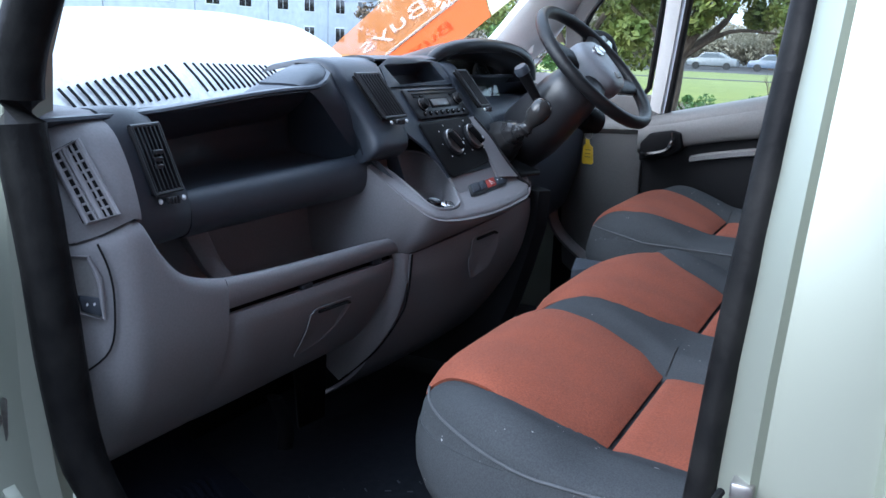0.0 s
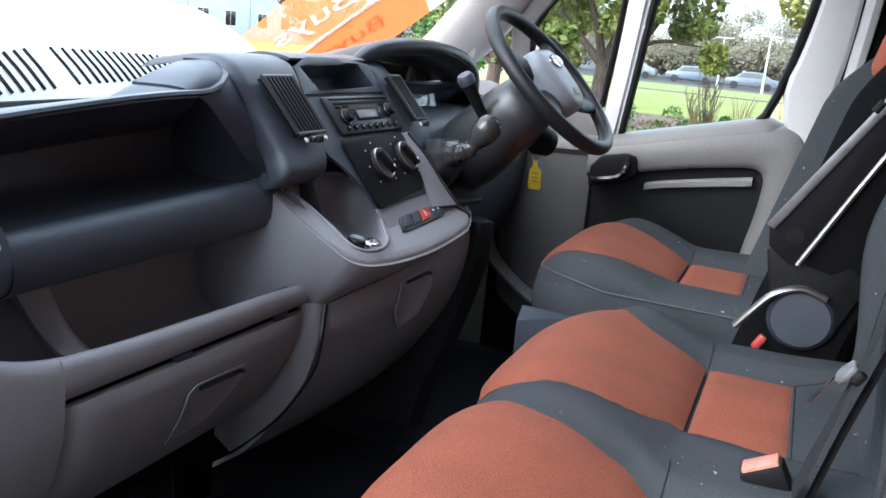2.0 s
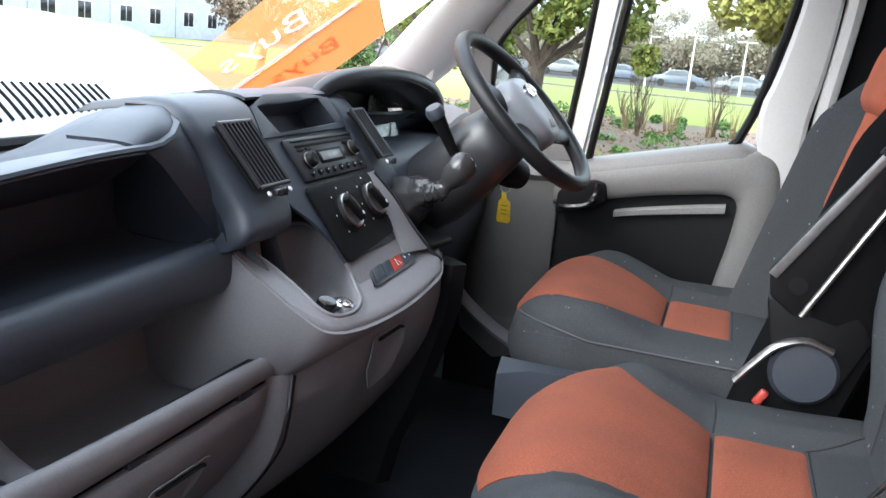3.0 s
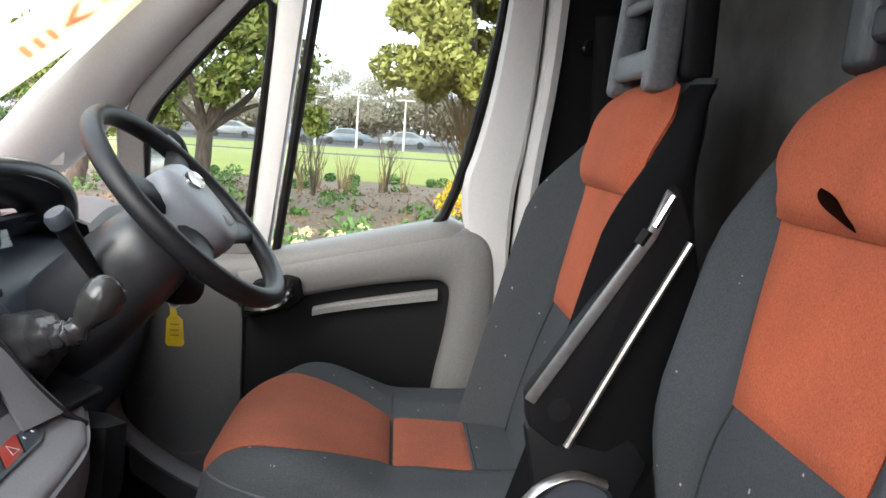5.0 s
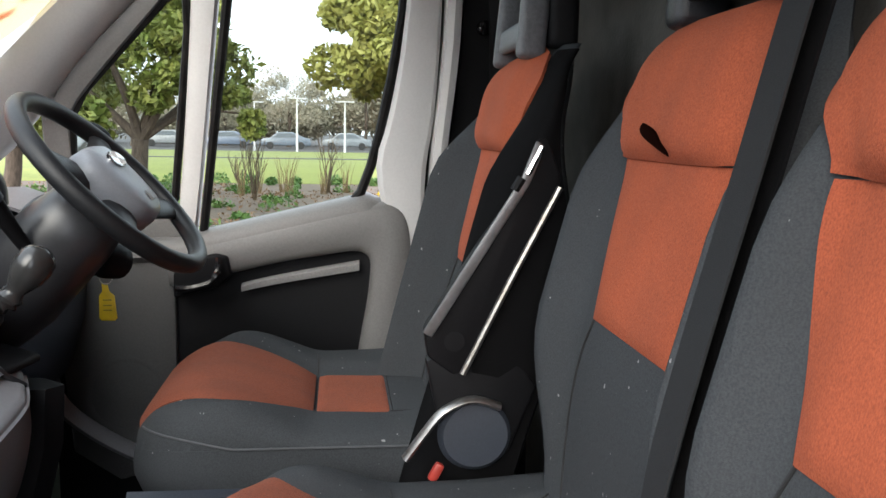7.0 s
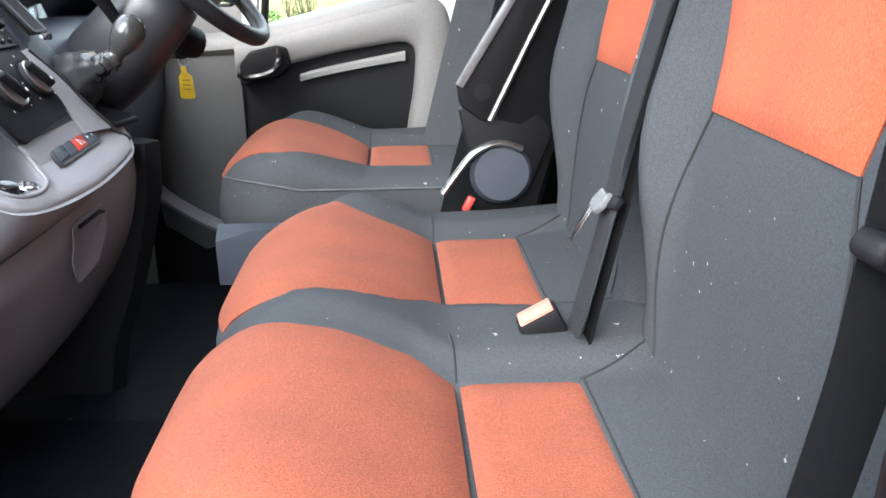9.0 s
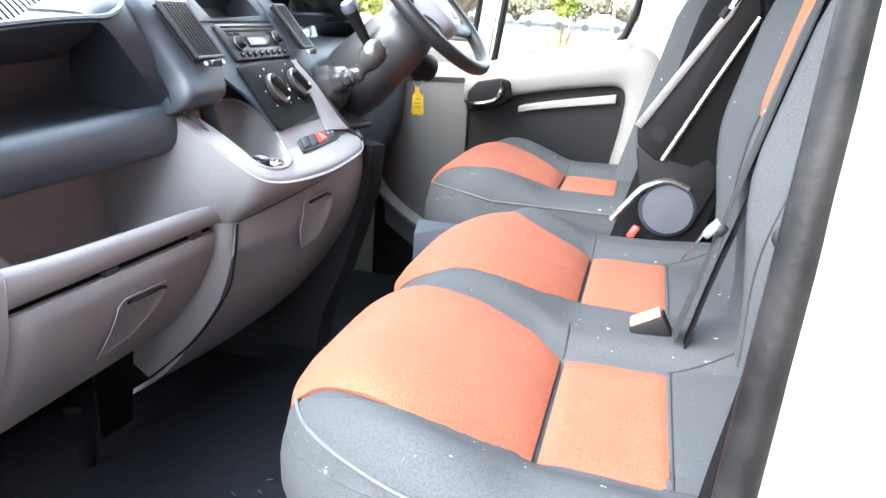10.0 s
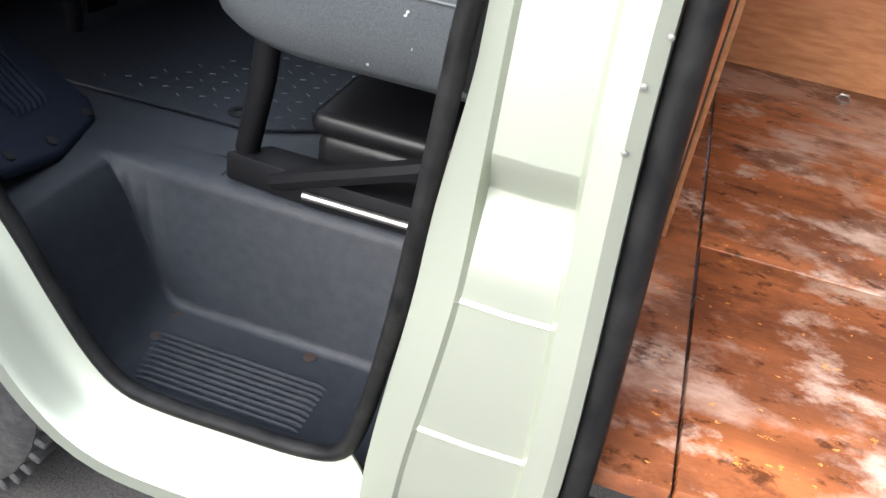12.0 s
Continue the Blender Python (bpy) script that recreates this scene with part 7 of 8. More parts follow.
part("tongue_grip", bm, mat("worn_grey_plastic", (0.15, 0.155, 0.16), 0.5, col2=(0.10, 0.105, 0.11), scale=80), tong)
bm = B()
slab(bm, [(0.158, -0.424, 1.252), (0.166, -0.424, 1.264), (0.168, -0.404, 1.262), (0.158, -0.404, 1.248)], (0.008, 0, -0.005), 0.003)
part("tongue_grip", bm, M_BLACK, tong, "black end of the tongue grip")
bm = B()
slab(bm, [(0.149, -0.389, 1.243), (0.149, -0.374, 1.243), (0.128, -0.370, 1.206), (0.126, -0.376, 1.201), (0.128, -0.384, 1.205)], (0.002, 0, 0.001), 0.0006)
part("tongue_plate", bm, M_CHROME, tong, "steel belt tongue")
buckle = thing("seat_belt_buckle", (0.09, -0.36, 1.09), "black buckle with faded red top in the gap between the seats", "buckle")
bm = B()
tilt = Matrix.Rotation(-0.5, 4, "Y")
rbox(bm, (0.078, -0.388, 1.088), (0.126, -0.354, 1.120), 0.004, 2, tilt)
part("body", bm, M_BLACK, buckle)
bm = B()
rbox(bm, (0.0735, -0.385, 1.1155), (0.1145, -0.357, 1.1225), 0.002, 2, tilt)
part("release_button", bm, mat("faded_red", (0.46, 0.15, 0.10), 0.5, col2=(0.52, 0.25, 0.18), scale=60), buckle, "faded red release button")
near_belt = strap([(0.207, -0.895, 1.78), (0.188, -0.885, 1.55), (0.173, -0.880, 1.38), (0.168, -0.876, 1.30), (0.161, -0.872, 1.24), (0.148, -0.868, 1.15), (0.132, -0.862, 1.0)], 0.030, "seat_belt", "black webbing belt beside the door pillar", up=(0.25, 1, 0), material=M_BLACKCLOTH)
bm = B()
rbox(bm, (0.150, -0.900, 1.352), (0.176, -0.874, 1.368), 0.006, 3, Matrix.Rotation(0.5, 4, "Y"))
part("tongue_grip", bm, M_BLACK, near_belt)
# tear in the middle seat's backrest
bm = B()
tube(bm, spline([(0.2500, -0.108, 1.590), (0.2525, -0.120, 1.579), (0.256, -0.136, 1.568), (0.262, -0.152, 1.556)], 10), [0.001, 0.006, 0.009, 0.0105, 0.011, 0.0105, 0.009, 0.0075, 0.006, 0.004, 0.001], 10, flat=0.25)
solo("cloth_tear", bm, mat("burnt_hole", (0.010, 0.004, 0.003), 0.95, spec=0.0), "dark tear in the orange backrest cloth", "tear")
# ---------------------------------------------------------------- outside
M_BARK = mat("bark", (0.13, 0.10, 0.075), 0.95, col2=(0.06, 0.045, 0.035), scale=20, bump=0.8, bump_scale=40, stretch=(1, 1, 0.3))
M_LEAF_A = mat("leaf_green", (0.115, 0.16, 0.025), 0.6, col2=(0.25, 0.26, 0.06), scale=3)
M_LEAF_B = mat("leaf_yellow_green", (0.25, 0.26, 0.045), 0.6, col2=(0.38, 0.36, 0.10), scale=3)
M_LEAF_C = mat("leaf_low", (0.06, 0.14, 0.03), 0.6, col2=(0.14, 0.24, 0.05), scale=4)
M_TWIG = mat("bare_twigs", (0.11, 0.08, 0.055), 0.95, col2=(0.16, 0.12, 0.075), scale=3)
M_YFLOWER = mat("yellow_blossom", (0.75, 0.55, 0.04), 0.7, col2=(0.6, 0.42, 0.03), scale=6)
rng = np.random.default_rng(7)


def leaves(name, material, parent, centres, radii, n, size, seed, squash=0.8):
    """A crown of many small tilted leaves in clumps."""
    r = np.random.default_rng(seed)
    verts, faces = [], []
    for c, rad in zip(centres, radii):
        d = r.normal(size=(n, 3))
        d /= np.linalg.norm(d, axis=1)[:, None]
        p = np.array(c) + d * rad * (r.uniform(0.35, 1.0, n) ** 0.6)[:, None] * np.array([1, 1, squash])
        u = r.normal(size=(n, 3))
        u /= np.linalg.norm(u, axis=1)[:, None]
        w = np.cross(u, r.normal(size=(n, 3)))
        w /= np.linalg.norm(w, axis=1)[:, None]
        s = size * r.uniform(0.6, 1.3, n)[:, None]
        k = len(verts)
        q = np.stack([p - u * s, p + w * s * 0.45, p + u * s, p - w * s * 0.45], 1).reshape(-1, 3)
        verts.extend(map(tuple, q))
        faces.extend((k + 4 * i, k + 4 * i + 1, k + 4 * i + 2, k + 4 * i + 3) for i in range(n))
    me = bpy.data.meshes.new(name)
    me.from_pydata(verts, [], faces)
    me.materials.append(material)
    ob = new(name, me)
    if parent is not None:
        ob.parent = parent
        ob.matrix_parent_inverse = Matrix.Translation(-base_of(parent))
    return ob


def tree(name, at, height, spread, trunk_r, leaf, label, n=260, leaf_size=0.09, clumps=26, seed=1, low=0.35, forks=6, extra=()):
    t = thing(name, at, label, "tree")
    r = random.Random(seed)
    x, y, z = at
    bm = B()
    fork = Vector((x + 0.1, y, z + height * low * 0.8))
    tube(bm, spline([(x - 0.1, y, z), (x + 0.05, y, z + height * low * 0.4), fork], 8), [trunk_r * 1.25, trunk_r * 1.1, trunk_r, trunk_r * 0.95, trunk_r * 0.9, trunk_r * 0.88, trunk_r * 0.86, trunk_r * 0.85, trunk_r * 0.85], 10)
    part("trunk", bm, M_BARK, t)
    cs, rs = [], []
    for k in range(forks):
        a = 2 * math.pi * k / forks + r.uniform(-0.3, 0.3)
        e = fork + Vector((math.cos(a) * spread * r.uniform(0.5, 0.85), math.sin(a) * spread * r.uniform(0.5, 0.85), height * r.uniform(0.25, 0.6)))
        m = fork.lerp(e, 0.5) + Vector((r.uniform(-0.2, 0.2), r.uniform(-0.2, 0.2), -0.1))
        bm = B()
        tube(bm, spline([fork, m, e], 8), [trunk_r * (0.6 - 0.06 * i) for i in range(9)], 7)
        part("limb", bm, M_BARK, t)
    for k in range(clumps):
        a, q = r.uniform(0, 6.28), math.sqrt(r.uniform(0, 1)) * spread
        h = r.uniform(low, 1.0)
        f = 1 - 0.55 * max(0, (h - 0.7) / 0.3)
        cs.append((x + math.cos(a) * q * f, y + math.sin(a) * q * f, z + height * h))
        rs.append(spread * r.uniform(0.2, 0.34))
    for ex, ez, er in extra:
        e = Vector((ex, y, ez))
        bm = B()
        tube(bm, spline([fork, fork.lerp(e, 0.5) + Vector((0, 0, 0.25)), e], 8), [trunk_r * (0.4 - 0.04 * i) for i in range(9)], 7)
        part("limb", bm, M_BARK, t)
        for q in range(5):
            cs.append((ex + r.uniform(-er, er), y + r.uniform(-er, er), ez + r.uniform(-er, er)))
            rs.append(er * r.uniform(0.5, 0.8))
    leaves("crown", leaf, t, cs, rs, n, leaf_size, seed)
    return t


tree("tree", (-3.5, 14.0, 0.05), 4.6, 1.7, 0.16, M_LEAF_A, "broad evergreen tree with a forked pale trunk", seed=3, n=420, clumps=34, low=0.36, extra=((-1.75, 1.85, 0.36),))
tree("tree", (1.35, 15.0, 0.05), 5.0, 1.75, 0.14, M_LEAF_B, "yellow-green leafy tree at the edge of the lawn", seed=5, n=620, clumps=46, low=0.48)
tree("tree", (-6.6, 17.0, 0.05), 5.5, 2.0, 0.18, M_LEAF_A, "leafy evergreen tree beyond the flower bed", seed=11, n=280, clumps=30, low=0.25)
# distance haze is put into this pale twig colour
M_FARTWIG = mat("hazed_far_twigs", (0.36, 0.32, 0.24), 0.95, col2=(0.28, 0.26, 0.18), scale=0.4)
M_SHRUB = mat("straw_twigs", (0.30, 0.21, 0.11), 0.95, col2=(0.20, 0.14, 0.07), scale=3)
# bare shrubs
def bare_bush(name, at, h, w, n, seed, label, material=M_TWIG, parent=None):
    r = random.Random(seed)
    bm = B()
    x, y, z = at
    for k in range(n):
        a = r.uniform(0, 6.28)
        e = Vector((x + math.cos(a) * w * r.uniform(0.2, 1), y + math.sin(a) * w * r.uniform(0.2, 1), z + h * r.uniform(0.5, 1)))
        s = Vector((x + r.uniform(-0.1, 0.1) * w, y + r.uniform(-0.1, 0.1) * w, z))
        m = s.lerp(e, 0.5) + Vector((r.uniform(-0.1, 0.1), r.uniform(-0.1, 0.1), 0.1 * h))
        tube(bm, [s, m, e], [0.012, 0.008, 0.003], 4)
        for q in range(3):
            b0 = m.lerp(e, r.uniform(0, 0.8))
            tube(bm, [b0, b0 + Vector((r.uniform(-0.35, 0.35) * w, r.uniform(-0.3, 0.3) * w, r.uniform(0.1, 0.35) * h))], [0.006, 0.002], 3)
    return solo(name, bm, material, label, "shrub")


bare_bush("bare_shrub", (1.5, 16.5, 0.05), 3.0, 1.2, 150, 21, "tall bare brown shrub at the edge of the lawn", M_SHRUB)
bare_bush("bare_shrub", (-0.35, 20.5, 0.05), 1.5, 0.5, 16, 22, "small bare twiggy shrub in the flower bed")
bare_bush("bare_shrub", (-1.9, 18.0, 0.05), 1.5, 0.35, 18, 23, "thin bare twiggy shrub in the flower bed")
bare_bush("bare_shrub", (-2.6, 21.5, 0.05), 0.9, 0.4, 14, 24, "low bare twiggy shrub in the flower bed")
sh = thing("yellow_shrub", (1.1, 13.5, 0.05), "shrub covered in yellow blossom", "shrub")
bm = B()
tube(bm, [(1.1, 13.5, 0.05), (1.15, 13.5, 0.6)], [0.04, 0.02], 6)
part("stem", bm, M_BARK, sh)
leaves("blossom", M_YFLOWER, sh, [(1.1, 13.5, 0.7), (0.85, 13.5, 0.45), (1.45, 13.6, 0.95), (1.25, 13.4, 0.45)], [0.38, 0.3, 0.38, 0.3], 420, 0.045, 31)
# low planting in the bed
cs = [(float(rng.uniform(-7, 2.2)), float(rng.uniform(9, 22)), 0.08) for _ in range(60)]
lowp = leaves("bed_plants", M_LEAF_C, None, cs, [float(rng.uniform(0.15, 0.42)) for _ in cs], 110, 0.06, 41, 0.6)
tagged(lowp, "low green leafy plants scattered over the flower bed", "plants", kind="stuff")
cs = [(float(rng.uniform(-2.4, 0.9)), float(rng.uniform(8.6, 11.5)), 0.16) for _ in range(34)]
prim = leaves("spring_flowers", mat("primrose", (0.85, 0.72, 0.20), 0.7, col2=(0.85, 0.80, 0.6), scale=2), None, cs, [float(rng.uniform(0.06, 0.16)) for _ in cs], 40, 0.045, 43, 0.5)
tagged(prim, "pale yellow and white flowers along the bed's edge", "flowers", kind="stuff")
debris = leaves("dead_leaves", mat("dead_leaf", (0.20, 0.11, 0.06), 0.9, col2=(0.30, 0.2, 0.12), scale=3), None, [(float(rng.uniform(-8, 3)), float(rng.uniform(6, 23.5)), 0.06) for _ in range(220)], [0.7] * 220, 22, 0.05, 44, 0.05)
tagged(debris, "brown dead leaves and twigs littering the soil", "leaf litter", kind="stuff")
# path across the lawn and rail
bm = B()
rbox(bm, (-80, 45.5, 0.055), (80, 47.0, 0.075), 0.01)
solo("path", bm, M_TARMAC, "dark footpath crossing the lawn", "path", "structure")
# far bare trees
for i in range(9):
    x = -34 + 7.5 * i + random.uniform(-2, 2)
    y = 78 + random.uniform(-6, 8)
    t = thing("bare_tree", (x, y, 0), "distant bare brown winter tree", "tree", "distant bare trees")
    hgt = random.uniform(5.0, 8.5)
    bm = B()
    tube(bm, [(x, y, 0), (x + 0.1, y, hgt * 0.35), (x, y, hgt * 0.6)], [0.28, 0.2, 0.1], 7)
    part("trunk", bm, M_BARK, t)
    r = random.Random(100 + i)
    cs = [(x + r.uniform(-3, 3), y + r.uniform(-2, 2), hgt * r.uniform(0.35, 0.95)) for _ in range(16)]
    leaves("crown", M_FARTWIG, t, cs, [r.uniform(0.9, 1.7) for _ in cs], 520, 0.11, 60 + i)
# hedge line and far bank
cs = [(-60 + 1.0 * i + random.uniform(-1, 1), 92 + random.uniform(-2, 2), random.uniform(0.8, 4.4)) for i in range(110)]
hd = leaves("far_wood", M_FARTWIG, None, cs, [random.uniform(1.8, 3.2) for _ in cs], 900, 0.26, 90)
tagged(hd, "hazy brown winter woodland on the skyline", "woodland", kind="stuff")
# straw-coloured stems and low tufts along the lawn's edge
for i, x in enumerate((-2.35, -2.0, -1.45, -1.25, -0.45, 0.1)):
    r = random.Random(300 + i)
    bm = B()
    for q in range(14):
        a, h_ = r.uniform(0, 6.28), r.uniform(0.35, 0.95)
        s0 = Vector((x + r.uniform(-0.08, 0.08), 19.5 + 0.5 * (i % 3), 0.05))
        tube(bm, [s0, s0 + Vector((0.10 * math.cos(a) * h_, 0.10 * math.sin(a), 0.6 * h_)), s0 + Vector((0.22 * math.cos(a) * h_, 0.2 * math.sin(a), h_))], [0.007, 0.006, 0.003], 4)
    solo("grass_clump", bm, M_SHRUB, "clump of dry straw-coloured grass stems", "grass clump", group="dry grass clumps")
cs = [(-7 + 0.85 * i + random.uniform(-0.3, 0.3), 23.4 + random.uniform(-0.4, 0.3), 0.16) for i in range(12)]
edge = leaves("edge_tufts", M_LEAF_C, None, cs, [random.uniform(0.16, 0.32) for _ in cs], 160, 0.06, 47, 0.8)
tagged(edge, "small dark green tufts along the lawn's edge", "plants", kind="stuff")
# lamp posts and parked cars
def lamp(x, y, h):
    t = thing("street_lamp", (x, y, 0), "tall pale grey car park lamp post", "street lamp", "car park lamps")
    bm = B()
    tube(bm, [(x, y, 0), (x, y, h * 0.5), (x, y, h)], [0.09, 0.07, 0.05], 8)
    part("post", bm, M_TRIM, t)
    for s in (-1, 1):
        bm = B()
        rbox(bm, (x + min(0, s * 0.7), y - 0.1, h - 0.05), (x + max(0, s * 0.7), y + 0.1, h + 0.03), 0.02)
        part("head", bm, M_TRIM, t)


for x, y, h in ((-3.1, 62, 3.9), (0.35, 63, 3.75), (-1.9, 90, 4.3), (-6.5, 66, 3.7)):
    lamp(x, y, h)


# window glass greyed to put distance haze into the far cars
M_CARGLASS = mat("hazed_car_glass", (0.15, 0.17, 0.19), 0.3, scale=5)


def car(x, y, col, label):
    t = thing("parked_car", (x, y, 0), label, "car", "parked cars")
    cm = mat("car_paint", col, 0.25, coat=0.5, scale=5)
    bm = B()
    prof = [(-2.1, 0.3), (-2.15, 0.6), (-2.0, 0.85), (-1.3, 0.95), (-0.7, 1.42), (0.6, 1.45), (1.5, 1.0), (2.05, 0.9), (2.15, 0.55), (2.1, 0.3)]
    slab(bm, [(x + a, y - 0.85, c) for a, c in prof], (0, 1.7, 0), 0.08, 2)
    body = part("body", bm, cm, t)
    bm = B()
    slab(bm, [(x - 1.1, y - 0.88, 0.97), (x - 0.62, y - 0.88, 1.34), (x + 0.5, y - 0.88, 1.36), (x + 1.2, y - 0.88, 1.0)], (0, 0.03, 0))
    part("side_window", bm, M_CARGLASS, body)
    for a in (-1.3, 1.3):
        bm = B()
        lathe(bm, [(0, 0), (0.31, 0), (0.31, 0.2), (0, 0.2)], (x + a, y - 0.88, 0.31), (0, 1, 0), 16)
        part("wheel", bm, M_TYRE, t)


for i, (x, c, nm) in enumerate(((-4.6, (0.16, 0.19, 0.23), "grey-blue"), (0.6, (0.24, 0.26, 0.28), "silver"), (-9.6, (0.15, 0.18, 0.24), "blue"), (-14.8, (0.26, 0.27, 0.28), "silver"))):
    car(x, 74 + 0.7 * i, c, nm + " parked car across the park")
# terrace of houses seen through the windscreen
M_RENDER = mat("pale_render", (0.52, 0.55, 0.60), 0.9, scale=2, big=0.2, big_scale=0.5)
M_SLATE = mat("slate_roof", (0.13, 0.13, 0.14), 0.8, col2=(0.09, 0.09, 0.1), scale=6)
for i in range(5):
    y0 = 30.0 + 8.2 * i
    x0 = -46.0
    h = thing("house", (x0, y0, 0), "pale rendered two-storey terraced house with slate roof", "house", "terrace houses")
    bm = B()
    rbox(bm, (x0 - 8, y0, 0), (x0, y0 + 8.1, 5.2), 0.03)
    part("wall", bm, M_RENDER, h)
    bm = B()
    slab(bm, [(x0 + 0.3, y0 - 0.1, 5.2), (x0 - 4, y0 - 0.1, 7.6), (x0 - 8.3, y0 - 0.1, 5.2)], (0, 8.3, 0))
    rf = part("roof", bm, M_SLATE, h)
    bm = B()
    rbox(bm, (x0 - 4.6, y0 + 0.2, 6.8), (x0 - 3.4, y0 + 1.6, 8.6), 0.03)
    part("chimney", bm, M_RENDER, rf)
    for zz in (1.0, 3.5):
        for k in (1.0, 4.6):
            bm = B()
            rbox(bm, (x0 - 0.05, y0 + k, zz), (x0 + 0.04, y0 + k + 1.5, zz + 1.35), 0.01)
            w_ = part("window", bm, M_WHITE, h)
            for m_ in (0.06, 0.78):
                bm = B()
                rbox(bm, (x0 + 0.02, y0 + k + m_, zz + 0.08), (x0 + 0.055, y0 + k + m_ + 0.66, zz + 1.27), 0.005)
                part("pane", bm, M_GLOSS, w_)
tree("tree", (-16, 26.0, 0), 6.0, 2.0, 0.14, M_TWIG, "thin bare tree in front of the houses", seed=17, n=150, clumps=20, low=0.3, leaf_size=0.11)
tree("tree", (-11, 24.0, 0), 3.0, 1.6, 0.10, M_LEAF_C, "dark evergreen shrub tree in front of the houses", seed=19, n=260, clumps=22, low=0.1)

# banner on the outside of the windscreen, its writing as plain shapes

def ws_pt(y, z, d=0.004):
    return Vector((ws_x(y, z) - d * 0.7, y, z + d * 0.7))


def soft_film(name, col, clear):
    """A printed film that lets part of the light through."""
    m = bpy.data.materials.new(name)
    m.use_nodes = True
    nt = m.node_tree
    b_ = nt.nodes["Principled BSDF"]
    b_.inputs["Base Color"].default_value = (*col, 1)
    b_.inputs["Roughness"].default_value = 0.5
    o = nt.nodes["Material Output"]
    tl = nt.nodes.new("ShaderNodeBsdfTranslucent")
    tl.inputs[0].default_value = (*col, 1)
    t = nt.nodes.new("ShaderNodeBsdfTransparent")
    m1 = nt.nodes.new("ShaderNodeMixShader")
    m1.inputs[0].default_value = 0.6
    m2 = nt.nodes.new("ShaderNodeMixShader")
    m2.inputs[0].default_value = clear
    nt.links.new(b_.outputs[0], m1.inputs[1])
    nt.links.new(tl.outputs[0], m1.inputs[2])
    nt.links.new(m1.outputs[0], m2.inputs[1])
    nt.links.new(t.outputs[0], m2.inputs[2])
    nt.links.new(m2.outputs[0], o.inputs[0])
    return m


M_BAN_O = soft_film("banner_orange", (0.85, 0.17, 0.045), 0.0)
M_BAN_C = soft_film("banner_cream", (0.85, 0.70, 0.42), 0.0)
M_BAN_P = soft_film("banner_pale_orange", (0.90, 0.33, 0.10), 0.45)
M_BAN_W = soft_film("banner_white", (0.9, 0.88, 0.85), 0.0)
M_BAN_T = soft_film("banner_tint", (0.88, 0.36, 0.18), 0.0)
div_y = lambda z: 0.45 + 0.55 * (z - 1.47)
low_y = lambda z: min(0.655 + 0.42 * (z - 1.45), 0.82)
up_y = lambda z: 0.22 + 0.42 * (z - 1.5)


def ban(y0, y1, z0, z1, material, name, parent, d, n=12, skew=0.0, label=""):
    """A film on the windscreen between two lines y0(z) and y1(z); skew lifts its far ends."""
    bm = B()
    rings = []
    for i in range(n + 1):
        row = []
        for k in range(7):
            z = mix(z0, z1, i / n) + skew * k / 6
            row.append(ws_pt(mix(y0(z), y1(z), k / 6), z, d))
        rings.append(row)
    loft(bm, rings)
    return part(name, bm, material, parent, label)


banner = thing("windscreen_banner", (-1.0, 0.6, 1.45), "orange and cream advertising banner film on the windscreen", "banner")
strip_o = ban(div_y, low_y, 1.40, 1.69, M_BAN_O, "orange_strip", banner, 0.006, 14, -0.085)
ban(div_y, low_y, 1.692, 2.0, M_BAN_C, "cream_strip", banner, 0.006, 14, -0.085)
strip_p = ban(up_y, div_y, 1.42, 1.70, M_BAN_P, "pale_strip", banner, 0.009, 14, 0.03)
between = lambda a, b_, f: (lambda z: mix(a(z), b_(z), f))
def ws_word(body, y0, z0, size, material, parent, lift):
    """A word printed on the outside of the windscreen, running down towards the middle."""
    cu = bpy.data.curves.new("word", "FONT")
    cu.body, cu.size, cu.align_x, cu.align_y = body, size, "CENTER", "CENTER"
    cu.resolution_u = 3
    tmp = bpy.data.objects.new("word", cu)
    me = bpy.data.meshes.new_from_object(tmp)
    bpy.data.objects.remove(tmp)
    d_, u_ = Vector((-0.50, -0.866)), Vector((-0.866, 0.50))
    for v in me.vertices:
        q = d_ * v.co.x + u_ * v.co.y
        v.co = ws_pt(y0 + q.x, z0 + q.y / 1.393, lift)
    me.materials.append(material)
    ob = new("word", me)
    ob.parent = parent
    ob.matrix_parent_inverse = Matrix.Translation(-base_of(parent))
    return ob


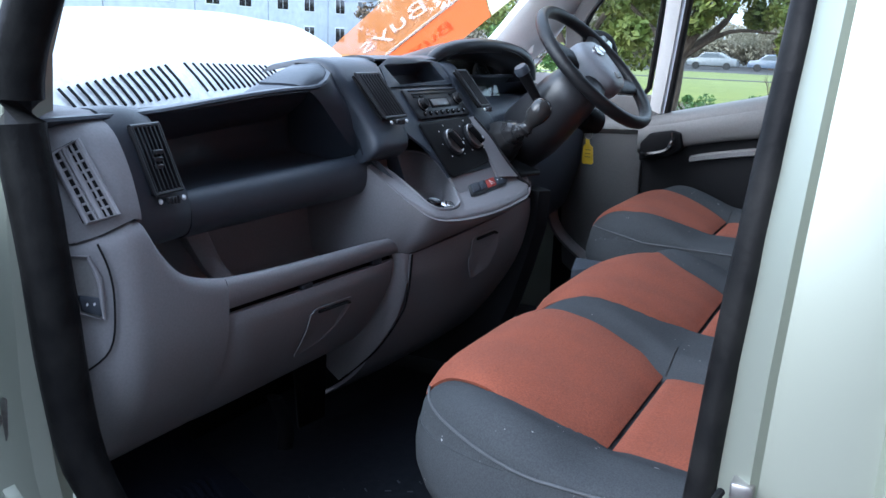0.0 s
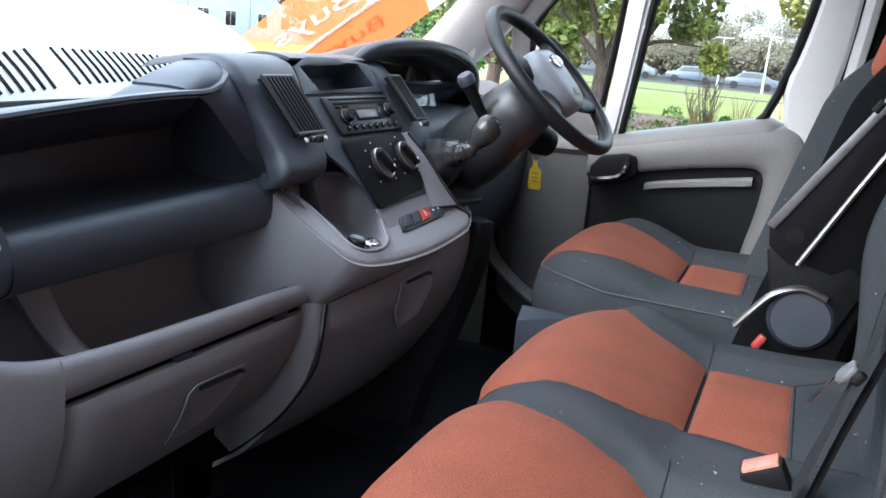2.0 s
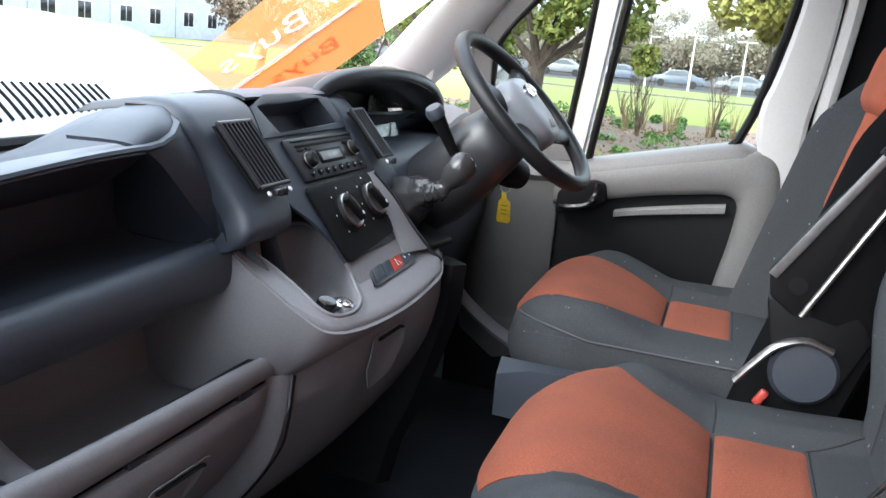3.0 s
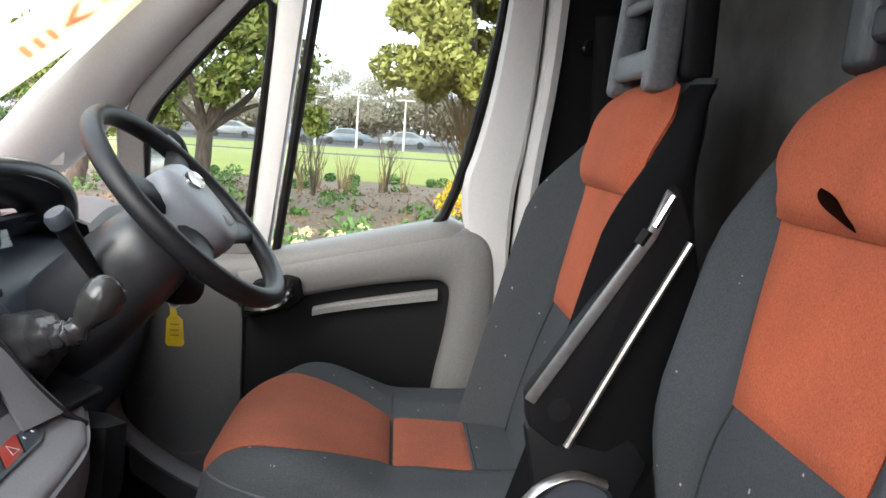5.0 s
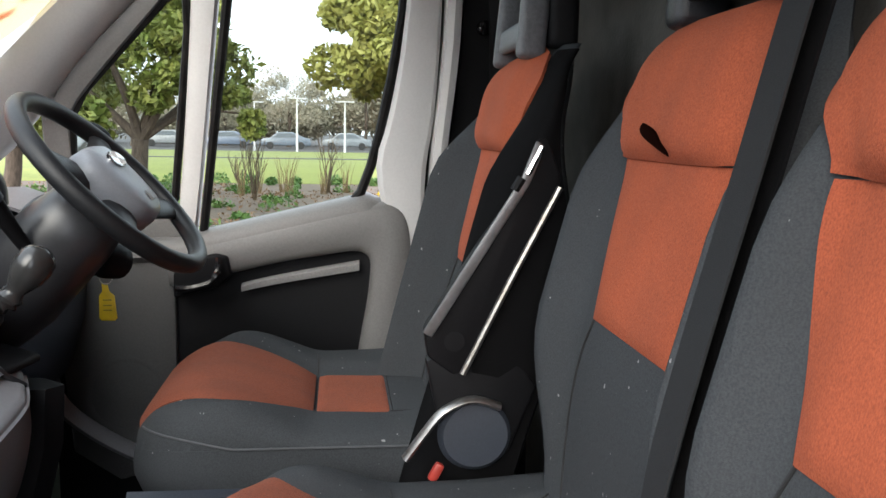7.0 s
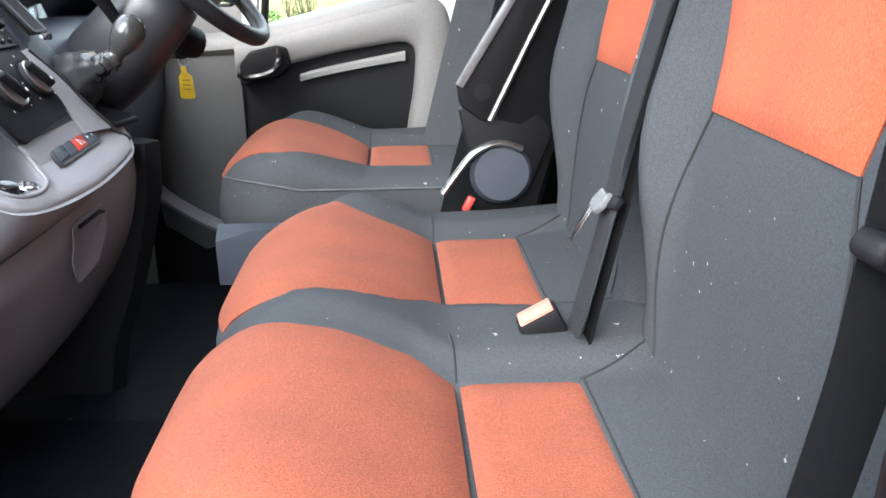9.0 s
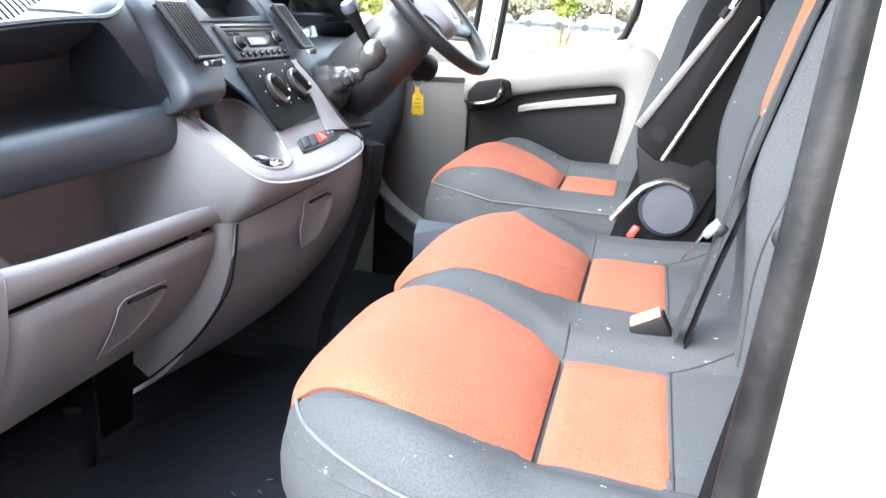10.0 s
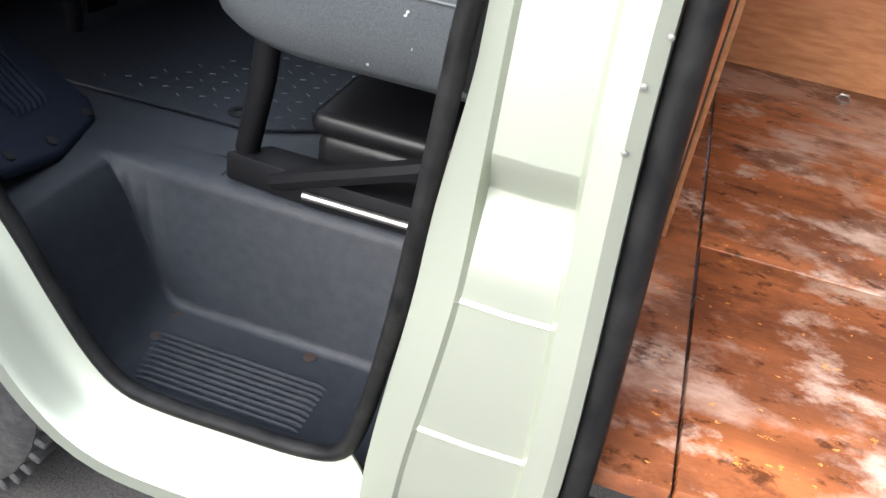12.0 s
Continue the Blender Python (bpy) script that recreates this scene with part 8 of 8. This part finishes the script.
ws_word("Buys", 0.395, 1.556, 0.112, M_BAN_W, strip_p, 0.013)
ws_word("Buys", 0.560, 1.525, 0.090, M_BAN_T, strip_o, 0.011)
for i in range(3):
    z = 1.765 + 0.05 * i
    bm = B()
    pts = [(0.40, 0.03), (0.56, 0.0), (0.72, 0.03), (0.72, 0.048), (0.56, 0.02), (0.40, 0.048)]
    bm.faces.new([bm.verts.new(ws_pt(mix(div_y(z), low_y(z), f_), z + h_ - 0.03 * f_, 0.011)) for f_, h_ in pts])
    part("chevron", bm, M_BAN_O, banner, smooth=False)
for i in range(3):
    z = 1.715 + 0.017 * i
    ban(between(div_y, low_y, 0.44), between(div_y, low_y, 0.70), z - 0.01, z - 0.002, M_BAN_T, "writing_bar", banner, 0.010, 3, -0.012)
for f_, z0_, z1_ in ((0.16, 1.42, 1.99),):
    bm = B()
    tube(bm, [ws_pt(div_y(z) - 0.003, z, 0.010) for z in [1.42 + 0.06 * k for k in range(5)]], 0.004, 6)
    part("strip_edge", bm, M_BAN_W, banner)

# open passenger door's front wheel and arch
wheelf = thing("front_wheel", (-0.78, -0.78, 0.0), "black tyre of the front wheel", "wheel")
bm = B()
prof = [(0.20, -0.11), (0.30, -0.112), (0.325, -0.10), (0.338, -0.07), (0.342, 0.0), (0.338, 0.07), (0.325, 0.10), (0.30, 0.112), (0.20, 0.11)]
rings = []
for r_, h_ in prof:
    rings.append([(-0.79 + r_ * math.cos(2 * math.pi * j / 48), -0.80 + h_, 0.342 + r_ * math.sin(2 * math.pi * j / 48)) for j in range(48)])
loft(bm, rings, closed=True)
part("tyre", bm, M_TYRE, wheelf)
for j in range(48):
    a = 2 * math.pi * (j + 0.5) / 48
    bm = B()
    c_, s_ = math.cos(a), math.sin(a)
    rbox(bm, (-0.79 + 0.336 * c_ - 0.012, -0.90, 0.342 + 0.336 * s_ - 0.008), (-0.79 + 0.336 * c_ + 0.012, -0.84, 0.342 + 0.336 * s_ + 0.008), 0.003, 1, Matrix.Rotation(-a, 4, "Y"))
    part("tread_block", bm, M_TYRE, wheelf)
bm = B()
lathe(bm, [(0, 0), (0.21, 0), (0.21, 0.2), (0, 0.2)], (-0.79, -0.90, 0.342), (0, 1, 0), 28)
part("rim", bm, M_STEEL, wheelf)
